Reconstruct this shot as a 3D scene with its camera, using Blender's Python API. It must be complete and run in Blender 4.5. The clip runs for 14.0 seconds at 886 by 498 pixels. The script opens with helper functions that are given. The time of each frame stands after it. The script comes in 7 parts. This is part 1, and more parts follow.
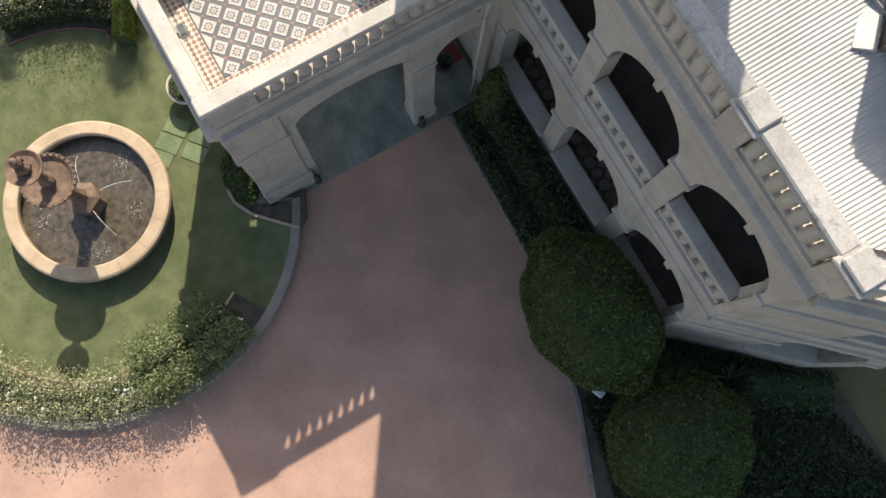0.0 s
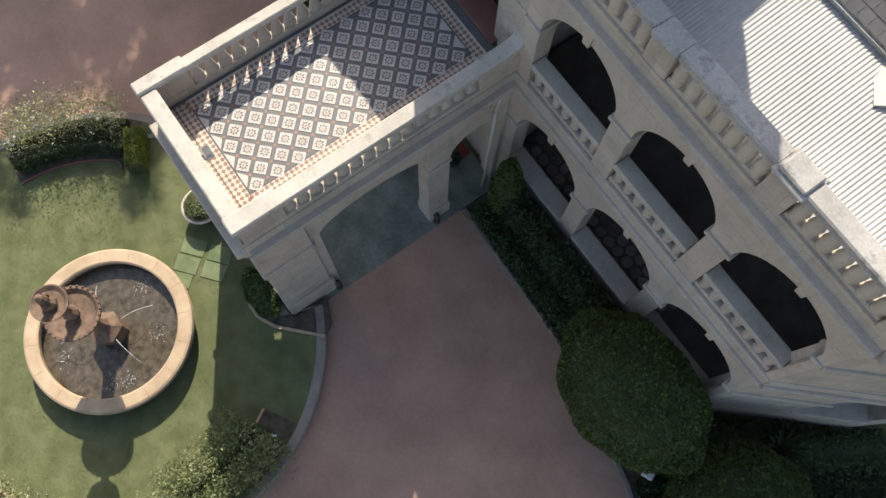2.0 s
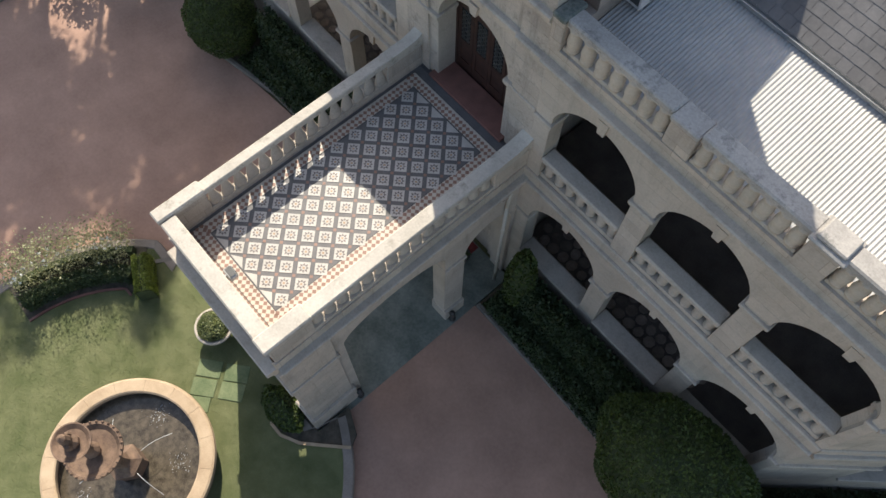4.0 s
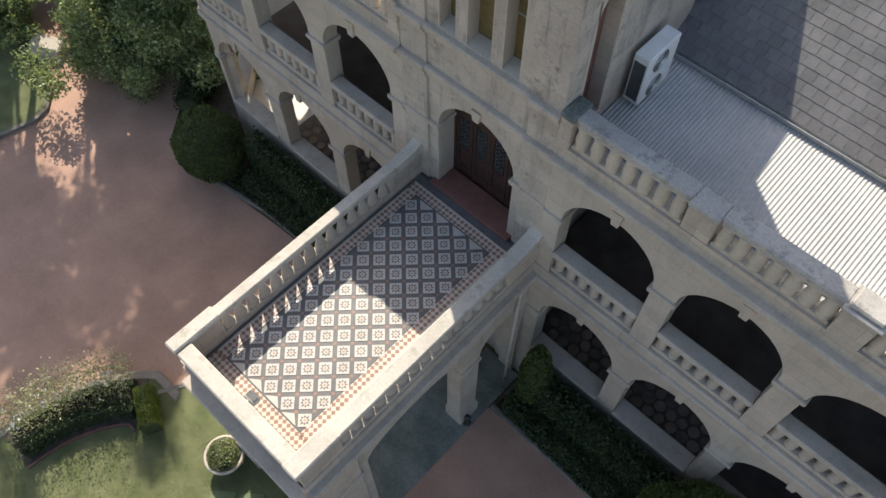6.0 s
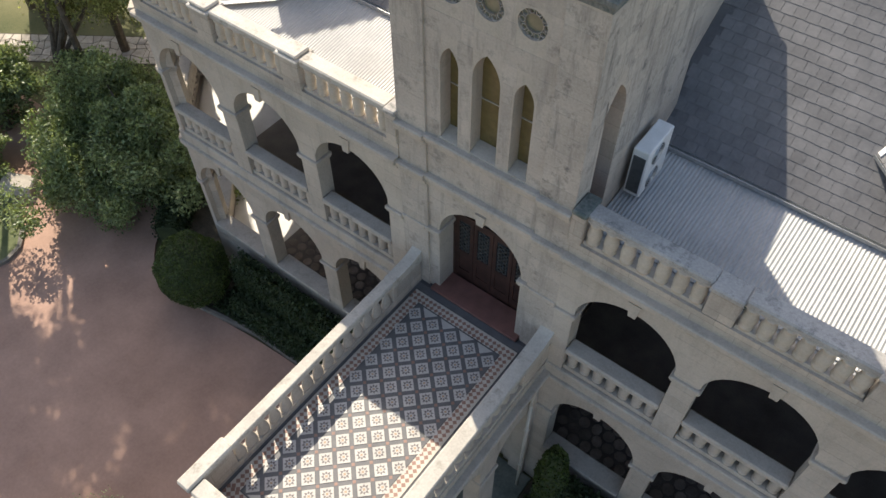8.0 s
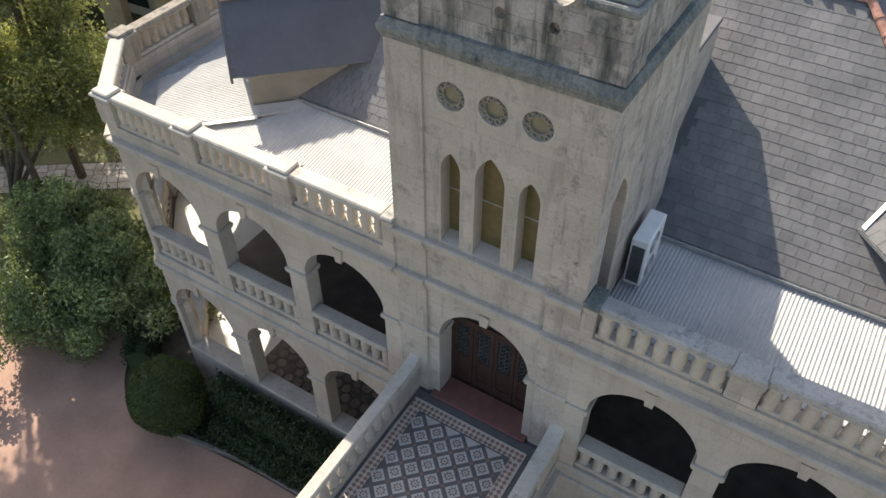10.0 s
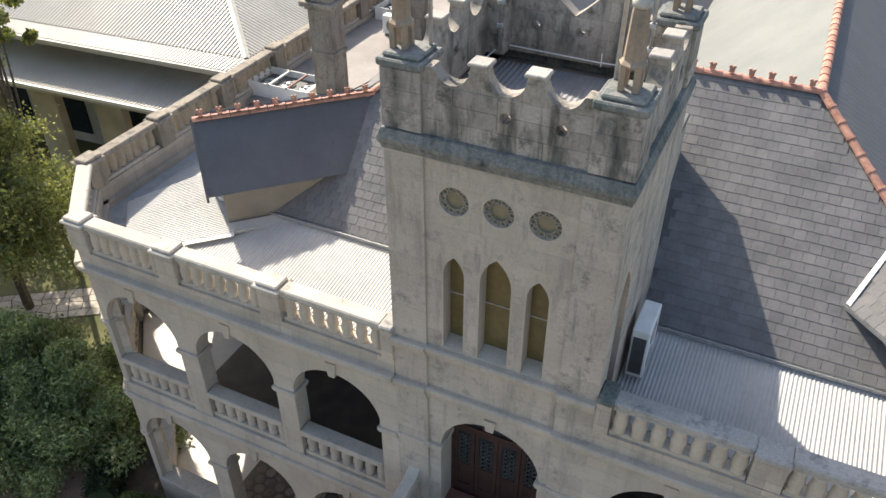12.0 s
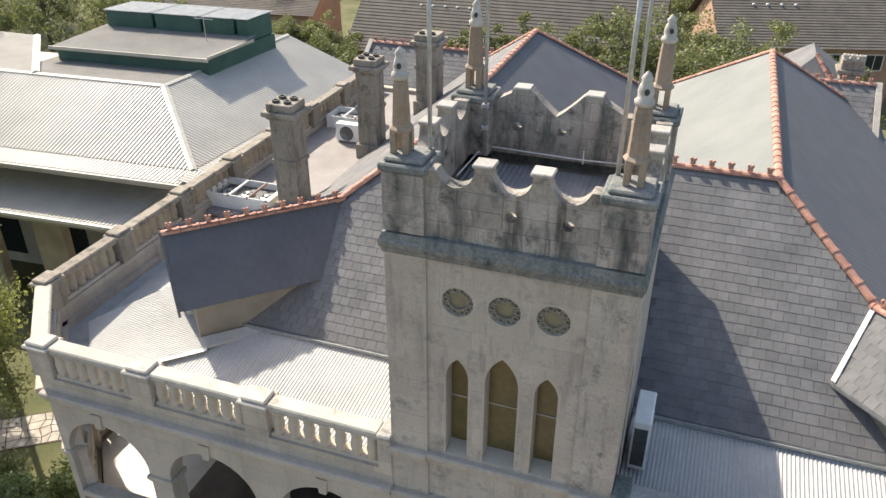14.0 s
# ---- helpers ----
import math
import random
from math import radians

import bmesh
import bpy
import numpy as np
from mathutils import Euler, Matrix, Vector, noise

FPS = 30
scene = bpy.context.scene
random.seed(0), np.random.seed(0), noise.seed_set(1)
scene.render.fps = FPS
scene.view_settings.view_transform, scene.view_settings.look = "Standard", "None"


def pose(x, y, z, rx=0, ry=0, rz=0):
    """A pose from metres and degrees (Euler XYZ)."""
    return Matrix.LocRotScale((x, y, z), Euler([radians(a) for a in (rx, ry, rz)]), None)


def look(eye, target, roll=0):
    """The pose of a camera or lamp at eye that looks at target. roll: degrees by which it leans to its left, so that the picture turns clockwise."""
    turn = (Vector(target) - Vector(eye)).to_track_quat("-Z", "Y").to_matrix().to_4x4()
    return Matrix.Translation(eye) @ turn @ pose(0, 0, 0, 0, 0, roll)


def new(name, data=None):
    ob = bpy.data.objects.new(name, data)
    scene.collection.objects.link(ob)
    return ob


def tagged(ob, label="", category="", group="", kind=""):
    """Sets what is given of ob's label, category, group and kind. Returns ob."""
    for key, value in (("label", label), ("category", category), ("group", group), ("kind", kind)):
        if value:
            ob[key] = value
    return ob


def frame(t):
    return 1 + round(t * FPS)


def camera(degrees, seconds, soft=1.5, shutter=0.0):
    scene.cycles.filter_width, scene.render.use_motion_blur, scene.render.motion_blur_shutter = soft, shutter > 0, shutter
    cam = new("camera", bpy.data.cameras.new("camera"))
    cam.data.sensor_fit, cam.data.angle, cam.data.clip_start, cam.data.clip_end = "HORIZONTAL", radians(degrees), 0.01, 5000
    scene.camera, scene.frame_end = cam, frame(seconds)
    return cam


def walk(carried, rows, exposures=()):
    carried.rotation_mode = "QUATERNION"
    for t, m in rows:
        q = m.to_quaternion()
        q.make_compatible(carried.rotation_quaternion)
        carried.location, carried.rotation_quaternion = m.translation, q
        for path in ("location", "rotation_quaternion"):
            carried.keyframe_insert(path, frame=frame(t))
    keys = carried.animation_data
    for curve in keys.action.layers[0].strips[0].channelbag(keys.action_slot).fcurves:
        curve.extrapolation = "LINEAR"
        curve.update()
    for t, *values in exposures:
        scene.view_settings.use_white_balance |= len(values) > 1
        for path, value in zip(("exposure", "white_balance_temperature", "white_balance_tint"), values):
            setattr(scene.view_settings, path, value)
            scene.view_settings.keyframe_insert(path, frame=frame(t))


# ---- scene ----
cam = camera(59.40, 14.0)
PATH = [
    (0.0, 8.126, -5.503, 20.889, 8.98, -1.39, 60.09),
    (0.5, 7.996, -5.692, 20.847, 10.64, -1.28, 58.63),
    (1.0, 7.863, -5.875, 20.810, 12.46, -1.12, 57.18),
    (1.5, 7.727, -6.049, 20.786, 14.09, -0.99, 55.80),
    (2.0, 7.583, -6.213, 20.775, 15.92, -0.82, 54.38),
    (2.5, 7.430, -6.372, 20.768, 17.57, -0.71, 53.05),
    (3.0, 7.269, -6.532, 20.762, 19.41, -0.55, 51.60),
    (5.5, 6.437, -7.319, 20.768, 28.35, -0.02, 44.71),
    (6.0, 6.259, -7.476, 20.769, 30.39, 0.07, 43.30),
    (6.5, 6.065, -7.630, 20.767, 32.17, 0.07, 41.99),
    (7.0, 5.856, -7.777, 20.753, 34.15, 0.14, 40.53),
    (7.5, 5.636, -7.920, 20.736, 36.00, 0.16, 39.10),
    (8.0, 5.406, -8.060, 20.715, 37.98, 0.22, 37.56),
    (10.5, 4.212, -8.720, 20.643, 47.45, 0.16, 30.15),
    (11.0, 3.958, -8.839, 20.624, 49.44, 0.17, 28.58),
    (11.5, 3.697, -8.949, 20.610, 51.22, 0.05, 27.15),
    (12.0, 3.434, -9.053, 20.600, 53.14, 0.05, 25.62),
    (12.5, 3.177, -9.150, 20.589, 54.92, 0.00, 24.14),
    (13.0, 2.910, -9.236, 20.578, 56.80, -0.01, 22.64),
    (13.5, 2.641, -9.313, 20.571, 58.55, -0.06, 21.17),
    (14.0, 2.364, -9.391, 20.567, 60.47, -0.09, 19.61),
]
walk(cam, [(t, pose(x, y, z, rx, ry, rz)) for t, x, y, z, rx, ry, rz in PATH],
     [(0.0, 0.53), (3.0, 0.52), (6.0, 0.56), (8.0, 0.61), (10.5, 0.76), (14.0, 0.70)])

# ---- light ----
SUN_TO = Vector((-0.905, 0.612, 1.0)).normalized()      # towards the sun
world = bpy.data.worlds.new("world")
scene.world = world
world.use_nodes = True
wn = world.node_tree
bg = wn.nodes["Background"]
sky = wn.nodes.new("ShaderNodeTexSky")
sky.sky_type = "NISHITA"
sky.sun_disc = False
sky.sun_elevation = math.asin(SUN_TO.z)
sky.sun_rotation = math.atan2(SUN_TO.x, SUN_TO.y)
sky.air_density, sky.dust_density, sky.ozone_density = 1.0, 2.0, 0.4
wn.links.new(sky.outputs[0], bg.inputs[0])
bg.inputs[1].default_value = 0.15
sun = new("sun", bpy.data.lights.new("sun", "SUN"))
sun.data.energy = 4.7
sun.data.angle = radians(0.53)
sun.data.color = (1.0, 0.93, 0.82)
sun.matrix_world = look(SUN_TO * 60, (0, 0, 0))
scene.view_settings.use_white_balance = True
scene.view_settings.white_balance_temperature = 6900
scene.view_settings.white_balance_tint = 9.5

# ---- materials ----


def nodes_of(name):
    m = bpy.data.materials.new(name)
    m.use_nodes = True
    nt = m.node_tree
    return m, nt, nt.nodes["Principled BSDF"]


def mathn(nt, op, a, b=None):
    n = nt.nodes.new("ShaderNodeMath")
    n.operation = op
    for i, v in enumerate((a, b)):
        if v is None:
            continue
        if isinstance(v, (int, float)):
            n.inputs[i].default_value = v
        else:
            nt.links.new(v, n.inputs[i])
    return n.outputs[0]


def ramp(nt, fac, stops):
    r = nt.nodes.new("ShaderNodeValToRGB")
    while len(r.color_ramp.elements) < len(stops):
        r.color_ramp.elements.new(0.5)
    for e, (p, c) in zip(r.color_ramp.elements, stops):
        e.position = p
        e.color = (*c, 1) if len(c) == 3 else c
    nt.links.new(fac, r.inputs[0])
    return r.outputs[0]


def mixc(nt, fac, a, b, mode="MIX"):
    n = nt.nodes.new("ShaderNodeMix")
    n.data_type = "RGBA"
    n.blend_type = mode
    for i, v in ((0, fac), (6, a), (7, b)):
        if isinstance(v, (int, float)):
            n.inputs[i].default_value = v
        elif isinstance(v, tuple):
            n.inputs[i].default_value = (*v, 1)
        else:
            nt.links.new(v, n.inputs[i])
    return n.outputs[2]


def place(nt, sx=1.0, sy=1.0, sz=1.0):
    g = nt.nodes.new("ShaderNodeNewGeometry")
    m = nt.nodes.new("ShaderNodeVectorMath")
    m.operation = "MULTIPLY"
    nt.links.new(g.outputs["Position"], m.inputs[0])
    m.inputs[1].default_value = (sx, sy, sz)
    return m.outputs[0]


def noisen(nt, vec, scale, detail=4.0, rough=0.55):
    n = nt.nodes.new("ShaderNodeTexNoise")
    n.inputs["Scale"].default_value = scale
    n.inputs["Detail"].default_value = detail
    n.inputs["Roughness"].default_value = rough
    nt.links.new(vec, n.inputs["Vector"])
    return n.outputs[0]


def bumpn(nt, bsdf, height, strength=0.3, dist=0.02):
    b = nt.nodes.new("ShaderNodeBump")
    b.inputs["Strength"].default_value = strength
    b.inputs["Distance"].default_value = dist
    nt.links.new(height, b.inputs["Height"])
    nt.links.new(b.outputs[0], bsdf.inputs["Normal"])


def surface(name, c1, c2, scale=3.0, fine=40.0, rough=0.8, bump=0.3, metal=0.0, island=0.0, obj_rand=0.0, dist=0.01, gloss=0.5):
    """Two-scale mottled surface."""
    m, nt, b = nodes_of(name)
    p = place(nt)
    n1 = noisen(nt, p, scale, 5)
    n2 = noisen(nt, p, fine, 3)
    fac = mathn(nt, "ADD", mathn(nt, "MULTIPLY", n1, 0.7), mathn(nt, "MULTIPLY", n2, 0.3))
    col = ramp(nt, fac, [(0.35, c1), (0.65, c2)])
    if island or obj_rand:
        if island:
            g = nt.nodes.new("ShaderNodeNewGeometry")
            rnd, amt = g.outputs["Random Per Island"], island
        else:
            g = nt.nodes.new("ShaderNodeObjectInfo")
            rnd, amt = g.outputs["Random"], obj_rand
        v = mathn(nt, "ADD", mathn(nt, "MULTIPLY", rnd, 2 * amt), 1 - amt)
        cc = nt.nodes.new("ShaderNodeCombineColor")
        for i in range(3):
            nt.links.new(v, cc.inputs[i])
        col = mixc(nt, 1.0, col, cc.outputs[0], "MULTIPLY")
    nt.links.new(col, b.inputs["Base Color"])
    b.inputs["Roughness"].default_value = rough
    b.inputs["Metallic"].default_value = metal
    b.inputs["Specular IOR Level"].default_value = gloss
    if bump:
        bumpn(nt, b, fac, bump, dist)
    return m


def stone(name, c1, c2, stain=(0.10, 0.095, 0.08), amount=0.5, joints=True, width=0.78, row=0.37, streak=0.5, green=None, piece=0.0, runs=0.0):
    """Sandstone ashlar: tone from block to block, fine joints, grey run-off stains."""
    m, nt, b = nodes_of(name)
    p = place(nt)
    n1 = noisen(nt, p, 1.3, 6, 0.6)
    n2 = noisen(nt, p, 22.0, 5, 0.65)
    fac = mathn(nt, "ADD", mathn(nt, "MULTIPLY", n1, 0.6), mathn(nt, "MULTIPLY", n2, 0.4))
    col = ramp(nt, fac, [(0.36, c1), (0.64, c2)])
    height = mathn(nt, "MULTIPLY", n2, 0.35)
    if joints:
        g = nt.nodes.new("ShaderNodeNewGeometry")
        s = nt.nodes.new("ShaderNodeSeparateXYZ")
        nt.links.new(g.outputs["Position"], s.inputs[0])
        c = nt.nodes.new("ShaderNodeCombineXYZ")
        nt.links.new(mathn(nt, "ADD", s.outputs[0], s.outputs[1]), c.inputs[0])
        nt.links.new(s.outputs[2], c.inputs[1])
        br = nt.nodes.new("ShaderNodeTexBrick")
        br.inputs["Scale"].default_value = 1.0
        br.inputs["Brick Width"].default_value = width
        br.inputs["Row Height"].default_value = row
        br.inputs["Mortar Size"].default_value = 0.008
        br.inputs["Mortar Smooth"].default_value = 0.5
        br.inputs["Color1"].default_value = (0.84, 0.84, 0.84, 1)
        br.inputs["Color2"].default_value = (1.08, 1.06, 1.03, 1)
        br.inputs["Mortar"].default_value = (0.72, 0.70, 0.68, 1)
        nt.links.new(c.outputs[0], br.inputs["Vector"])
        col = mixc(nt, 0.85, col, br.outputs[0], "MULTIPLY")
        height = mathn(nt, "SUBTRACT", height, mathn(nt, "MULTIPLY", br.outputs["Fac"], 0.8))
    if piece:
        oi = nt.nodes.new("ShaderNodeObjectInfo")
        v = mathn(nt, "ADD", mathn(nt, "MULTIPLY", oi.outputs["Random"], 2 * piece), 1 - piece)
        cc = nt.nodes.new("ShaderNodeCombineColor")
        for i in range(3):
            nt.links.new(v, cc.inputs[i])
        col = mixc(nt, 1.0, col, cc.outputs[0], "MULTIPLY")
    # run-off streaks: noise stretched along z
    ps = place(nt, 2.2, 2.2, 0.35)
    st = noisen(nt, ps, 1.6, 6, 0.7)
    sf = mathn(nt, "MULTIPLY", ramp(nt, st, [(0.5, (0, 0, 0)), (0.72, (1, 1, 1))]), streak)
    blot = noisen(nt, place(nt), 2.6, 7, 0.72)
    bf = mathn(nt, "MULTIPLY", ramp(nt, blot, [(0.52, (0, 0, 0)), (0.68, (1, 1, 1))]), amount)
    col = mixc(nt, mathn(nt, "MAXIMUM", sf, bf), col, stain)
    if runs:
        # dark algae runs below the embrasures, 0.825 m apart
        sp = nt.nodes.new("ShaderNodeSeparateXYZ")
        nt.links.new(place(nt), sp.inputs[0])
        wob = noisen(nt, place(nt, 1, 1, 1.2), 3.0, 4, 0.6)
        ph = mathn(nt, "MULTIPLY", mathn(nt, "ADD", sp.outputs[0], mathn(nt, "MULTIPLY", wob, 0.35)), 7.616)
        w = mathn(nt, "ADD", mathn(nt, "COSINE", mathn(nt, "SUBTRACT", ph, 1.3)), mathn(nt, "MULTIPLY", st, 1.2))
        rf = mathn(nt, "MULTIPLY", ramp(nt, mathn(nt, "MULTIPLY", w, 0.5), [(0.50, (0, 0, 0)), (1.0, (1, 1, 1))]), runs)
        col = mixc(nt, rf, col, (0.028, 0.036, 0.035))
    if green:
        gn = noisen(nt, place(nt, 1, 1, 0.6), 1.9, 5, 0.65)
        gf = mathn(nt, "MULTIPLY", ramp(nt, gn, [(0.52, (0, 0, 0)), (0.66, (1, 1, 1))]), 0.7)
        col = mixc(nt, gf, col, green)
    nt.links.new(col, b.inputs["Base Color"])
    b.inputs["Roughness"].default_value = 0.9
    bumpn(nt, b, height, 0.5, 0.012)
    return m


SANDSTONE = stone("sandstone", (0.40, 0.35, 0.30), (0.56, 0.50, 0.43), amount=0.22, streak=0.28)
SAND_TRIM = stone("sandstone_trim", (0.40, 0.355, 0.30), (0.55, 0.49, 0.42), amount=0.3, streak=0.3, joints=False)
SAND_CAP = stone("sandstone_cap", (0.40, 0.37, 0.325), (0.58, 0.545, 0.485), stain=(0.19, 0.165, 0.13), amount=0.65, streak=0.15, joints=False)
WEATHERED = stone("weathered_stone", (0.30, 0.27, 0.235), (0.48, 0.435, 0.385), stain=(0.035, 0.036, 0.033), amount=0.85, streak=0.95, green=(0.07, 0.085, 0.08), width=0.62, row=0.33)
EAST_CAP = stone("lichened_coping", (0.30, 0.285, 0.265), (0.50, 0.47, 0.435), stain=(0.10, 0.105, 0.10), amount=0.9, streak=0.3, joints=False)
CORBEL = stone("stained_corbel", (0.085, 0.105, 0.105), (0.33, 0.32, 0.30), stain=(0.035, 0.052, 0.056), amount=0.95, streak=0.6, joints=False, green=(0.05, 0.085, 0.09))
LICHEN = stone("lichen_stone", (0.085, 0.105, 0.098), (0.27, 0.27, 0.235), stain=(0.026, 0.034, 0.031), amount=0.95, streak=0.8, joints=False, green=(0.065, 0.10, 0.095))
BLOCK = stone("sandstone_block", (0.41, 0.36, 0.305), (0.56, 0.50, 0.43), amount=0.22, streak=0.28, joints=False, piece=0.055)
TOWER_BLOCK = stone("stained_tower_block", (0.38, 0.335, 0.29), (0.55, 0.49, 0.425), stain=(0.09, 0.088, 0.083), amount=0.6, streak=0.55, joints=False, piece=0.07)
STAINED_BLOCK = stone("streaked_tower_block", (0.35, 0.31, 0.27), (0.53, 0.475, 0.415), stain=(0.07, 0.07, 0.068), amount=0.8, streak=0.85, joints=False, piece=0.08)
OLD_BLOCK = stone("battlement_block", (0.30, 0.272, 0.25), (0.50, 0.45, 0.41), stain=(0.04, 0.046, 0.046), amount=0.92, streak=0.9, joints=False, green=(0.05, 0.068, 0.066), piece=0.16, runs=0.8)
BAL_TONE = stone("old_baluster_stone", (0.30, 0.255, 0.195), (0.46, 0.40, 0.32), stain=(0.10, 0.09, 0.075), amount=0.5, streak=0.6, joints=False)
PARAPET_OLD = stone("old_parapet_stone", (0.22, 0.19, 0.155), (0.38, 0.335, 0.275), stain=(0.05, 0.047, 0.042), amount=0.8, streak=0.8, joints=False)
BALUSTER_STONE = stone("baluster_stone", (0.42, 0.365, 0.295), (0.58, 0.515, 0.43), amount=0.15, streak=0.15, joints=False)
# inner walls: the veranda's shade is put into the colour
WALL_SHADED = surface("shaded_inner_wall", (0.14, 0.115, 0.10), (0.27, 0.225, 0.195), 2.2, 18, 0.95, 0.8, dist=0.06)
PINNACLE = stone("pinnacle_sandstone", (0.26, 0.18, 0.12), (0.40, 0.32, 0.25), stain=(0.16, 0.15, 0.135), amount=0.7, streak=0.9, joints=False)
PALE_STONE = surface("pale_carved_stone", (0.36, 0.34, 0.31), (0.60, 0.57, 0.52), 7, 40, 0.9, 0.5)
SLATE = surface("slate", (0.146, 0.146, 0.150), (0.218, 0.214, 0.216), 1.2, 14, 0.75, 0.2, island=0.09, gloss=0.15)
SLATE_PART = surface("slate_piece", (0.146, 0.146, 0.150), (0.218, 0.214, 0.216), 1.2, 14, 0.75, 0.2, obj_rand=0.09, gloss=0.15)
SLATE_DARK = surface("slate_underlay", (0.10, 0.10, 0.105), (0.15, 0.148, 0.15), 1.5, 20, 0.8, 0.2)
# darker slate copy: shade of the averted slopes put into its colour
SLATE_SHADED = surface("shaded_slate", (0.095, 0.098, 0.112), (0.12, 0.123, 0.136), 1.0, 14, 0.7, 0.1, island=0.03)
TERRACOTTA = surface("terracotta", (0.37, 0.165, 0.118), (0.57, 0.325, 0.245), 6, 40, 0.75, 0.3, obj_rand=0.15)
ZINC = surface("corrugated_steel", (0.40, 0.402, 0.392), (0.53, 0.526, 0.508), 0.8, 9, 0.5, 0.08, metal=0.0)
ZINC_OLD = surface("old_roof_metal", (0.30, 0.315, 0.32), (0.44, 0.45, 0.45), 2.5, 30, 0.7, 0.3)
FLAT_ROOF = surface("sun_bleached_flat_roof", (0.24, 0.218, 0.205), (0.34, 0.312, 0.295), 0.8, 12, 0.8, 0.15)
LEAD = surface("weathered_lead", (0.25, 0.255, 0.265), (0.36, 0.365, 0.37), 1.5, 20, 0.7, 0.2)
CREAM_ROOF = surface("cream_corrugated_steel", (0.43, 0.41, 0.37), (0.53, 0.51, 0.46), 0.5, 9, 0.5, 0.08)
CREAM_METAL = surface("cream_painted_flashing", (0.46, 0.44, 0.39), (0.58, 0.56, 0.50), 2, 30, 0.6, 0.05)
GREY_ROOF = surface("aged_ribbed_roofing", (0.20, 0.19, 0.17), (0.28, 0.265, 0.24), 0.6, 9, 0.6, 0.08)
PIER_RENDER = surface("weathered_cream_render", (0.30, 0.26, 0.19), (0.44, 0.39, 0.30), 0.9, 18, 0.9, 0.3)
WHITE_METAL = surface("white_painted_metal", (0.70, 0.70, 0.68), (0.82, 0.82, 0.80), 4, 40, 0.5, 0.05)
CREAM_PAINT = surface("cream_painted_wall", (0.42, 0.39, 0.33), (0.54, 0.505, 0.44), 1.5, 30, 0.8, 0.15)
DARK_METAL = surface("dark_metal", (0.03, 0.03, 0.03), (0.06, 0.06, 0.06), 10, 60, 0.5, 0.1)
IRON = surface("black_iron_scrollwork", (0.045, 0.045, 0.045), (0.09, 0.09, 0.088), 10, 60, 0.6, 0.1)
GREY_METAL = surface("galvanised_metal", (0.35, 0.36, 0.36), (0.52, 0.53, 0.53), 10, 60, 0.4, 0.1, metal=0.5)
DOOR_WOOD = surface("stained_cedar", (0.03, 0.015, 0.012), (0.07, 0.033, 0.025), 6, 50, 0.5, 0.2)
RED_PAINT = surface("red_oxide_paint", (0.15, 0.07, 0.056), (0.235, 0.108, 0.088), 3, 50, 0.6, 0.15)
MAT_RED = surface("dark_red_matting", (0.12, 0.018, 0.016), (0.20, 0.035, 0.03), 6, 60, 0.9, 0.4)
GREEN_PAINT = surface("dark_green_paint", (0.03, 0.085, 0.07), (0.06, 0.13, 0.105), 1.0, 20, 0.6, 0.15)
# pale copy: sunlight on the inner east slope put into its colour
SUNLIT_ROOF = surface("sunlit_roofing", (0.165, 0.176, 0.172), (0.215, 0.222, 0.214), 0.6, 12, 0.8, 0.1)
# the veranda's shade is put into this floor and ceiling colour
FLOOR_SHADED = surface("shaded_veranda_floor", (0.075, 0.062, 0.054), (0.15, 0.125, 0.105), 2, 30, 0.6, 0.2)
CEIL_SHADED = surface("shaded_boarded_ceiling", (0.08, 0.072, 0.065), (0.13, 0.12, 0.105), 2, 30, 0.7, 0.2)
# pale floor copy: the west corner's sun patch put into it
FLOOR_SUNLIT = surface("sunlit_veranda_floor", (0.62, 0.60, 0.56), (0.76, 0.74, 0.70), 2, 30, 0.7, 0.2)
PORCH_PAVING = surface("porch_paving", (0.09, 0.115, 0.10), (0.23, 0.25, 0.22), 1.6, 14, 0.75, 0.2)
DRIVE = surface("pink_drive_paving", (0.325, 0.200, 0.150), (0.452, 0.285, 0.215), 0.7, 12, 0.85, 0.25)
PATH_STONE = surface("crazy_paving_stone", (0.36, 0.32, 0.27), (0.52, 0.47, 0.41), 3, 25, 0.9, 0.4, obj_rand=0.15)
KERB = surface("kerb_stone", (0.14, 0.128, 0.112), (0.25, 0.225, 0.195), 3, 30, 0.9, 0.4)
KERB_PALE = surface("worn_concrete_kerb", (0.20, 0.17, 0.145), (0.31, 0.27, 0.235), 1.5, 30, 0.9, 0.3)
LAWN = surface("mown_lawn", (0.082, 0.103, 0.039), (0.160, 0.172, 0.083), 1.6, 60, 0.95, 0.9, dist=0.03)
GRASS_BLADE = surface("grass_blade", (0.082, 0.106, 0.038), (0.170, 0.184, 0.092), 1.6, 30, 0.6, 0.0, island=0.4)
SOIL = surface("garden_soil", (0.045, 0.04, 0.03), (0.12, 0.10, 0.075), 4, 30, 0.95, 0.7, dist=0.03)
GROUND = surface("rough_grass_ground", (0.06, 0.075, 0.025), (0.17, 0.16, 0.075), 0.35, 18, 0.95, 0.6, dist=0.05)


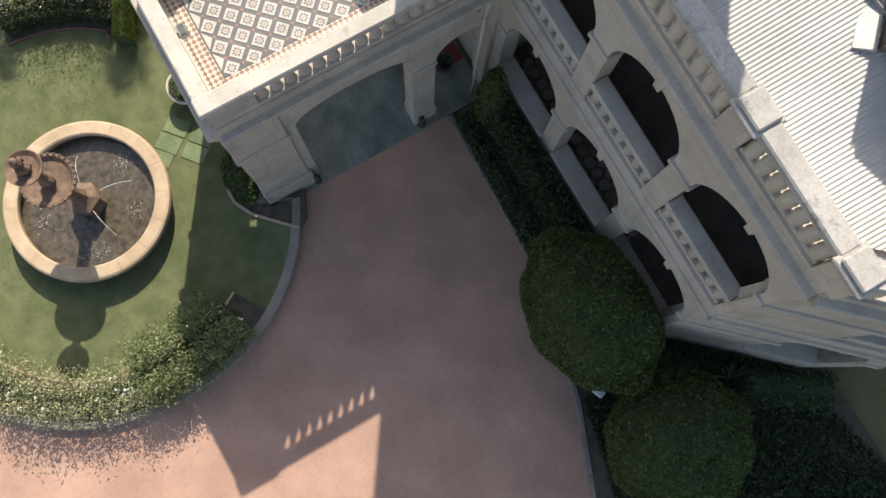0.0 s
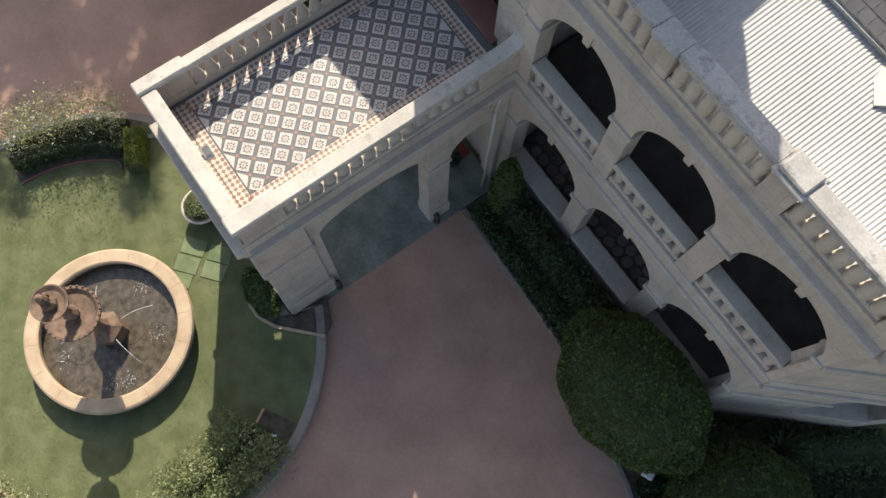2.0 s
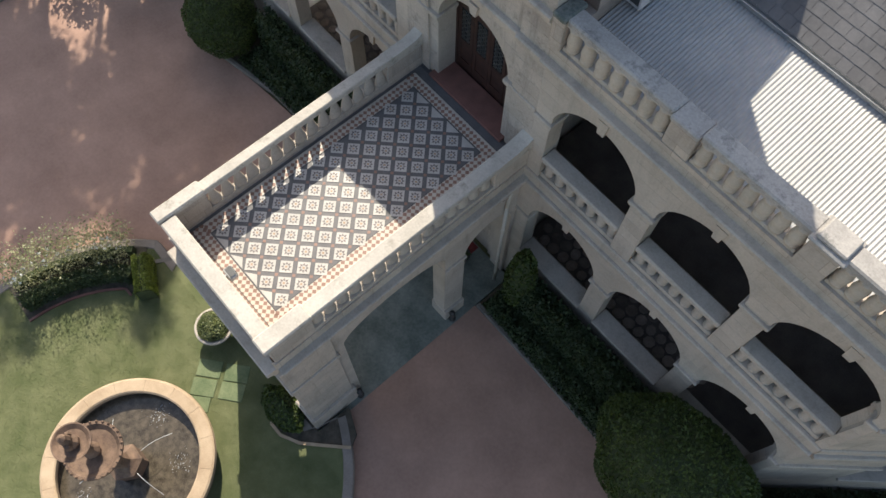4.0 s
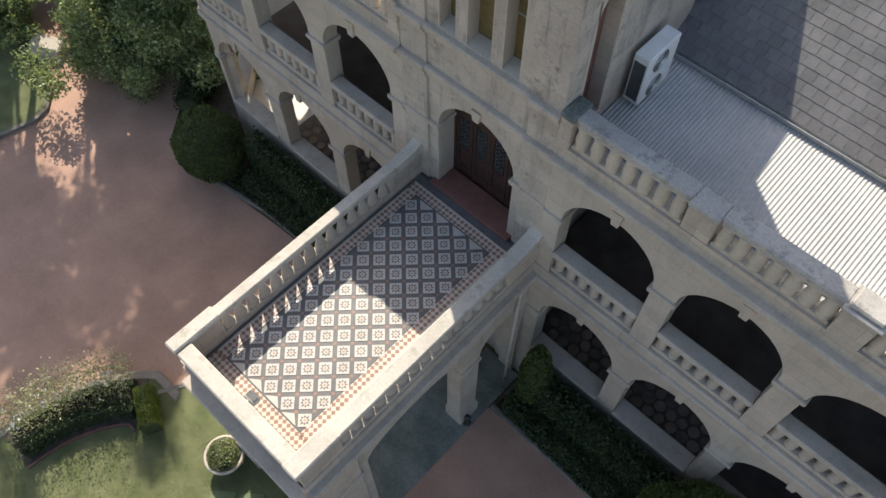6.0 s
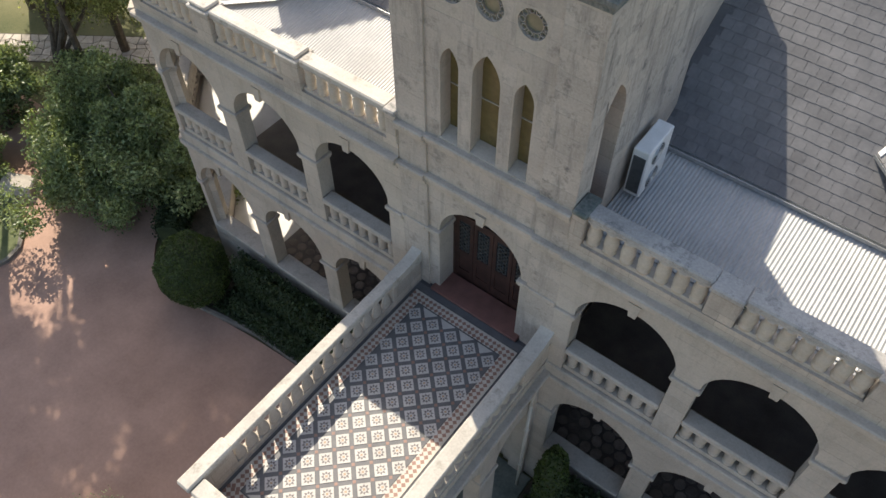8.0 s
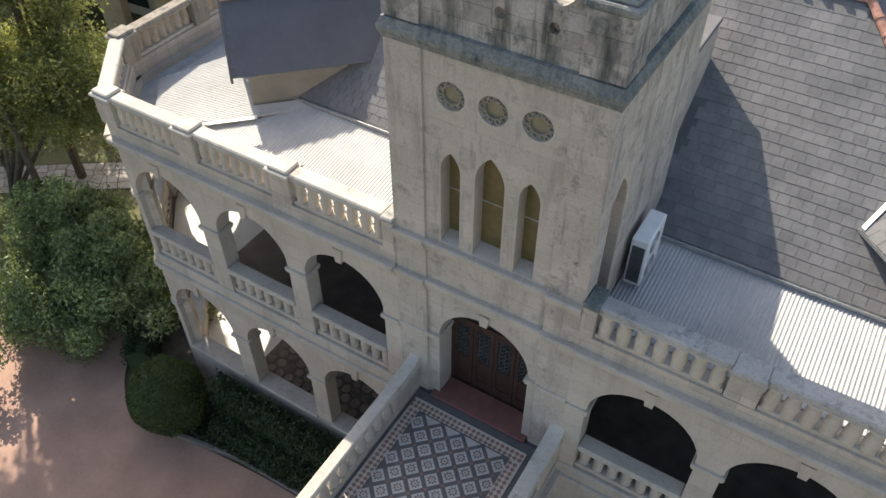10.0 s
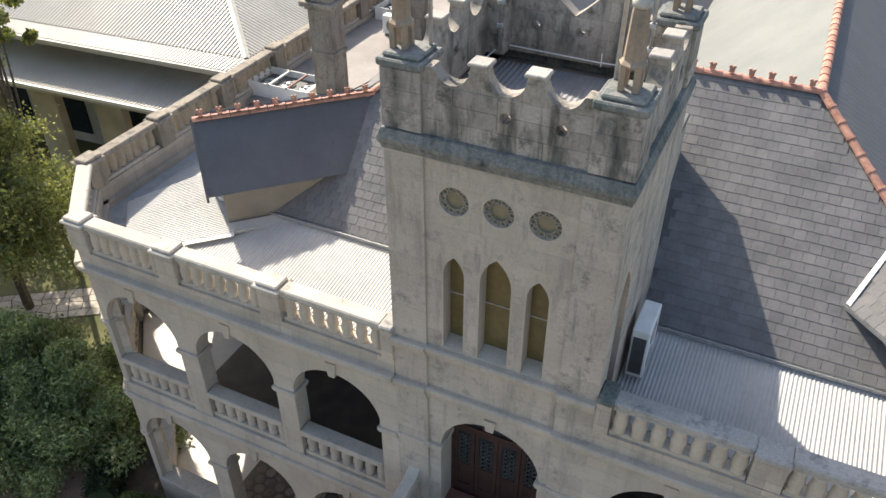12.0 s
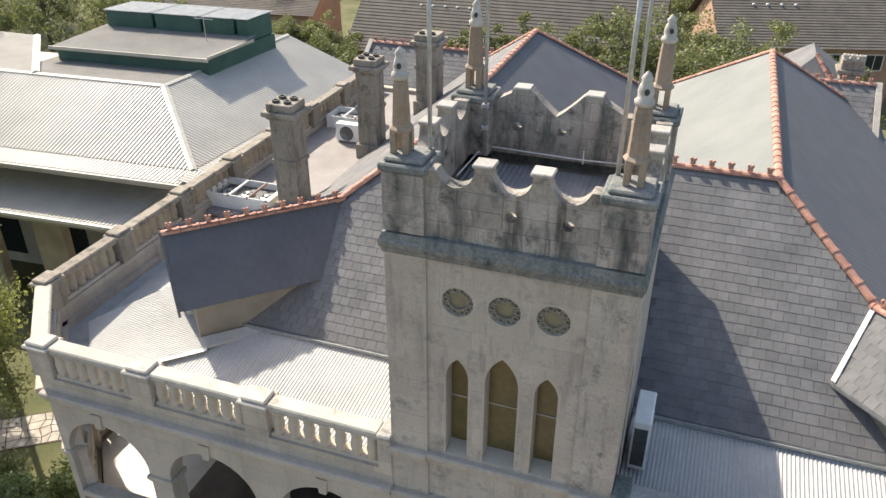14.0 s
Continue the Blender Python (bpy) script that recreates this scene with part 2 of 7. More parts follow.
def leafy(name, c1, c2, scale, island, glow=0.35, rough=0.5):
    """Leaves: mottled from leaf to leaf, letting some light through."""
    m = surface(name, c1, c2, scale, 22, rough, 0.0, island=island)
    nt = m.node_tree
    b = nt.nodes["Principled BSDF"]
    tr = nt.nodes.new("ShaderNodeBsdfTranslucent")
    src = b.inputs["Base Color"].links[0].from_socket
    nt.links.new(mixc(nt, 1.0, src, (1.0, 1.0, 0.55), "MULTIPLY"), tr.inputs[0])
    mx = nt.nodes.new("ShaderNodeMixShader")
    mx.inputs[0].default_value = glow
    nt.links.new(b.outputs[0], mx.inputs[1])
    nt.links.new(tr.outputs[0], mx.inputs[2])
    nt.links.new(mx.outputs[0], nt.nodes["Material Output"].inputs[0])
    return m


TWIG = surface("dark_twigs", (0.03, 0.045, 0.018), (0.06, 0.08, 0.03), 3, 25, 0.9, 0.3)
LEAF_SHRUB = leafy("clipped_shrub_leaf", (0.042, 0.072, 0.018), (0.10, 0.142, 0.034), 2.5, 0.35, 0.3)
LEAF = leafy("shrub_leaf", (0.028, 0.05, 0.022), (0.066, 0.098, 0.04), 2.5, 0.35, 0.3)
LEAF_BUSH = leafy("bush_leaf", (0.15, 0.205, 0.095), (0.36, 0.42, 0.21), 1.6, 0.45, 0.4, 0.4)
LEAF_OLIVE = leafy("tree_leaf", (0.16, 0.185, 0.07), (0.36, 0.38, 0.17), 0.8, 0.45, 0.5)
LEAF_WILLOW = leafy("drooping_tree_leaf", (0.21, 0.235, 0.10), (0.44, 0.455, 0.22), 0.8, 0.4, 0.6)
# haze of the distance is put into this greyer leaf colour
LEAF_HAZED = leafy("hazed_distant_leaf", (0.12, 0.14, 0.07), (0.26, 0.28, 0.15), 0.5, 0.4, 0.4)
LEAF_ROSE = leafy("fresh_rose_leaf", (0.12, 0.155, 0.06), (0.30, 0.33, 0.17), 1.5, 0.45, 0.35)
LEAF_DRY = leafy("rose_leaf", (0.19, 0.21, 0.10), (0.47, 0.46, 0.31), 1.5, 0.5, 0.35)
LEAF_MOSS = leafy("box_hedge_leaf", (0.11, 0.15, 0.022), (0.23, 0.28, 0.05), 2.0, 0.3, 0.3)
PETAL = surface("white_petal", (0.70, 0.70, 0.66), (0.85, 0.85, 0.80), 8, 40, 0.6, 0.0)
BARK = surface("bark", (0.07, 0.055, 0.04), (0.17, 0.14, 0.11), 6, 40, 0.95, 0.8)
RIM_STONE = surface("fountain_rim_stone", (0.35, 0.255, 0.165), (0.50, 0.385, 0.265), 2, 30, 0.85, 0.3)
RUST_STONE = surface("rusty_fountain_stone", (0.085, 0.055, 0.04), (0.22, 0.145, 0.10), 5, 35, 0.8, 0.5)
TILE_WHITE = surface("white_tile", (0.42, 0.405, 0.375), (0.53, 0.515, 0.485), 3, 60, 0.4, 0.05)
TILE_BLACK = surface("charcoal_tile", (0.088, 0.09, 0.096), (0.135, 0.134, 0.138), 3, 60, 0.5, 0.05)
TILE_GREY = surface("brown_grey_tile", (0.115, 0.10, 0.10), (0.17, 0.15, 0.145), 3, 60, 0.5, 0.05)
TILE_CREAM = surface("cream_tile", (0.46, 0.42, 0.36), (0.58, 0.54, 0.47), 3, 60, 0.45, 0.05)
TILE_BUFF = surface("buff_tile", (0.30, 0.20, 0.13), (0.42, 0.29, 0.19), 3, 60, 0.5, 0.05)
TILE_RED = surface("red_tile", (0.22, 0.125, 0.095), (0.31, 0.18, 0.14), 3, 60, 0.5, 0.05)
GROUT = surface("dark_tile_bed", (0.055, 0.055, 0.06), (0.10, 0.095, 0.10), 3, 60, 0.7, 0.05)
SLAB_GREEN = surface("mossy_paving_slab", (0.085, 0.125, 0.06), (0.19, 0.225, 0.12), 2, 25, 0.9, 0.4)
BROWN_TILE = surface("brown_roof_tile", (0.10, 0.086, 0.072), (0.155, 0.134, 0.114), 1, 14, 0.85, 0.4)
PINK_BRICK = surface("pink_brick_wall", (0.40, 0.25, 0.17), (0.52, 0.34, 0.24), 1, 25, 0.9, 0.3)
GREY_VENT = surface("grey_grille", (0.055, 0.06, 0.06), (0.10, 0.105, 0.105), 8, 60, 0.5, 0.2)

# window glass with a warm old-glass tint, and still water
def glass(name, tint, rough=0.08):
    m, nt, b = nodes_of(name)
    n = noisen(nt, place(nt), 6, 3)
    nt.links.new(ramp(nt, n, [(0.3, tuple(0.7 * v for v in tint)), (0.7, tint)]), b.inputs["Base Color"])
    b.inputs["Roughness"].default_value = rough
    b.inputs["Specular IOR Level"].default_value = 0.6
    bumpn(nt, b, n, 0.08, 0.01)
    return m


AMBER_GLASS = glass("amber_leaded_glass", (0.17, 0.135, 0.055), 0.25)
OLIVE_GLASS = glass("olive_leaded_glass", (0.24, 0.225, 0.15), 0.35)
DARK_GLASS = glass("dark_window_glass", (0.03, 0.04, 0.045))
WATER = surface("shallow_pool_water", (0.04, 0.034, 0.025), (0.13, 0.108, 0.08), 6.0, 34, 0.10, 0.5, dist=0.02)
FOAM = surface("splashing_water", (0.55, 0.58, 0.60), (0.75, 0.78, 0.80), 20, 60, 0.3, 0.2)

# ---- building blocks ----


def mesh_of(bm, name, mat, smooth=False):
    me = bpy.data.meshes.new(name)
    bm.to_mesh(me)
    bm.free()
    me.materials.append(mat)
    if smooth:
        me.polygons.foreach_set("use_smooth", [True] * len(me.polygons))
    return me


def part(name, bm, mat, parent=None, label="", smooth=False):
    ob = new(name, mesh_of(bm, name, mat, smooth))
    if parent is not None:
        ob.parent = parent
    if label:
        ob["label"] = label
    return ob


def share(name, me, parent, m):
    ob = new(name, me)
    ob.parent = parent
    ob.matrix_basis = m
    return ob


def thing(name, label, category, m=None, group="", kind=""):
    ob = new(name)
    ob.empty_display_size = 0.2
    if m is not None:
        ob.matrix_basis = m
    return tagged(ob, label, category, group, kind)


def setting(name, bm, mat, label="", category="", smooth=False):
    return tagged(part(name, bm, mat, smooth=smooth), label, category, kind="structure")


def box(bm, x0, x1, y0, y1, z0, z1, m=None, bevel=0.0):
    vs = [Vector((x, y, z)) for z in (z0, z1) for y in (y0, y1) for x in (x0, x1)]
    if m is not None:
        vs = [m @ v for v in vs]
    v = [bm.verts.new(c) for c in vs]
    fs = [bm.faces.new([v[i] for i in f]) for f in ((0, 2, 3, 1), (4, 5, 7, 6), (0, 1, 5, 4), (2, 6, 7, 3), (0, 4, 6, 2), (1, 3, 7, 5))]
    if bevel:
        es = list({e for f in fs for e in f.edges})
        bmesh.ops.bevel(bm, geom=es, offset=bevel, segments=1, affect="EDGES")
    return fs


def boxes(*specs, bevel=0.0, m=None):
    bm = bmesh.new()
    for s in specs:
        box(bm, *s, m=m, bevel=bevel)
    return bm


def run(bm, profile, p0, p1, up=Vector((0, 0, 1))):
    """Sweep a closed (out, up) profile from p0 to p1; out points to the right of the run, that is outwards."""
    p0, p1 = Vector(p0), Vector(p1)
    d = (p1 - p0).normalized()
    out = d.cross(up).normalized()
    a = [bm.verts.new(p0 + out * o + up * z) for o, z in profile]
    b = [bm.verts.new(p1 + out * o + up * z) for o, z in profile]
    n = len(profile)
    for i in range(n):
        bm.faces.new((a[i], a[(i + 1) % n], b[(i + 1) % n], b[i]))
    bm.faces.new(a[::-1])
    bm.faces.new(b)


def lathe(bm, profile, seg=12, c=(0, 0, 0), m=None):
    rings = []
    for r, z in profile:
        ring = []
        for i in range(seg):
            t = 2 * math.pi * i / seg
            p = Vector((c[0] + r * math.cos(t), c[1] + r * math.sin(t), c[2] + z))
            ring.append(bm.verts.new(m @ p if m is not None else p))
        rings.append(ring)
    for a, b in zip(rings, rings[1:]):
        for i in range(seg):
            bm.faces.new((a[i], a[(i + 1) % seg], b[(i + 1) % seg], b[i]))
    if profile[0][0] > 1e-4:
        bm.faces.new(rings[0][::-1])
    if profile[-1][0] > 1e-4:
        bm.faces.new(rings[-1])


def rod(bm, p0, p1, r, seg=8, r2=None):
    p0, p1 = Vector(p0), Vector(p1)
    q = (p1 - p0).to_track_quat("Z", "Y").to_matrix().to_4x4()
    lathe(bm, [(r, 0), (r if r2 is None else r2, (p1 - p0).length)], seg, m=Matrix.Translation(p0) @ q)


def opening(xc, r, sill, spring, kind="round", rise=None):
    """Lower and upper edge of a hole as functions of x."""
    rise = r if rise is None else rise

    def hi(x):
        t = max(-1.0, min(1.0, (x - xc) / r))
        if kind == "flat":
            return spring
        if kind == "point":
            big = (r * r + rise * rise) / (2 * r)
            return spring + math.sqrt(max(0.0, big * big - (big - r + abs(x - xc)) ** 2))
        return spring + rise * math.sqrt(max(0.0, 1 - t * t))

    def lo(x):
        if kind == "circle":
            t = max(-1.0, min(1.0, (x - xc) / r))
            return spring - r * math.sqrt(max(0.0, 1 - t * t))
        return sill
    n = 2 if kind == "flat" else 18
    xs = [xc - r * math.cos(math.pi * i / n) for i in range(n + 1)] if n > 2 else [xc - r, xc + r]
    return xs, lo, hi


def panel(bm, x0, x1, z0, z1, holes, depth, m=None, y0=0.0):
    """A wall in the local xz plane, pierced by holes, with its thickness along +y."""
    m = m or Matrix.Identity(4)
    holes = sorted(holes, key=lambda h: h[0][0])
    levels = sorted({z0, z1} | {round(f(h[0][k]), 4) for h in holes for f in (h[1], h[2]) for k in (0, -1) if z0 < f(h[0][k]) < z1})
    faces, cache = [], {}

    def vert(x, z):
        k = (round(x, 4), round(z, 4))
        if k not in cache:
            cache[k] = bm.verts.new(m @ Vector((x, y0, z)))
        return cache[k]

    def quad(xa, xb, za0, za1, zb0, zb1):
        pts = []
        for x, z in ((xa, za0), (xb, zb0), (xb, zb1), (xa, za1)):
            v = vert(x, z)
            if v not in pts:
                pts.append(v)
        if len(pts) > 2:
            try:
                faces.append(bm.faces.new(pts))
            except ValueError:
                pass

    def solid(xa, xb):
        for a, b in zip(levels, levels[1:]):
            quad(xa, xb, a, b, a, b)
    x = x0
    for xs, lo, hi in holes:
        if xs[0] > x + 1e-4:
            solid(x, xs[0])
        for a, b in zip(xs, xs[1:]):
            if lo(a) > z0 + 1e-4 or lo(b) > z0 + 1e-4:
                quad(a, b, z0, lo(a), z0, lo(b))
            if hi(a) < z1 - 1e-4 or hi(b) < z1 - 1e-4:
                quad(a, b, hi(a), z1, hi(b), z1)
        x = xs[-1]
    if x < x1 - 1e-4:
        solid(x, x1)
    ex = bmesh.ops.extrude_face_region(bm, geom=faces)
    off = m.to_3x3() @ Vector((0, depth, 0))
    bmesh.ops.translate(bm, verts=[g for g in ex["geom"] if isinstance(g, bmesh.types.BMVert)], vec=off)


def along(p0, p1):
    """Local frame of a wall from p0 to p1 (x along it, y inwards, z up), and its length."""
    d = Vector((p1[0] - p0[0], p1[1] - p0[1], 0))
    return Matrix.Translation((p0[0], p0[1], 0)) @ Matrix.Rotation(math.atan2(d.y, d.x), 4, "Z"), d.length


def from_arrays(name, verts, faces, mat, smooth=False):
    me = bpy.data.meshes.new(name)
    me.from_pydata(verts, [], faces)
    me.materials.append(mat)
    if smooth:
        me.polygons.foreach_set("use_smooth", [True] * len(me.polygons))
    return me


def corrugated(name, mat, p, u, v, width, start, end, period=0.076, amp=0.010, parent=None):
    """Corrugated sheet: p + s*u + t*v for s in 0..width and t in start(s)..end(s); the ribs run along v."""
    p, u, v = Vector(p), Vector(u).normalized(), Vector(v).normalized()
    n = u.cross(v).normalized()
    if n.z < 0:
        n = -n
    cnt = int(width / period * 6)
    vs, fs = [], []
    for i in range(cnt + 1):
        s = width * i / cnt
        q = p + u * s + n * (amp * math.sin(2 * math.pi * s / period))
        a, b = q + v * start(s), q + v * max(end(s), start(s) + 0.001)
        vs += [a, b, a - n * 0.03, b - n * 0.03]
        if i:
            k = 4 * i
            fs += [(k - 4, k, k + 1, k - 3), (k - 2, k - 1, k + 3, k + 2), (k - 4, k - 2, k + 2, k), (k - 3, k + 1, k + 3, k - 1)]
    ob = new(name, from_arrays(name, vs, fs, mat))
    if parent is not None:
        ob.parent = parent
    return ob


def leaves(rng, pts, size, nrm=None, aspect=1.8, flat=0.6):
    """Leaf blades at pts (n x 3), as vertices and faces."""
    n = len(pts)
    d = rng.normal(size=(n, 3))
    if nrm is not None:
        d = d * (1 - flat) + nrm * flat * 1.5
    d /= np.linalg.norm(d, axis=1)[:, None] + 1e-9
    t = rng.normal(size=(n, 3))
    t -= d * (t * d).sum(1)[:, None]
    t /= np.linalg.norm(t, axis=1)[:, None] + 1e-9
    w = np.cross(d, t)
    s = size * rng.uniform(0.6, 1.35, n)[:, None]
    a = pts - t * s
    b = pts + w * s / aspect + d * s * 0.15
    c = pts + t * s
    e = pts - w * s / aspect + d * s * 0.15
    vs = np.stack([a, b, c, e], 1).reshape(-1, 3)
    fs = np.arange(4 * n).reshape(-1, 4)
    return vs.tolist(), fs.tolist()

# ---- ground ----
Z_DRIVE, Z_LAWN, Z_FLOOR1, Z_FLOOR2 = -0.20, 0.0, 1.30, 5.90


def disc_patch(name, mat, outline, z0, z1, label, category):
    bm = bmesh.new()
    lo = [bm.verts.new((x, y, z0)) for x, y in outline]
    hi = [bm.verts.new((x, y, z1)) for x, y in outline]
    n = len(outline)
    bm.faces.new(hi)
    for i in range(n):
        bm.faces.new((lo[i], lo[(i + 1) % n], hi[(i + 1) % n], hi[i]))
    bmesh.ops.recalc_face_normals(bm, faces=bm.faces)
    return setting(name, bm, mat, label, category)


bm = bmesh.new()
bmesh.ops.create_grid(bm, x_segments=40, y_segments=40, size=400)
bmesh.ops.translate(bm, verts=bm.verts, vec=(0, 0, -0.30))
setting("ground", bm, GROUND, "rough grass and leaf litter round the house", "ground")


def smooth_loop(pts, steps=6):
    out, n = [], len(pts)
    for i in range(n):
        p0, p1, p2, p3 = (Vector((*pts[(i + k) % n], 0)) for k in (-1, 0, 1, 2))
        for s in range(steps):
            t = s / steps
            q = 0.5 * ((2 * p1) + (p2 - p0) * t + (2 * p0 - 5 * p1 + 4 * p2 - p3) * t * t + (3 * p1 - p0 - 3 * p2 + p3) * t ** 3)
            out.append((q.x, q.y))
    return out


drive_edge = [(-18, 0.6), (-14, 0.3), (-12.3, -1.3), (-10.8, -2.2), (-9.0, -1.8), (-6, -1.5), (-3, -1.5), (-2.0, -1.4), (2.2, -1.4), (5.5, -1.45), (7.2, -1.5),
              (9.0, -1.8), (10.8, -2.2), (13.5, -3.2), (18, -5), (22, -9), (22, -22), (4, -28), (-12, -26), (-20, -18), (-24, -10), (-30, -4), (-24, 0.5)]
disc_patch("drive", DRIVE, smooth_loop(drive_edge, 5), -0.40, Z_DRIVE, "pink paved drive sweeping round the lawn", "drive")
disc_patch("porch_floor", PORCH_PAVING, [(-2.3, -6.9), (2.25, -6.9), (2.25, -1.0), (2.25, -0.1), (-2.3, -0.1)], -0.30, Z_DRIVE + 0.012,
           "mottled grey stone paving under the porch", "paving")

# the oval lawn island with its rose bed and kerb
ISLE_C, ISLE_A, ISLE_B = (-0.70, -11.25), 6.32, 5.75


def isle(k, t):
    """A point of the island's outline, k metres inside the kerb."""
    c, s = math.cos(t), math.sin(t)
    p = 2.15
    r = (abs(c) ** p + abs(s) ** p) ** (-1 / p)
    x, y = ISLE_C[0] + (ISLE_A - k) * c * r, ISLE_C[1] + (ISLE_B - k) * s * r
    return x, min(y, -7.05 - k) if x < 1.0 else (min(y, -6.95 - k) if x < 2.12 else y)


loop = [isle(0.0, 2 * math.pi * i / 96) for i in range(96)]
disc_patch("lawn", LAWN, [isle(0.265, 2 * math.pi * i / 96) for i in range(96)], -0.35, Z_LAWN, "oval mown lawn round the fountain", "lawn")
kerb = thing("kerb", "low weathered stone kerb edging the oval lawn", "kerb", kind="structure")
for i in range(32):
    at = isle(0.0, 2 * math.pi * (i + 0.5) / 32)
    if -4.3 < at[0] < 0.6 and at[1] > -7.6:
        continue                                   # here the lawn runs up to the porch
    bm = bmesh.new()
    rings = []
    for j in range(5):
        t = 2 * math.pi * (i + 0.996 * j / 4) / 32
        rings.append([bm.verts.new((*isle(k, t), z)) for k, z in ((0.0, -0.32), (0.0, -0.01), (0.03, 0.025), (0.24, 0.025), (0.27, -0.01), (0.27, -0.32))])
    for p, q in zip(rings, rings[1:]):
        for k in range(6):
            bm.faces.new((p[k], p[(k + 1) % 6], q[(k + 1) % 6], q[k]))
    bm.faces.new(rings[0])
    bm.faces.new(rings[-1])
    bmesh.ops.recalc_face_normals(bm, faces=bm.faces)
    part("kerb_stone", bm, KERB_PALE, kerb)


def bed(name, a0, a1, width, label, rim=None):
    n = 40
    outer = [isle(0.27, a0 + (a1 - a0) * i / n) for i in range(n + 1)]
    inner = [isle(0.27 + width, a0 + (a1 - a0) * i / n) for i in range(n + 1)]
    disc_patch(name, SOIL, outer + inner[::-1], -0.3, Z_LAWN + 0.02, label, "flower bed")
    edge = bmesh.new()
    for i in range(n):
        run(edge, [(-0.03, 0.0), (0.03, 0.0), (0.03, 0.055), (-0.03, 0.055)], (*inner[i], 0), (*inner[i + 1], 0))
    setting("edging", edge, rim or RIM_STONE, "thin edging strip along the flower bed", "edging")


bed("rose_bed", math.radians(-165), math.radians(31), 0.95, "narrow curved rose bed behind the kerb")
bed("hedge_bed", math.radians(137), math.radians(178), 1.25, "narrow curved flower bed beside the low hedge", RED_PAINT)

# garden beds along the front walls
for s, name in ((1, "bed_east"), (-1, "bed_west")):
    pts = [(s * 2.3, -1.32), (s * 7.2, -1.42), (s * 9.0, -1.9), (s * 10.8, -2.3), (s * 15.5, -4.2), (s * 18, 4), (s * 13.4, 4), (s * 13.1, 3.0), (s * 10.2, -0.1), (s * 2.3, -0.1)]
    if s < 0:
        pts[2:8] = [(-9.0, -1.75), (-10.6, -2.0), (-11.6, -1.0), (-13.0, 1.5), (-12.6, 4), (-12.2, 4), (-12.1, 1.9)]
    disc_patch(name, SOIL, pts if s < 0 else pts[::-1], -0.32, Z_DRIVE + 0.06, "dark planted bed along the foot of the wall", "flower bed")
    k = thing("kerb", "pale stone kerb along the planted bed", "kerb", kind="structure")
    line = [Vector((*p, 0)) for p in pts[:5]]
    for a, b in zip(line, line[1:]):
        d = (b - a)
        cnt = max(1, int(d.length / 0.9))
        for i in range(cnt):
            bm = bmesh.new()
            run(bm, [(-0.07, -0.3), (0.07, -0.3), (0.07, -0.09), (0.05, -0.07), (-0.05, -0.07), (-0.07, -0.09)], a + d * (i / cnt), a + d * ((i + 0.985) / cnt))
            part("kerb_stone", bm, KERB, k)

# ---- the house: arcaded front, mirrored about the tower ----
BAYS = (3.42, 6.07, 8.75)
HALF = 1.08
SEGS = {
    "front_east": ((1.93, 0.0), (10.0, 0.0)),
    "corner_east": ((10.0, 0.0), (13.0, 3.2)),
    "side_east": ((13.0, 3.2), (13.0, 20.5)),
    "front_west": ((-10.0, 0.0), (-1.93, 0.0)),
    "corner_west": ((-11.75, 1.95), (-10.0, 0.0)),
    "side_west": ((-11.75, 20.5), (-11.75, 1.95)),
}


def centres(key, length):
    if key == "front_east":
        return [c - 1.93 for c in BAYS]
    if key == "front_west":
        return [10.0 - c for c in BAYS[::-1]]
    if key == "corner_east":
        return [3.05]
    if key == "corner_west":
        return [length / 2]
    n = 7
    return [length * (i + 0.5) / n for i in range(n)]


def keystone(bm, xc, zc, m, h=0.42, w=0.12):
    vs = []
    for y in (-0.05, 0.30):
        for x, z in ((-w * 0.62, -0.075), (w * 0.62, -0.075), (w, h - 0.13), (-w, h - 0.13)):
            vs.append(bm.verts.new(m @ Vector((xc + x, y, zc + z))))
    for f in ((0, 1, 2, 3), (7, 6, 5, 4), (0, 4, 5, 1), (1, 5, 6, 2), (2, 6, 7, 3), (3, 7, 4, 0)):
        bm.faces.new([vs[i] for i in f])


def moulding(h0, h1, out):
    """A string-course profile that leans out towards its top."""
    return [(-0.10, h0), (out * 0.45, h0), (out * 0.55, h0 + (h1 - h0) * 0.35), (out * 0.9, h0 + (h1 - h0) * 0.55), (out, h0 + (h1 - h0) * 0.62), (out, h1 - 0.02), (out - 0.03, h1), (-0.10, h1)]


BAL_LOW = bmesh.new()
lathe(BAL_LOW, [(0.10, 0.0), (0.10, 0.06), (0.082, 0.08), (0.098, 0.17), (0.106, 0.26), (0.092, 0.38), (0.080, 0.46), (0.10, 0.50), (0.10, 0.56)], 10)
BAL_LOW = mesh_of(BAL_LOW, "baluster", SAND_TRIM, True)
# bottle-shaped balusters of the terrace, almost touching at the foot
BAL_WIDE = bmesh.new()
lathe(BAL_WIDE, [(0.148, 0.0), (0.148, 0.04), (0.143, 0.12), (0.124, 0.22), (0.097, 0.33), (0.078, 0.44), (0.070, 0.51), (0.070, 0.56)], 12)
BAL_WIDE = mesh_of(BAL_WIDE, "baluster", SAND_TRIM, True)
# stocky balusters of the roof parapet, with narrow slots between them
BAL_STOCKY = bmesh.new()
lathe(BAL_STOCKY, [(0.115, 0.0), (0.115, 0.05), (0.098, 0.08), (0.118, 0.17), (0.122, 0.24), (0.112, 0.33), (0.096, 0.42), (0.098, 0.46), (0.115, 0.49), (0.115, 0.55)], 10)
BAL_STOCKY = mesh_of(BAL_STOCKY, "baluster", BALUSTER_STONE, True)
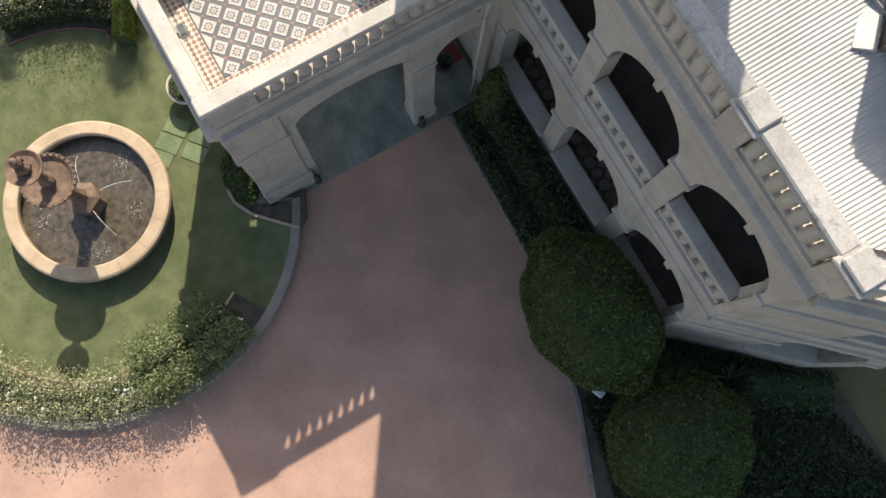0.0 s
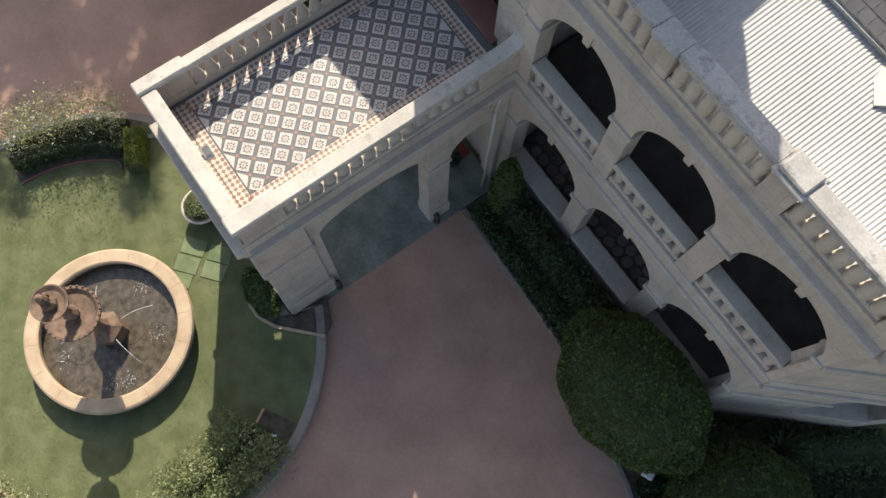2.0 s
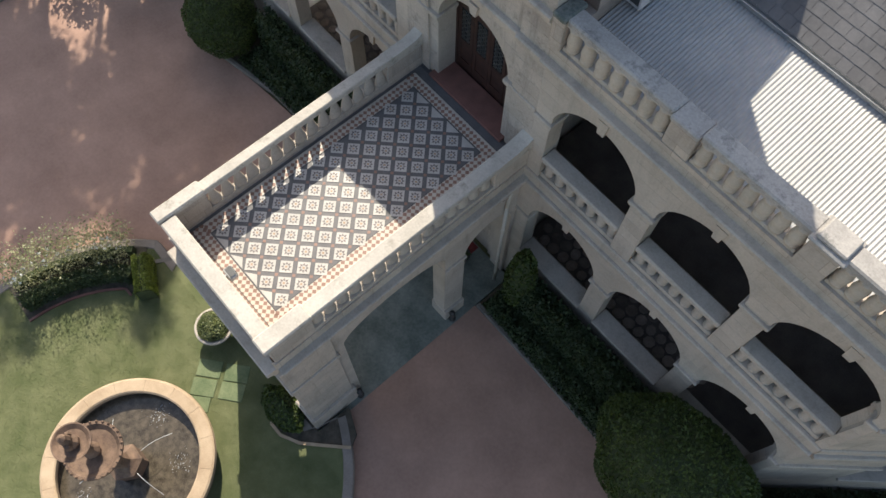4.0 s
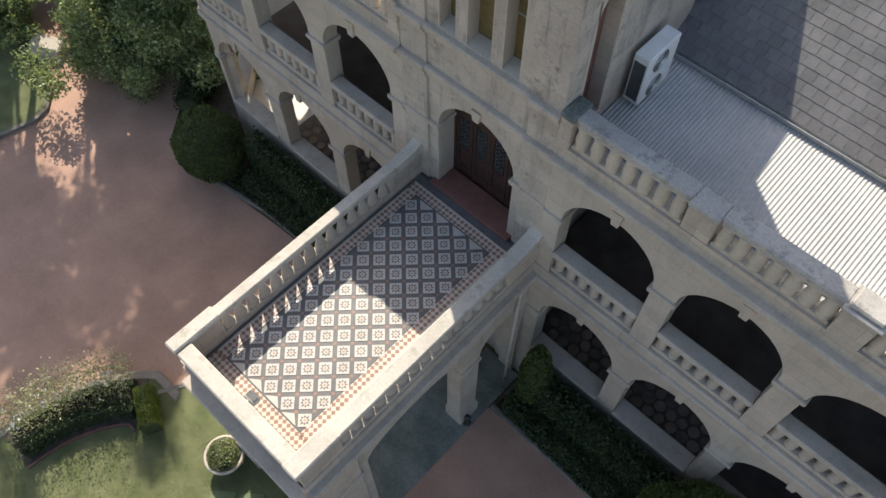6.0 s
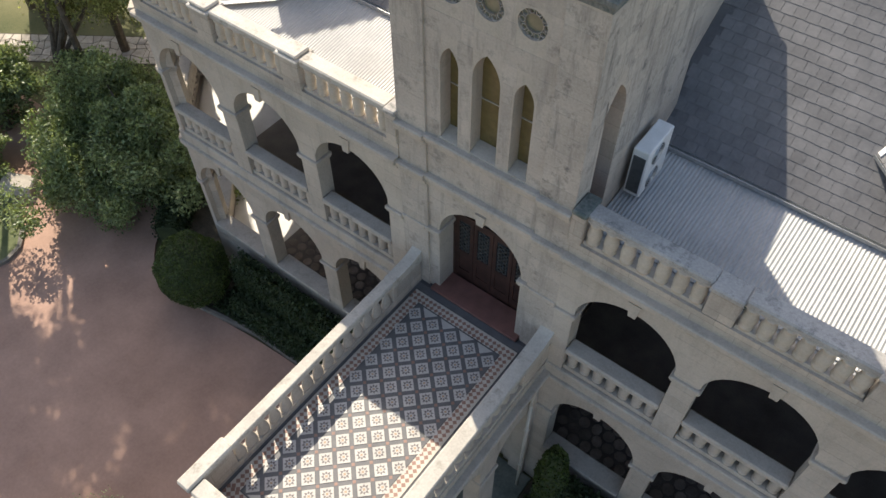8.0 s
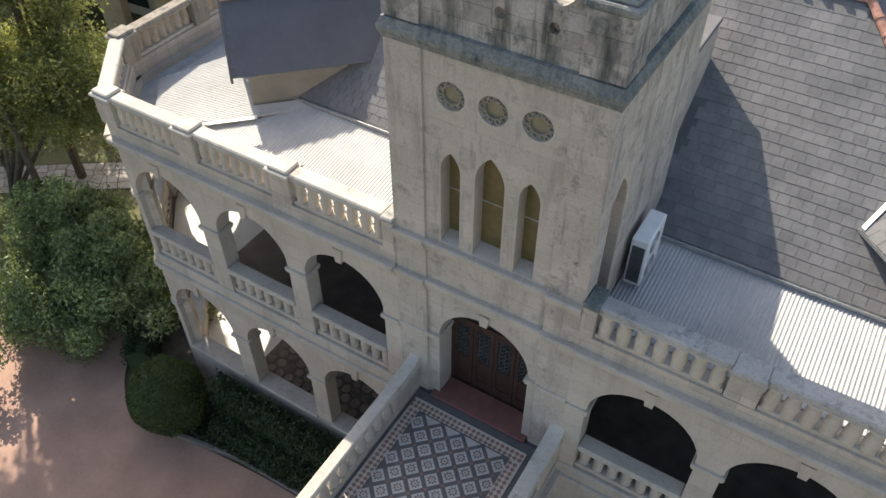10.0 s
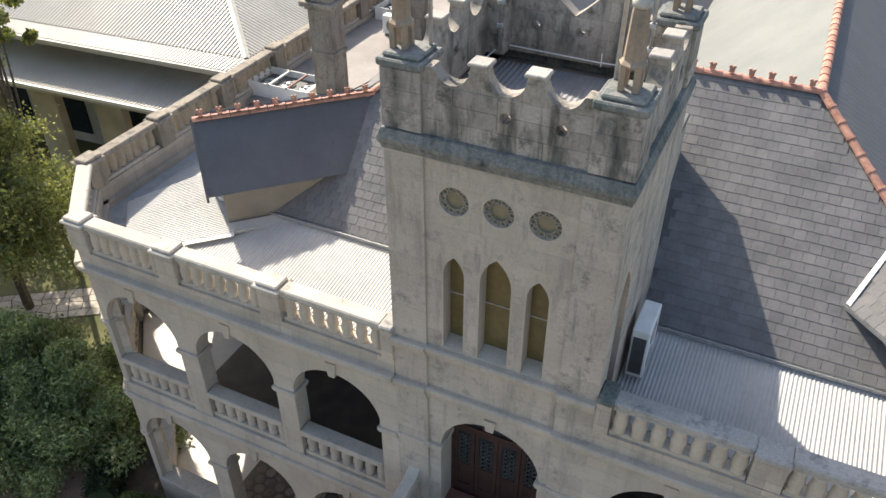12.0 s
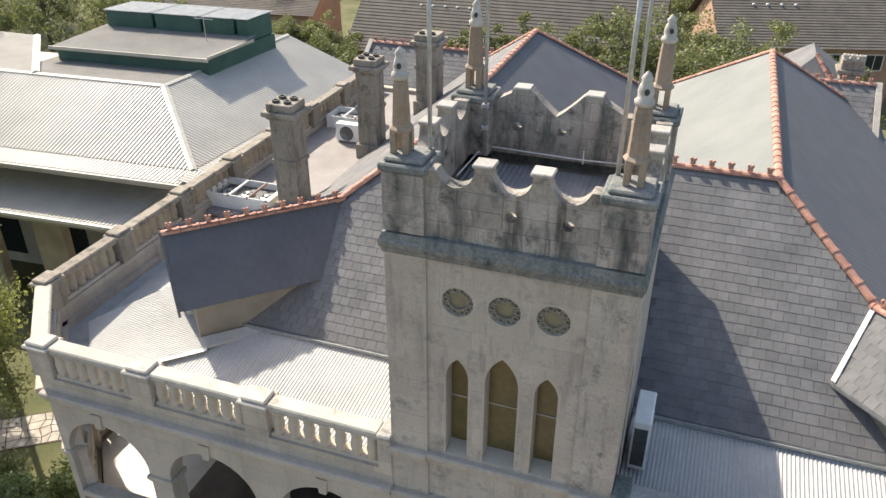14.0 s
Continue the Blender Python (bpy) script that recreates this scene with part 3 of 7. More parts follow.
BAL_OLD = BAL_STOCKY.copy()
BAL_OLD.materials[0] = BAL_TONE


def rail_bay(m, width, z0, height, me, cap_mat, label, group, name="balustrade", n=None, cap=(-0.10, 0.34), fat=1.08, foot=0.14, thick=0.16, under=0.06, set_back=0.13):
    """One bay of stone railing: plinth, balusters, coping. Local x from 0 to width."""
    t = thing(name, label, "balustrade", m, group)
    part("plinth", boxes((0.01, width - 0.01, 0.0, 0.26, z0, z0 + foot), bevel=0.012), SAND_TRIM, t)
    top = z0 + height
    part("coping", boxes((0.004, width - 0.004, cap[0], cap[1], top - thick, top), bevel=0.03), cap_mat, t)
    part("coping_underside", boxes((0.012, width - 0.012, -0.02, 0.28, top - thick - under, top - thick + 0.005), bevel=0.01), SAND_TRIM, t)
    n = n or max(2, round((width - 0.1) / 0.29))
    hz = (height - foot - thick - under) / 0.55
    for i in range(n):
        share("baluster", me, t, pose(width * (i + 0.5) / n, set_back, z0 + foot - 0.005) @ Matrix.Diagonal((fat, fat, hz * 1.02, 1)))
    return t


WALL_HOLES = {}
ARCH_KEY_LOW, ARCH_KEY_UP = 4.97, 9.10
for key, (p0, p1) in SEGS.items():
    m, length = along(p0, p1)
    cs = centres(key, length)
    half = HALF if key.startswith("front") else (0.92 if key.startswith("corner") else 1.12)
    deep = 0.42
    bm = bmesh.new()
    high = 0.12 if key.startswith("side") else 0.0
    low_holes = [opening(c, half, 1.95, 3.93 + high, "round", 1.04 + high) for c in cs]
    up_holes = [opening(c, half, 5.9, 8.03 + high, "round", 1.07 + high) for c in cs]
    panel(bm, 0, length, -0.35, 5.45, low_holes, deep, m)
    panel(bm, 0, length, 5.45, 9.75, up_holes, deep, m)
    wall = setting("wall_" + key, bm, SAND_TRIM if key.startswith("front") else SANDSTONE, "two-storey arcaded veranda wall of pale sandstone ashlar", "wall")
    WALL_HOLES[key] = (wall, m, length, low_holes, up_holes)
    for z, h in ((ARCH_KEY_LOW, 0.44), (ARCH_KEY_UP, 0.44)):
        for c in cs:
            bm = bmesh.new()
            keystone(bm, c, z, m, h)
            bmesh.ops.recalc_face_normals(bm, faces=bm.faces)
            part("keystone", bm, SAND_TRIM, wall)
    # imposts on the piers, plinth and sills
    edges = [0.0] + [x for c in cs for x in (c - half, c + half)] + [length]
    for z in (3.80, 7.88):
        for a, b in zip(edges[::2], edges[1::2]):
            bm = bmesh.new()
            box(bm, a - (0.07 if a > 0 else 0), b + (0.07 if b < length else 0), -0.07, deep + 0.05, z + 0.05, z + 0.15, m, 0.02)
            box(bm, a - (0.04 if a > 0 else 0), b + (0.04 if b < length else 0), -0.04, deep + 0.03, z, z + 0.052, m)
            part("impost", bm, SAND_TRIM, wall)
    for c in cs:
        bm = bmesh.new()
        box(bm, c - half + 0.003, c + half - 0.003, -0.07, deep + 0.04, 1.95, 2.06, m, 0.02)
        part("sill", bm, SAND_TRIM, wall)
    bm = bmesh.new()
    run(bm, moulding(5.30, 5.60, 0.13), (*p0, 0), (*p1, 0))
    run(bm, [(-0.05, 5.60), (0.045, 5.60), (0.045, 5.90), (0.02, 5.93), (-0.05, 5.93)], (*p0, 0), (*p1, 0))
    part("string_course", bm, SAND_TRIM, wall)
    bm = bmesh.new()
    run(bm, moulding(9.50, 9.80, 0.20), (*p0, 0), (*p1, 0))
    part("cornice", bm, SAND_TRIM, wall)
    bm = bmesh.new()
    run(bm, [(-0.3, 9.752), (0.03, 9.752), (0.03, 10.12), (0.05, 10.15), (-0.3, 10.15)], (*p0, 0), (*p1, 0))
    part("parapet_base", bm, SANDSTONE, wall)
    # railings between the piers of the upper storey
    for c in cs:
        rail_bay(m @ pose(c - half, 0.05, 0), 2 * half, 5.935, 0.88, BAL_LOW, SAND_TRIM,
                 "pale stone balustrade between two veranda piers", "veranda balustrades", n=7, cap=(-0.10, 0.28), fat=1.22)
    # roof parapet: posts over the piers, railing between them
    if key.startswith("corner"):
        posts = []
    elif key == "front_east":
        posts = [0.13, 4.72 - 1.93, 7.35 - 1.93, length - 0.15]
    elif key == "front_west":
        posts = [0.15, 10 - 7.35, 10 - 4.72, length - 0.13]
    else:
        posts = [length * i / 7 for i in range(8)]
        posts[0], posts[-1] = 0.18, length - 0.18
    old = key == "side_west"
    pm = PARAPET_OLD if old else (EAST_CAP if "east" in key else SAND_CAP)
    if posts:
        for px in posts:
            plain = key == "front_east" and abs(px - 2.79) < 0.01
            small = key.startswith("front") and px in (posts[0] if key == "front_east" else posts[-1],)
            w = 0.13 if small else 0.26
            t = thing("parapet_post", "square sandstone parapet post with a moulded cap", "post", m @ pose(px, 0.13, 0), "parapet posts")
            part("shaft", boxes((-w, w, -0.17 if plain else -0.20, 0.18 if plain else 0.22, 10.15, 10.80 if plain else 10.86), bevel=0.015), PARAPET_OLD if old else SANDSTONE, t)
            if plain:
                part("cap", boxes((-w - 0.02, w + 0.02, -0.23, 0.21, 10.80, 10.92), bevel=0.025), pm, t)
                continue
            if small:
                part("cap", boxes((-w - 0.0, w + 0.03, -0.24, 0.30, 10.86, 10.98), bevel=0.03), LICHEN if "east" in key else EAST_CAP, t)
                continue
            part("cap", boxes((-w - 0.06, w + 0.06, -0.26, 0.28, 10.86, 10.94), (-w - 0.0, w + 0.0, -0.20, 0.22, 10.935, 11.02), bevel=0.025), LICHEN if small else pm, t)
        for a, b in zip(posts, posts[1:]):
            ga = 0.13 if key == "front_east" and a == posts[0] else 0.27
            gb = 0.13 if key == "front_west" and b == posts[-1] else 0.27
            rail_bay(m @ pose(a + ga, 0.0, 0), b - a - ga - gb, 10.152, 0.80, BAL_OLD if old else BAL_STOCKY, pm,
                     "weathered sandstone roof parapet railing with bulbous balusters", "roof parapet railings", n=7, fat={"front_east": 1.10, "front_west": 0.94, "side_west": 1.10}.get(key, 0.84), foot=0.10, thick=0.15, under=0.03, cap=(-0.03, 0.33), set_back=0.09)
    else:
        rail_bay(m @ pose(0.2, 0.0, 0), length - 0.4, 10.152, 0.80, BAL_STOCKY, pm,
                 "weathered sandstone roof parapet railing with bulbous balusters", "roof parapet railings", n=7, fat={"front_east": 1.10, "front_west": 0.94, "side_west": 1.10}.get(key, 0.84), foot=0.10, thick=0.15, under=0.03, cap=(-0.03, 0.33), set_back=0.09)

# veranda floors, ceilings and the walls behind them
for s, side in ((1, "east"), (-1, "west")):
    xo, yo = (12.57, 3.32) if s > 0 else (11.33, 2.05)
    poly = [(s * 2.0, 0.40), (s * 9.85, 0.40), (s * xo, yo), (s * xo, 20.3), (s * 8.41, 20.3), (s * 8.41, 3.39), (s * 2.0, 3.39)]
    poly = poly if s > 0 else poly[::-1]
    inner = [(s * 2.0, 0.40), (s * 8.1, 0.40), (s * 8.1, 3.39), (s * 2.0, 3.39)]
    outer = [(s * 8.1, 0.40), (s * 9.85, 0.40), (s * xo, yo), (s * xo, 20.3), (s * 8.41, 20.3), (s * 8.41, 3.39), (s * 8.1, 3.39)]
    # floor copies: shade in the dark one, sun in the pale west corner
    for tag, q, mt, lab in (("inner", inner, FLOOR_SHADED, "veranda floor, shade put into its dark colour"), ("outer", outer, FLOOR_SUNLIT if s < 0 else FLOOR_SHADED, "veranda floor at the corner, its lighting put into the colour")):
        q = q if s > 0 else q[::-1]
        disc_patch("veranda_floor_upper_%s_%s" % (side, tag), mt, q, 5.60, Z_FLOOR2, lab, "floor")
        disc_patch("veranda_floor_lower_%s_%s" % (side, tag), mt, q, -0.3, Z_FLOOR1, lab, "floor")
    disc_patch("veranda_ceiling_" + side, CEIL_SHADED, poly, 9.30, 9.38, "boarded upper veranda ceiling, its shade put into the colour", "ceiling")
# walls darkened in colour to give the shade behind the arches
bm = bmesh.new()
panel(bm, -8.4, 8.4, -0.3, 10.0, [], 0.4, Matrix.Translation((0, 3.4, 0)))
setting("wall_inner_front", bm, WALL_SHADED, "rock-faced wall behind the veranda, shade put into its colour", "wall")
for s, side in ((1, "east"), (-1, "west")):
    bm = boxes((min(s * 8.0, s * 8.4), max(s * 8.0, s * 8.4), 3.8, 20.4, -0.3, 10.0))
    setting("wall_inner_" + side, bm, WALL_SHADED, "rock-faced wall behind the side veranda, shade put into its colour", "wall")
setting("wall_back", boxes((-11.9, 13.15, 20.5, 20.9, -0.3, 10.1)), SANDSTONE, "plain sandstone rear wall", "wall")

# ---- tower ----
TW, TD = 1.93, 3.9
tower = thing("tower", "square sandstone entrance tower with lancet windows and stained battlements", "tower")
RIGHT = Matrix.Translation((TW, 0, 0)) @ Matrix.Rotation(radians(90), 4, "Z")
LEFT = Matrix.Translation((-TW, TD, 0)) @ Matrix.Rotation(radians(-90), 4, "Z")
BACK = Matrix.Translation((TW, TD, 0)) @ Matrix.Rotation(radians(180), 4, "Z")
LANCETS = ((-0.745, 0.19, 12.52, 0.38), (0.0, 0.275, 12.55, 0.54), (0.73, 0.19, 12.52, 0.38))
ROUNDS = ((-0.755, 0.255), (-0.01, 0.255), (0.74, 0.255))
fr = 0.05      # the panel between the corner pilasters stands this far back
bm = bmesh.new()
panel(bm, -1.25, 1.25, 5.45, 10.66, [opening(0.04, 1.03, 6.04, 8.10, "round", 1.03)], 0.5, pose(0, fr, 0))
panel(bm, -1.25, 1.25, 10.66, 13.45, [opening(c, r, 10.85, sp, "point", ri) for c, r, sp, ri in LANCETS], 0.40, pose(0, fr, 0))
panel(bm, -1.25, 1.25, 13.45, 14.75, [opening(c, r, 0, 13.99, "circle") for c, r in ROUNDS], 0.40, pose(0, fr, 0))
part("front_wall", bm, SAND_TRIM, tower)
for a, b in ((-TW, -1.25), (1.25, TW)):
    part("corner_pilaster", boxes((a, b, 0, 0.5, -0.35, 14.75)), SAND_TRIM, tower)
bm = bmesh.new()
panel(bm, 0.5, TD, -0.35, 14.75, [opening(0.82, 0.36, 9.95, 12.30, "point", 0.70)], 0.35, RIGHT)
part("side_wall", bm, SANDSTONE, tower)
for mm in (LEFT, BACK):
    bm = bmesh.new()
    panel(bm, 0.0 if mm is BACK else 0.0, (2 * TW if mm is BACK else TD - 0.5), 5.0, 14.75, [], 0.35, mm)
    part("side_wall", bm, SANDSTONE, tower)
part("front_wall", boxes((-1.25, 1.25, 0.06, 0.5, -0.35, 5.45)), SANDSTONE, tower)

for z0, z1, out in ((9.44, 9.74, 0.13), (10.55, 10.80, 0.13)):
    bm = bmesh.new()
    pr = moulding(z0, z1, out)
    run(bm, pr, (-TW - out * 0.0, 0, 0), (-1.25, 0, 0))
    run(bm, pr, (1.25, 0, 0), (TW, 0, 0))
    run(bm, pr, (-1.25, fr, 0), (1.25, fr, 0))
    part("string_course", bm, SAND_TRIM, tower)
bm = bmesh.new()
keystone(bm, 0.04, 9.13, pose(0, fr, 0), 0.34)
bmesh.ops.recalc_face_normals(bm, faces=bm.faces)
part("keystone", bm, SAND_TRIM, tower)
for a, b in ((-1.32, -0.93), (1.01, 1.32)):
    bm = boxes((a, b, -0.04, 0.56, 8.02, 8.12), (a + 0.02, b - 0.02, -0.02, 0.54, 7.96, 8.025), bevel=0.015)
    part("impost", bm, SAND_TRIM, tower)
for a, b in ((-TW, -1.32), (1.32, TW)):
    part("impost", boxes((a - 0.0, b, -0.045, 0.02, 7.98, 8.10), bevel=0.015), SAND_TRIM, tower)

# windows of the front
for c, r, sp, ri in LANCETS:
    w = thing("lancet_window", "", "", None)
    w.parent = tower
    w["label"] = "pointed lancet window with amber leaded glass"
    bm = bmesh.new()
    panel(bm, c - r - 0.05, c + r + 0.05, 10.85, sp + ri + 0.1, [], 0.02, pose(0, fr + 0.30, 0))
    part("pane", bm, AMBER_GLASS, w)
    bm = bmesh.new()
    box(bm, c - r, c + r, fr + 0.285, fr + 0.30, 11.91, 11.93)
    part("saddle_bar", bm, GREY_METAL, w)
    bm = bmesh.new()
    run(bm, [(-0.29, 10.85), (0.015, 10.85), (0.015, 10.855), (-0.29, 10.95)], (c - r + 0.003, fr, 0), (c + r - 0.003, fr, 0))
    part("sill", bm, SAND_TRIM, w)
for c, r in ROUNDS:
    w = thing("round_window", "", "", None)
    w.parent = tower
    w["label"] = "round window with cusped stone tracery"
    bm = bmesh.new()
    lathe(bm, [(r + 0.02, 0), (r + 0.02, 0.02)], 24, m=pose(c, fr + 0.10, 13.99, 90, 0, 0))
    part("pane", bm, OLIVE_GLASS, w)
    bm = bmesh.new()
    mm = pose(c, fr + 0.06, 13.99, 90, 0, 0)
    lathe(bm, [(0.150, -0.03), (0.161, -0.03), (0.161, 0.025), (0.150, 0.025), (0.150, -0.03)], 24, m=mm)
    part("tracery", bm, PARAPET_OLD, w)
    for i in range(10):
        bm = bmesh.new()
        lathe(bm, [(0.044, -0.03), (0.054, -0.03), (0.054, 0.022), (0.044, 0.022), (0.044, -0.03)], 12, m=mm @ pose(0.206 * math.cos(i * math.pi / 5), 0.206 * math.sin(i * math.pi / 5), 0))
        part("cusp", bm, SAND_TRIM, w)

# side door onto the roof
dw = thing("roof_door", "", "", None)
dw.parent = tower
dw["label"] = "narrow red-painted door in a deep pointed opening"
part("leaf", boxes((TW - 0.34, TW - 0.29, 0.46, 1.18, 9.95, 13.0)), RED_PAINT, dw)
part("frame", boxes((TW - 0.29, TW - 0.20, 0.465, 0.58, 9.95, 12.3)), RED_PAINT, dw)

# entrance doors
ed = thing("entrance_door", "tall double cedar door with carved glazed panels under a fanlight", "door", pose(0, 0, 0))
yd = fr + 0.50
part("frame", boxes((-1.05, -0.93, yd, yd + 0.10, 6.12, 9.2), (1.01, 1.13, yd, yd + 0.10, 6.12, 9.2), (-0.93, 1.01, yd, yd + 0.10, 8.20, 8.32)), DOOR_WOOD, ed)
for x0, x1 in ((-0.93, -0.47), (-0.455, 0.035), (0.045, 0.535), (0.55, 1.01)):
    lf = part("leaf", boxes((x0, x0 + 0.09, yd + 0.02, yd + 0.07, 6.12, 8.2), (x1 - 0.09, x1, yd + 0.02, yd + 0.07, 6.12, 8.2), (x0 + 0.09, x1 - 0.09, yd + 0.02, yd + 0.07, 6.12, 6.40),
                            (x0 + 0.09, x1 - 0.09, yd + 0.02, yd + 0.07, 6.95, 7.08), (x0 + 0.09, x1 - 0.09, yd + 0.02, yd + 0.07, 8.08, 8.2)), DOOR_WOOD, ed)
    part("panel", boxes((x0 + 0.09, x1 - 0.09, yd + 0.035, yd + 0.055, 6.40, 6.95), bevel=0.008), DOOR_WOOD, lf)
    part("pane", boxes((x0 + 0.09, x1 - 0.09, yd + 0.04, yd + 0.05, 7.08, 8.08)), DARK_GLASS, lf)
    bm = bmesh.new()
    xm = (x0 + x1) / 2
    for zz in (7.16, 7.29, 7.42, 7.55, 7.68, 7.81, 7.94):
        for xx in (-0.066, 0.066):
            lathe(bm, [(0.064, 0), (0.064, 0.012), (0.044, 0.014), (0.040, 0.0)], 8, m=pose(xm + xx, yd + 0.035, zz, 90, 0, 0))
    tagged(part("carving", bm, IRON, lf), kind="stuff")
for x0, x1 in ((-0.93, -0.31), (-0.27, 0.35), (0.39, 1.01)):
    part("fanlight", boxes((x0, x1, yd + 0.04, yd + 0.05, 8.32, 9.18)), DARK_GLASS, ed)
part("fanlight_bar", boxes((-0.31, -0.27, yd + 0.01, yd + 0.08, 8.32, 9.18), (0.35, 0.39, yd + 0.01, yd + 0.08, 8.32, 9.18)), DOOR_WOOD, ed)
part("threshold", boxes((-1.14, 1.22, -0.12, yd, 6.045, 6.115), bevel=0.015), RED_PAINT, ed)
# added dark sheet stands in for the unlit tower inside
setting("wall_tower_inside", boxes((-1.5, 1.5, yd + 0.12, yd + 0.2, 5.5, 14.7)), DARK_METAL, "dark sheet added for the unlit inside behind the tower windows", "wall")

# battlements
def ring_course(profile, x0, x1, y0, y1):
    """A moulding that runs round a rectangle with mitred corners."""
    bm = bmesh.new()
    loops = []
    for o, z in profile:
        loops.append([bm.verts.new(c) for c in ((x0 - o, y0 - o, z), (x1 + o, y0 - o, z), (x1 + o, y1 + o, z), (x0 - o, y1 + o, z))])
    for a, b in zip(loops, loops[1:]):
        for k in range(4):
            bm.faces.new((a[k], a[(k + 1) % 4], b[(k + 1) % 4], b[k]))
    bmesh.ops.recalc_face_normals(bm, faces=bm.faces)
    return bm


CORN = [(-TW, 0), (TW, 0), (TW, TD), (-TW, TD)]
part("corbel_course", ring_course([(-0.02, 14.70), (0.02, 14.71), (0.035, 14.78), (0.065, 14.83), (0.075, 14.91), (0.055, 14.94), (0.015, 15.05), (-0.1, 15.07)], -TW, TW, 0, TD), CORBEL, tower)


def crenel(x, w):
    """Top of the battlement between two corner blocks (x from 0 to w, middle symmetric)."""
    x = abs(x - w / 2)
    for c, r, lo in ((0.0, 0.30, 15.91), (0.825, 0.29, 15.91)):
        if abs(x - c) < r:
            top = lo + 0.31 - 0.31 * math.sqrt(max(0, 1 - ((x - c) / r) ** 2))
            return min(top, 16.13) if x > 0.825 else top
    return 16.13 if x > 0.825 else 16.25


def crenel_rear(x, w):
    """Top of the rear battlement: two broad merlons, a deep notch between, slopes outside."""
    x = x - w / 2 - 0.13
    if abs(x) < 0.46:
        return 15.85 + 0.42 * (abs(x) / 0.46) ** 1.15
    if abs(x) < 0.82:
        return 16.27
    return max(15.98, 16.20 - 0.55 * (abs(x) - 0.82))


for i in range(4):
    rear = i == 2
    top_of = crenel_rear if rear else crenel
    mm, length = along(CORN[i], CORN[(i + 1) % 4])
    a0, a1 = 0.62, length - 0.62
    bm = bmesh.new()
    xs = sorted({round(a0 + (a1 - a0) * k / 120, 4) for k in range(121)})
    cut = (a0 - 0.001, 0, 0)
    hole = (xs, lambda x: top_of(x, length), lambda x: 17.0)
    panel(bm, a0, a1, 15.74, 16.6, [hole], 0.26, mm, 0.06)
    panel(bm, a0, a1, 15.05, 15.74, [opening(length / 2 + c, 0.085, 0, 15.585, "circle") for c in (0.015, 0.83)], 0.26, mm, 0.06)
    part("battlement", bm, WEATHERED, tower)
    mid = length / 2
    for c in ((-0.51, 0.77) if rear else (-0.413, 0.413)):
        caps = bmesh.new()
        box(caps, mid + c - 0.155, mid + c + 0.155, 0.035, 0.345, 16.25, 16.31, mm, 0.015)
        part("merlon_cap", caps, EAST_CAP, tower)
for sx in (-1, 1):
    for cy in (0, 1):
        x0, x1 = sorted((sx * TW, sx * (TW - 0.66)))
        y0, y1 = (0.0, 0.66) if cy == 0 else (TD - 0.66, TD)
        part("corner_block", boxes((x0, x1, y0, y1, 15.07, 16.05), bevel=0.02), WEATHERED, tower)
        part("corner_cap", boxes((x0 - 0.045, x1 + 0.045, y0 - 0.045, y1 + 0.045, 16.05, 16.17), (x0 + 0.03, x1 - 0.03, y0 + 0.03, y1 - 0.03, 16.165, 16.24), bevel=0.025), CORBEL, tower)
corrugated("tower_roof", LEAD, (-TW + 0.3, 0.3, 14.72), (1, 0, 0), (0, 1, 0.03), 2 * TW - 0.6, lambda q: 0.0, lambda q: TD - 0.6, 0.1, 0.01, tower)
bm = bmesh.new()
rod(bm, (-1.5, 2.2, 15.10), (-1.42, 3.52, 15.16), 0.014)
rod(bm, (-1.42, 3.52, 15.16), (0.35, 3.52, 15.13), 0.014)
rod(bm, (0.35, 3.52, 15.13), (1.4, 3.52, 15.16), 0.014)
rod(bm, (0.42, 3.53, 15.05), (0.42, 3.53, 15.30), 0.012)
part("conduit", bm, WHITE_METAL, tower)
# pinnacles and masts
def pinnacle(x, y):
    t = thing("pinnacle", "orange-brown sandstone pinnacle with a pale carved finial", "pinnacle", pose(x, y, 16.24) @ Matrix.Diagonal((0.70, 0.70, 0.87, 1)), "tower pinnacles")
    for dx in (-0.135, 0.135):
        for dy in (-0.135, 0.135):
            part("leg", boxes((dx - 0.06, dx + 0.06, dy - 0.06, dy + 0.06, 0, 0.40), bevel=0.01), PINNACLE, t)
    bm = bmesh.new()
    lathe(bm, [(0.25, 0.38), (0.27, 0.42), (0.205, 0.48), (0.165, 1.15), (0.15, 1.22)], 8)
    part("shaft", bm, PINNACLE, t)
    bm = bmesh.new()
    lathe(bm, [(0.13, 1.22), (0.185, 1.27), (0.185, 1.33), (0.135, 1.36), (0.15, 1.45), (0.12, 1.55), (0.09, 1.60), (0.11, 1.65), (0.05, 1.72), (0.0, 1.76)], 10)
    part("finial", bm, PALE_STONE, t, "pale carved stone finial", True)
    # dark disc stands for the shade inside the finial's opening
    bm = bmesh.new()
    lathe(bm, [(0.05, 0.0), (0.05, 0.012)], 12, m=pose(0.03, -0.135, 1.47, 90, 0, 10))
    part("eyelet", bm, DARK_METAL, t)
    return t


for x, y in ((-1.72, 0.33), (1.60, 0.33), (-1.64, TD - 0.33), (1.60, TD - 0.33)):
    pinnacle(x, y)


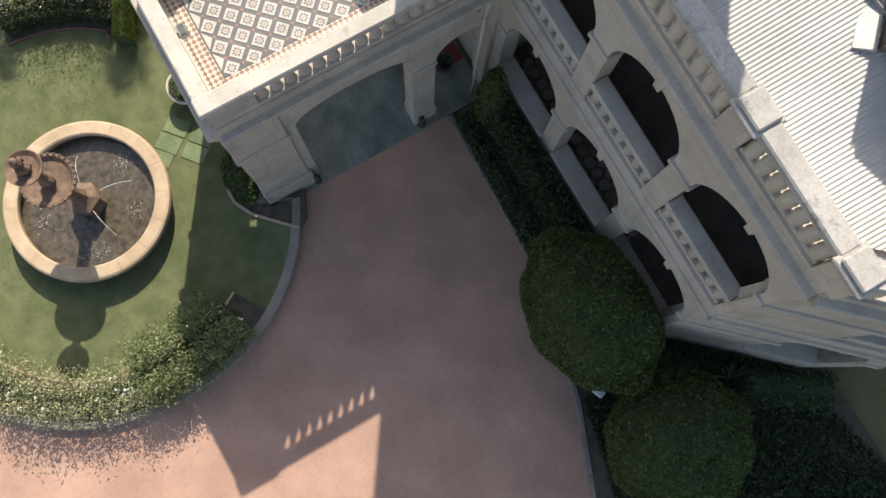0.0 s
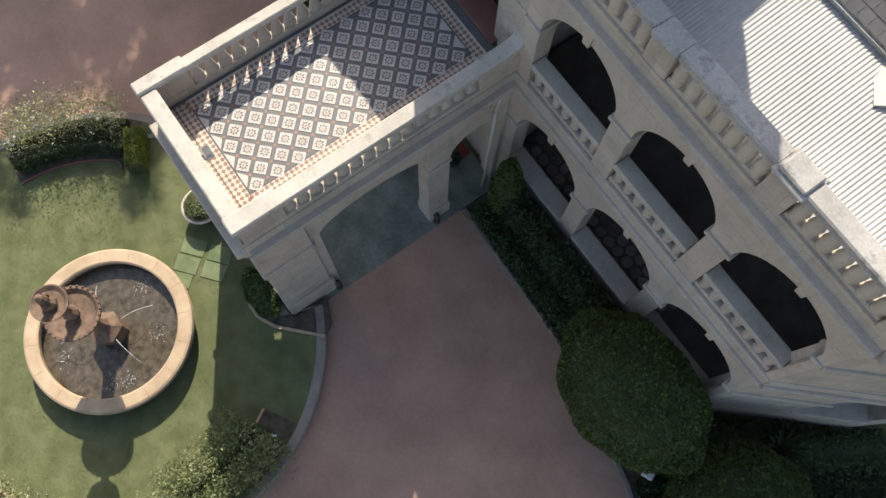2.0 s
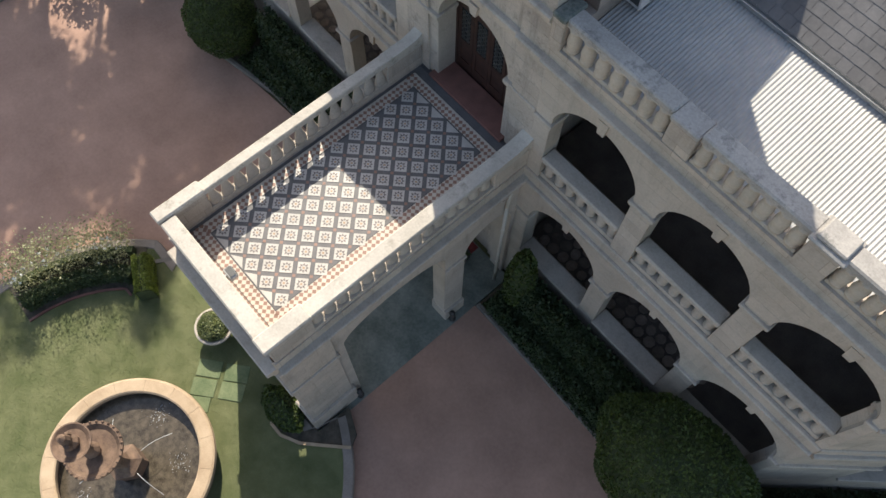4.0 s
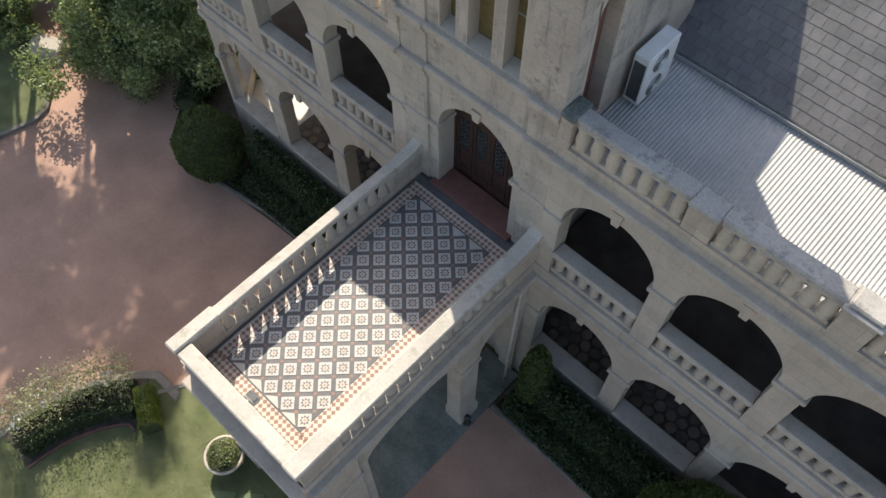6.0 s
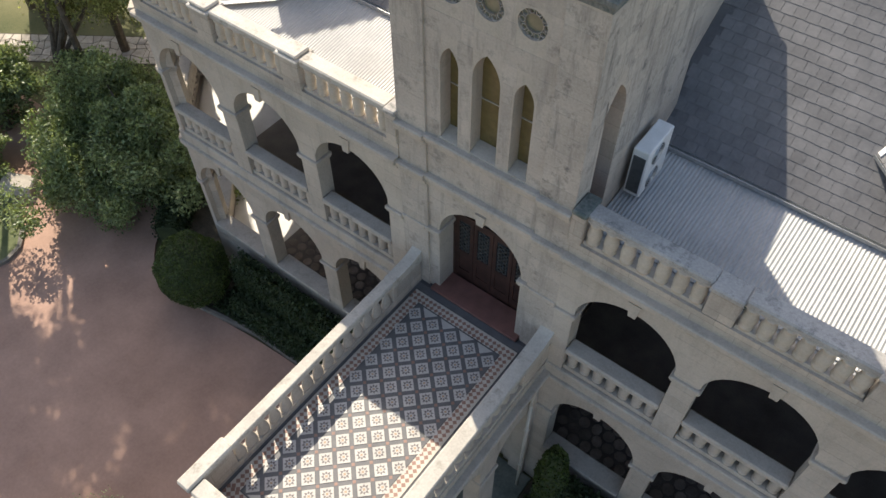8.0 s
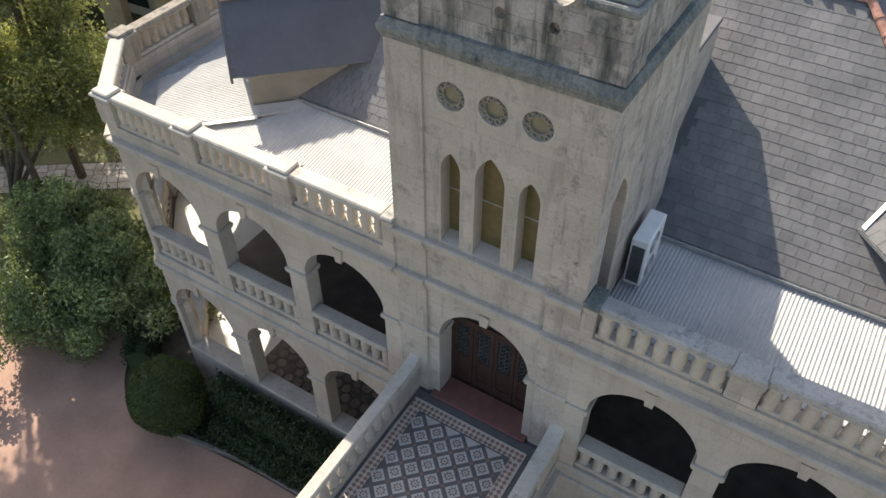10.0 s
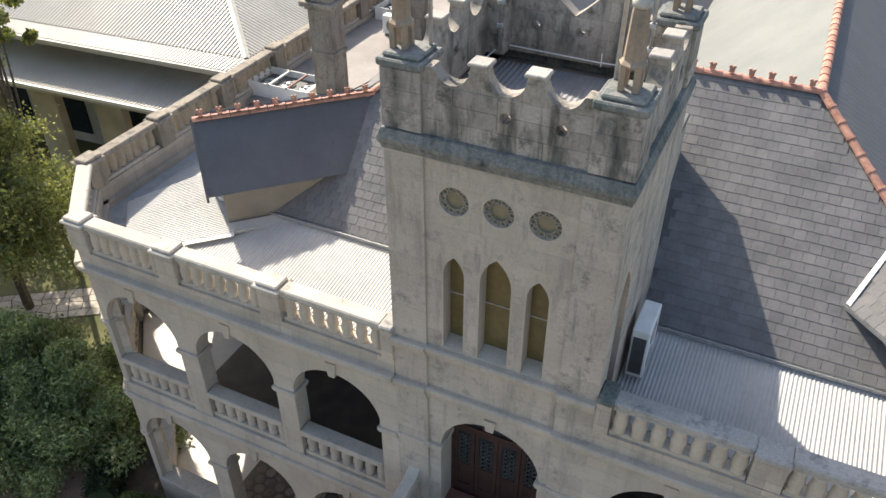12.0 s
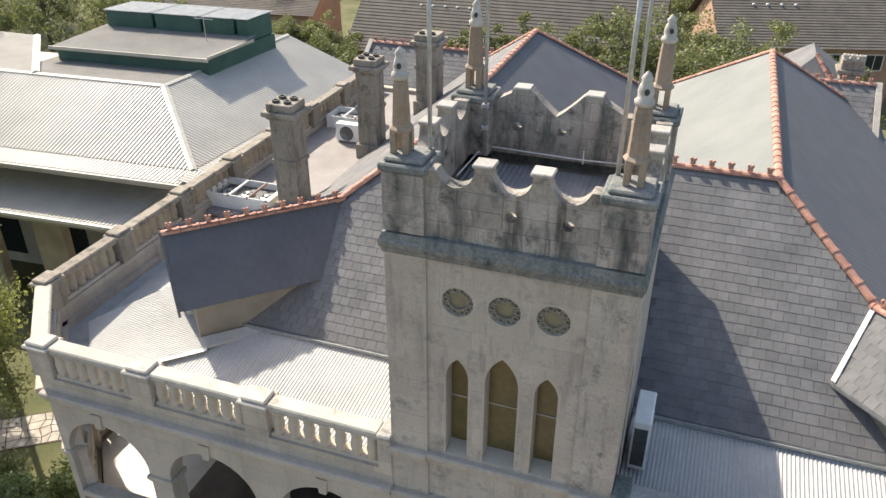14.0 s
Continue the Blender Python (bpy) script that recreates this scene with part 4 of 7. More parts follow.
def mast(x, y, lean=0.0):
    t = thing("antenna_mast", "tall plain grey metal mast beside a pinnacle", "mast", pose(x, y, 15.2), "antenna masts")
    bm = bmesh.new()
    rod(bm, (0, 0, 0), (lean, 0.0, 5.2), 0.032, 10)
    part("pole", bm, GREY_METAL, t, smooth=True)
    for z in (0.45, 0.85):
        part("bracket", boxes((-0.06, 0.06, -0.05, 0.05, z, z + 0.08), bevel=0.012), GREY_METAL, t)


for x, y, ln in ((-1.37, 0.55, 0.0), (-1.28, 3.05, 0.0), (1.35, 0.55, 0.03), (1.28, 3.05, 0.02)):
    mast(x, y, ln)

# stair block behind the tower
setting("stair_block", boxes((-1.80, 1.72, 3.91, 6.3, 9.0, 13.08)), SANDSTONE, "low stone stair block behind the tower", "wall")
setting("stair_roof", boxes((-1.83, 1.75, 3.92, 6.33, 13.084, 13.17), bevel=0.02), SLATE_DARK, "dark flat covering of the stair block", "roof")

# ---- porch with its tiled terrace ----
porch = thing("porch", "two-arched sandstone carriage porch carrying a tiled terrace", "porch")
PX, PW, PY = 1.95, 1.60, -6.75
PORCH_HOLES = {}
sides = {"east": ((PX, PY), (PX, -0.02)), "front": ((-PW, PY), (PX, PY)), "west": ((-PW, -0.02), (-PW, PY))}
for key, (p0, p1) in sides.items():
    m, length = along(p0, p1)
    if key == "front":
        holes = [opening(length / 2, 1.2, Z_DRIVE - 0.2, 3.7, "round", 1.2)]
        a, b = 0.45, length - 0.45
    elif key == "east":
        holes = [opening(2.95, 1.50, Z_DRIVE - 0.2, 4.0, "round", 0.64), opening(5.85, 0.76, Z_DRIVE - 0.2, 3.42, "round", 0.76)]
        a, b = 0.0, length
    else:
        holes = [opening(length - 2.95, 1.50, Z_DRIVE - 0.2, 4.0, "round", 0.64), opening(length - 5.85, 0.76, Z_DRIVE - 0.2, 3.42, "round", 0.76)]
        a, b = 0.0, length
    bm = bmesh.new()
    panel(bm, a, b, -0.35, 5.55, holes, 0.45, m)
    wall = part("wall", bm, SAND_TRIM, porch)
    PORCH_HOLES[key] = (wall, m, a, b, holes)
    bm = bmesh.new()
    run(bm, moulding(5.30, 5.62, {"east": 0.2, "front": 0.27, "west": 0.40}[key]), (*p0, 0), (*p1, 0))
    part("cornice", bm, SAND_TRIM, porch)
    bm = bmesh.new()
    run(bm, [(-0.12, 5.62), (0.03, 5.62), (0.03, 6.02), (0.07, 6.06), (-0.12, 6.06)], (*p0, 0), (*p1, 0))
    part("parapet_base", bm, SANDSTONE, porch)
    if key != "front":
        for x0, x1 in (((4.42, 5.12) if key == "east" else (length - 5.12, length - 4.42)),):
            bm = bmesh.new()
            box(bm, x0, x1, -0.06, 0.5, 3.30, 3.42, m, 0.02)
            part("impost", bm, SAND_TRIM, porch)
            bm = bmesh.new()
            box(bm, x0, x1, -0.09, 0.5, -0.25, 0.35, m, 0.02)
            part("pier_foot", bm, SAND_TRIM, porch)
# corner piers of the porch, stepped at their foot
for sx in (-1, 1):
    bm = bmesh.new()
    px = PX if sx > 0 else PW
    x0, x1 = sorted((sx * (px + 0.08), sx * (px - 0.52)))
    box(bm, x0, x1, PY - 0.08, PY + 1.20, -0.35, 5.30, bevel=0.015)
    box(bm, x0 - 0.08, x1 + 0.08, PY - 0.16, PY + 1.28, -0.35, 0.75, bevel=0.03)
    box(bm, x0 - 0.05, x1 + 0.05, PY - 0.13, PY + 1.25, 3.75, 3.93, bevel=0.02)
    part("corner_pier", bm, SANDSTONE, porch)
part("soffit", boxes((-PW + 0.45, PX - 0.45, PY + 0.45, -0.02, 5.45, 5.56)), CREAM_PAINT, porch)
part("terrace_slab", boxes((-PW + 0.12, PX - 0.12, PY + 0.25, 0.04, 5.75, 6.02)), GROUT, porch)

# railings of the terrace: solid corner dies, balusters between, broad pale copings
def terrace_rail(sx):
    t = thing("terrace_railing", "broad pale stone terrace railing with slender balusters", "balustrade", None, "terrace railings")
    xo, xi = (PX + 0.08, PX - 0.25) if sx > 0 else (-PW - 0.12, -PW + 0.14)
    x0, x1 = sorted((xo, xi))
    mid = (x0 + x1) / 2
    part("coping", boxes((x0, x1, -5.74, -0.98, RAIL_TOP - 0.17, RAIL_TOP), bevel=0.025), SAND_CAP, t)
    part("coping_underside", boxes((x0 + 0.06, x1 - 0.06, -5.74, -0.98, RAIL_TOP - 0.23, RAIL_TOP - 0.165)), SAND_TRIM, t)
    part("plinth", boxes((x0 + 0.04, x1 - 0.04, -5.74, -0.98, 6.055, 6.20)), SAND_TRIM, t)
    for i in range(15):
        share("baluster", BAL_WIDE, t, pose(mid, -5.58 + 0.317 * i, 6.195) @ Matrix.Diagonal((0.55, 1.0, (RAIL_TOP - 0.225 - 6.195) / 0.56, 1)))
    part("corner_die", boxes((x0 + 0.03, x1 - 0.03, PY + 0.03, -5.72, 6.055, RAIL_TOP - 0.10), bevel=0.02), SANDSTONE, t)
    part("corner_cap", boxes((x0 - 0.03, x1 + 0.03, PY - 0.06, -5.70, RAIL_TOP - 0.10, RAIL_TOP + 0.06), bevel=0.03), SAND_CAP, t)
    part("end_die", boxes((x0 + 0.03, x1 - 0.03, -1.0, 0.0, 6.055, RAIL_TOP - 0.17), bevel=0.02), SANDSTONE, t)
    bm = bmesh.new()
    ys = [-1.0, -0.6, -0.35, -0.15, 0.0]
    hs = [RAIL_TOP + h for h in (0.0, 0.005, 0.02, 0.06, 0.13)]
    lo = [[bm.verts.new((x, y, RAIL_TOP - 0.23)) for y in ys] for x in (x0, x1)]
    hi = [[bm.verts.new((x, y, z)) for y, z in zip(ys, hs)] for x in (x0, x1)]
    for i in range(4):
        bm.faces.new((hi[0][i], hi[1][i], hi[1][i + 1], hi[0][i + 1]))
        bm.faces.new((lo[0][i], lo[0][i + 1], lo[1][i + 1], lo[1][i]))
        for k in (0, 1):
            bm.faces.new((lo[k][i], hi[k][i], hi[k][i + 1], lo[k][i + 1]))
    for i in (0, 4):
        bm.faces.new((lo[0][i], lo[1][i], hi[1][i], hi[0][i]))
    bmesh.ops.recalc_face_normals(bm, faces=bm.faces)
    part("ramped_end", bm, SAND_CAP, t)


RAIL_TOP = 6.97
terrace_rail(1)
terrace_rail(-1)
t = thing("terrace_railing", "solid pale stone front railing of the terrace", "balustrade", None, "terrace railings")
part("parapet", boxes((-1.42, 1.74, PY + 0.02, PY + 0.27, 6.055, RAIL_TOP - 0.15), bevel=0.015), SANDSTONE, t)
part("coping", boxes((-1.42, 1.74, PY - 0.04, PY + 0.31, RAIL_TOP - 0.15, RAIL_TOP), bevel=0.03), SAND_CAP, t)

# terrace floor: star tiles in a diagonal grid, with a chequered border
floor = thing("terrace_floor", "patterned terrace floor of white star tiles on charcoal with a chequered border", "floor", pose(0, 0, 6.022), kind="structure")
FX, FY0, FY1 = 1.38, -6.33, -0.14
part("tile_bed", boxes((-FX - 0.10, FX + 0.40, FY0 - 0.15, FY1 + 0.05, -0.01, 0.004)), TILE_BLACK, floor)


def tri_piece(bm, pts, z):
    bm.faces.new([bm.verts.new((x, y, z)) for x, y in pts])


def star_tile():
    bm = bmesh.new()
    s = 0.129
    box(bm, -s, s, -s, s, 0.0, 0.012)
    return mesh_of(bm, "tile", TILE_WHITE)


def star_points():
    bm = bmesh.new()
    for i in range(8):
        c, q = math.cos(i * math.pi / 4), math.sin(i * math.pi / 4)
        tip = 0.122 if i % 2 else 0.108
        for pts in (((0.044, 0.0), (tip, 0.0), (0.064, 0.026)), ((0.044, 0.0), (0.064, -0.026), (tip, 0.0))):
            tri_piece(bm, [(c * x - q * y, q * x + c * y) for x, y in pts], 0.0135)
    bmesh.ops.recalc_face_normals(bm, faces=bm.faces)
    return mesh_of(bm, "star", TILE_GREY)


def star_heart():
    bm = bmesh.new()
    tri_piece(bm, [(0.042, 0), (0.014, 0.014), (0, 0.042), (-0.014, 0.014), (-0.042, 0), (-0.014, -0.014), (0, -0.042), (0.014, -0.014)], 0.014)
    return mesh_of(bm, "heart", TILE_BUFF)


ST, SP, SH = star_tile(), star_points(), star_heart()
BX, BY0, BY1 = 1.10, -6.06, -0.60
tiles = []
for j in range(-1, 23):
    for i in range(-1, 6):
        x = -1.01 + 0.505 * i + (0.2525 if j % 2 else 0.0)
        y = -0.85 - 0.2505 * j
        if abs(x) < BX - 0.03 and BY0 + 0.03 < y < BY1 - 0.03:
            tiles.append((x, y))
for x, y in tiles:
    k = share("tile", ST, floor, pose(x, y, 0.002, 0, 0, 45))
    share("star", SP, k, pose(0, 0, 0))
    share("heart", SH, k, pose(0, 0, 0, 0, 0, 45))
# cut tiles along the edge of the field
cut = bmesh.new()
h = 0.205
for j in range(-1, 23):
    for i in range(-1, 6):
        x = -1.01 + 0.505 * i + (0.2525 if j % 2 else 0.0)
        y = -0.85 - 0.2505 * j
        if (x, y) in tiles or abs(x) > BX + 0.16 or y > BY1 + 0.16 or y < BY0 - 0.16:
            continue
        pts = [(x + h, y), (x, y + h), (x - h, y), (x, y - h)]
        pts = [(max(-BX, min(BX, a)), max(BY0, min(BY1, b))) for a, b in pts]
        if abs(x) > BX - 0.01 and (y > BY1 - 0.01 or y < BY0 + 0.01):
            continue
        tri_piece(cut, pts, 0.012)
bmesh.ops.recalc_face_normals(cut, faces=cut.faces)
tagged(part("cut_tile", cut, TILE_WHITE, floor), kind="stuff")
# red squares where the charcoal strips cross
dots = bmesh.new()
for x, y in tiles:
    for dx, dy in ((0.2525, 0.0),):
        if abs(x + dx) < BX - 0.05:
            q = 0.045
            tri_piece(dots, [(x + dx + q, y), (x + dx, y + q), (x + dx - q, y), (x + dx, y - q)], 0.010)
bmesh.ops.recalc_face_normals(dots, faces=dots.faces)
tagged(part("crossing_tile", dots, TILE_RED, floor), kind="stuff")
# border: thin buff lines and rows of diamonds
lines = bmesh.new()
for gx, y0, y1 in ((BX + 0.025, BY0 - 0.025, BY1 + 0.025), (BX + 0.312, BY0 - 0.312, BY1 + 0.312)):
    for a, b, c, d in ((-gx - 0.008, gx + 0.008, y0 - 0.008, y0 + 0.008), (-gx - 0.008, gx + 0.008, y1 - 0.008, y1 + 0.008),
                       (-gx - 0.008, -gx + 0.008, y0, y1), (gx - 0.008, gx + 0.008, y0, y1)):
        box(lines, a, b, c, d, 0.0, 0.0115)
part("border_line", lines, GROUT, floor)
dark = bmesh.new()
x0, x1, y0, y1 = BX + 0.035, BX + 0.302, BY0 - 0.035, BY1 + 0.035


def diamond(bm, x, y, r=0.05):
    tri_piece(bm, [(x + r, y), (x, y + r), (x - r, y), (x, y - r)], 0.0112)


PIT = 0.118
ny, nx = int((y1 - y0) / PIT), int((2 * BX + 0.6) / PIT)
for i in range(ny + 1):
    y = y0 + 0.01 + PIT * i
    for sx in (-1, 1):
        for k in range(2):
            diamond(dark, sx * (BX + 0.086 + PIT * k), y, 0.056)
for i in range(nx + 1):
    x = -BX - 0.28 + PIT * i
    for yy, sg in ((BY1, 1), (BY0, -1)):
        for k in range(2 if sg > 0 else 3):
            diamond(dark, x, yy + sg * (0.086 + PIT * k), 0.056)
part_bed = boxes((-x1, x1, BY1 + 0.035, BY1 + 0.302, 0.003, 0.0095), (-x1, x1, BY0 - 0.42, BY0 - 0.035, 0.003, 0.0095),
                 (-x1, -x0, y0, y1, 0.003, 0.0095), (x0, x1, y0, y1, 0.003, 0.0095))
part("border_bed", part_bed, TILE_CREAM, floor)
for bmx, mt, nm in ((dark, TILE_RED, "border_diamond"),):
    bmesh.ops.recalc_face_normals(bmx, faces=bmx.faces)
    tagged(part(nm, bmx, mt, floor), kind="stuff")

# floodlight clamped to the front railing
t = thing("floodlight", "small silver floodlight clamped inside the terrace railing", "lamp", pose(0.2, -6.325, 6.62, 0, 0, 0))
part("housing", boxes((-0.14, 0.14, -0.09, 0.09, 0.0, 0.15), bevel=0.025), GREY_METAL, t)
part("visor", boxes((-0.11, 0.11, -0.05, 0.075, 0.151, 0.162), bevel=0.004), GREY_VENT, t)
part("lens", boxes((-0.11, 0.11, 0.09, 0.10, 0.02, 0.13)), DARK_GLASS, t)
part("bracket", boxes((-0.02, 0.02, -0.14, -0.08, -0.1, 0.12), (-0.02, 0.02, -0.16, -0.08, 0.12, 0.15)), GREY_METAL, t)
# small black wall lamps and downpipe
for nm, x, y, z, w, hgt in (("wall_lamp", 2.02, -0.70, 5.25, 0.07, 0.16),):
    t = thing(nm, "small black wall lamp under the cornice", "lamp", pose(x, y, z))
    part("body", boxes((-0.09, w, -0.06, 0.06, 0, hgt), bevel=0.02), DARK_METAL, t)
    part("lens", boxes((-0.02, w - 0.01, -0.045, 0.045, -0.012, 0.0)), WHITE_METAL, t)
for y in (-5.45, -2.15):
    t = thing("bollard", "short black iron bollard at the foot of the arch", "bollard", pose(2.12, y, Z_DRIVE), "porch bollards")
    bm = bmesh.new()
    lathe(bm, [(0.10, 0.0), (0.10, 0.08), (0.07, 0.11), (0.065, 0.42), (0.085, 0.45), (0.085, 0.50), (0.05, 0.56), (0.0, 0.57)], 12)
    part("post", bm, DARK_METAL, t, smooth=True)
t = thing("downpipe", "thin dark downpipe on the arch jamb", "pipe", pose(1.60, -5.39, 0))
bm = bmesh.new()
rod(bm, (0, 0, Z_DRIVE), (0, 0, 4.3), 0.03)
part("pipe", bm, DARK_METAL, t)
part("bracket", boxes((-0.05, 0.05, -0.06, 0.04, 1.0, 1.05), (-0.05, 0.05, -0.06, 0.04, 3.0, 3.05)), DARK_METAL, t)

# pale rainwater pipe in the corner by the house, red mat and pot inside the porch
t = thing("downpipe", "pale painted rainwater pipe in the corner of the porch", "pipe", pose(2.02, -0.46, 0))
bm = bmesh.new()
rod(bm, (0, 0, Z_DRIVE), (0, 0, 4.55), 0.045, 10)
part("pipe", bm, CREAM_METAL, t, smooth=True)
bm = bmesh.new()
rod(bm, (0, 0, 4.55), (-0.02, 0.10, 5.3), 0.045, 10)
part("elbow", bm, CREAM_METAL, t, smooth=True)
for z in (1.2, 3.2):
    part("bracket", boxes((-0.06, 0.06, -0.055, 0.055, z, z + 0.05), bevel=0.01), CREAM_METAL, t)
t = thing("door_mat", "dark red mat on the paving before the entrance", "mat", pose(0.45, -0.55, Z_DRIVE + 0.012))
part("mat", boxes((-0.85, 0.55, -0.42, 0.42, 0.0, 0.02), bevel=0.005), MAT_RED, t)
t = thing("plant_pot", "dark round pot holding a small plant", "pot", pose(0.95, -0.75, Z_DRIVE + 0.012))
bm = bmesh.new()
lathe(bm, [(0.16, 0.0), (0.22, 0.25), (0.25, 0.42), (0.21, 0.42), (0.19, 0.34), (0.0, 0.34)], 16)
part("pot", bm, DARK_METAL, t, smooth=True)
pot_rng = np.random.default_rng(17)
v, f = leaves(pot_rng, pot_rng.normal(size=(160, 3)) * (0.10, 0.10, 0.10) + (0, 0, 0.50), 0.06)
ob = new("foliage", from_arrays("foliage", v, f, LEAF))
ob.parent = t

# ---- roofs ----
Z_SHEET = 9.92
Y_EAVE, Z_EAVE, Y_RIDGE, Z_RIDGE, X_RIDGE, X_EAVE, Y_END = 3.33, 10.02, 7.90, 13.45, 4.10, 8.67, 19.0
PITCH = (Z_RIDGE - Z_EAVE) / (Y_RIDGE - Y_EAVE)

def clipped(poly, p, u, v):
    """Start and end of the line p + s*u + t*v inside a convex outline, as functions of s."""
    def span(q):
        o = (p[0] + u[0] * q, p[1] + u[1] * q)
        hits = []
        for (ax, ay), (bx, by) in zip(poly, poly[1:] + poly[:1]):
            ex, ey = bx - ax, by - ay
            den = v[0] * ey - v[1] * ex
            if abs(den) < 1e-9:
                continue
            w = ((ax - o[0]) * v[1] - (ay - o[1]) * v[0]) / den
            if -1e-6 <= w <= 1 + 1e-6:
                hits.append(((ax + ex * w - o[0]) * v[0] + (ay + ey * w - o[1]) * v[1]))
        return (min(hits), max(hits)) if len(hits) > 1 else (0.0, 0.001)
    return (lambda q: span(q)[0]), (lambda q: span(q)[1])


def hip_cap(roof, a, b, w=0.11):
    bm = bmesh.new()
    run(bm, [(-w, 0.0), (0.0, 0.035), (w, 0.0), (0.0, 0.02)], a, b)
    part("hip_flashing", bm, WHITE_METAL, roof)


roof = thing("veranda_roof_east", "ribbed pale steel veranda roof behind the parapet", "roof", kind="structure")
drop = -0.13
start, end = clipped([(1.95, 3.36), (1.95, 0.85), (9.6, 0.85), (10.3, 1.62), (8.45, 3.36)], (1.95, 3.36), (1, 0), (0, -1))
corrugated("sheeting", ZINC, (1.95, 3.36, Z_SHEET), (1, 0, 0), (0, -1, drop), 8.34, start, end, parent=roof)
start, end = clipped([(8.45, 3.36), (10.3, 1.62), (12.2, 3.75), (12.2, 20.3), (8.45, 20.3)], (8.45, 1.62), (0, 1), (1, 0))
corrugated("sheeting", ZINC, (8.45, 1.62, Z_SHEET), (0, 1, 0), (1, 0, drop), 18.68, start, end, parent=roof)
hip_cap(roof, (8.45, 3.36, Z_SHEET + 0.03), (10.3, 1.62, Z_SHEET - 0.21), 0.2)

# the west side turns the corner in three sheets: front, diagonal, side
roof = thing("veranda_roof_west", "ribbed pale steel veranda roof turning the corner in three sheets", "roof", kind="structure")
start, end = clipped([(-1.95, 3.36), (-1.95, 0.85), (-9.35, 0.85), (-7.5, 2.28), (-7.0, 3.36)], (-9.35, 3.36), (1, 0), (0, -1))
corrugated("sheeting", ZINC, (-9.35, 3.36, Z_SHEET), (1, 0, 0), (0, -1, drop), 7.40, start, end, parent=roof)
du, dv = (-0.707, 0.707), (-0.707, -0.707)
start, end = clipped([(-7.5, 2.28), (-9.35, 0.85), (-9.6, 0.85), (-10.95, 2.36), (-10.85, 2.55), (-9.7, 4.6), (-8.0, 4.2)], (-6.6, 2.2), du, dv)
corrugated("sheeting", ZINC, (-6.6, 2.2, Z_SHEET + 0.02), (*du, 0), (*dv, -0.075), 4.55, start, end, parent=roof)
start, end = clipped([(-9.7, 4.6), (-10.85, 2.55), (-10.95, 2.36), (-10.95, 20.3), (-8.45, 20.3), (-8.45, 4.6)], (-8.45, 2.36), (0, 1), (-1, 0))
corrugated("sheeting", ZINC, (-8.45, 2.36, Z_SHEET), (0, 1, 0), (-1, 0, drop), 17.94, start, end, parent=roof)
hip_cap(roof, (-7.5, 2.28, Z_SHEET - 0.06), (-9.35, 0.85, Z_SHEET - 0.24))
hip_cap(roof, (-9.7, 4.6, Z_SHEET - 0.10), (-10.85, 2.55, Z_SHEET - 0.24))
for s, side in ((1, "east"), (-1, "west")):
    xo, yo = (12.65, 3.25) if s > 0 else (11.4, 2.0)
    pts = [(s * 1.95, 0.3), (s * 9.9, 0.3), (s * xo, yo), (s * xo, 20.3), (s * 9.6, 20.3), (s * 9.6, 2.9), (s * 9.2, 1.7), (s * 1.95, 1.7)]
    disc_patch("roof_gutter_" + side, ZINC_OLD, pts if s > 0 else pts[::-1], 9.384, 9.56, "patched lead-grey box gutter behind the parapet", "gutter")


# slated slopes
SLATE_W, SLATE_E = 0.240, 0.222


def slate_mesh(w, e, tilt=1.0):
    """One slate: a thin tilted slab from its butt (v=0) upwards."""
    bm = bmesh.new()
    hw = w / 2 - 0.004
    vs = [bm.verts.new(c) for c in ((-hw, 0, 0.004), (hw, 0, 0.004), (hw, e + 0.05, 0.001), (-hw, e + 0.05, 0.001), (-hw, 0, 0.008 + 0.008 * tilt), (hw, 0, 0.008 + 0.008 * tilt), (hw, e + 0.05, 0.008), (-hw, e + 0.05, 0.008))]
    for f in ((4, 5, 6, 7), (0, 1, 5, 4), (1, 2, 6, 5), (3, 0, 4, 7)):
        bm.faces.new([vs[i] for i in f])
    return bm


SLATE_ME = mesh_of(slate_mesh(SLATE_W, SLATE_E), "slate", SLATE_PART)


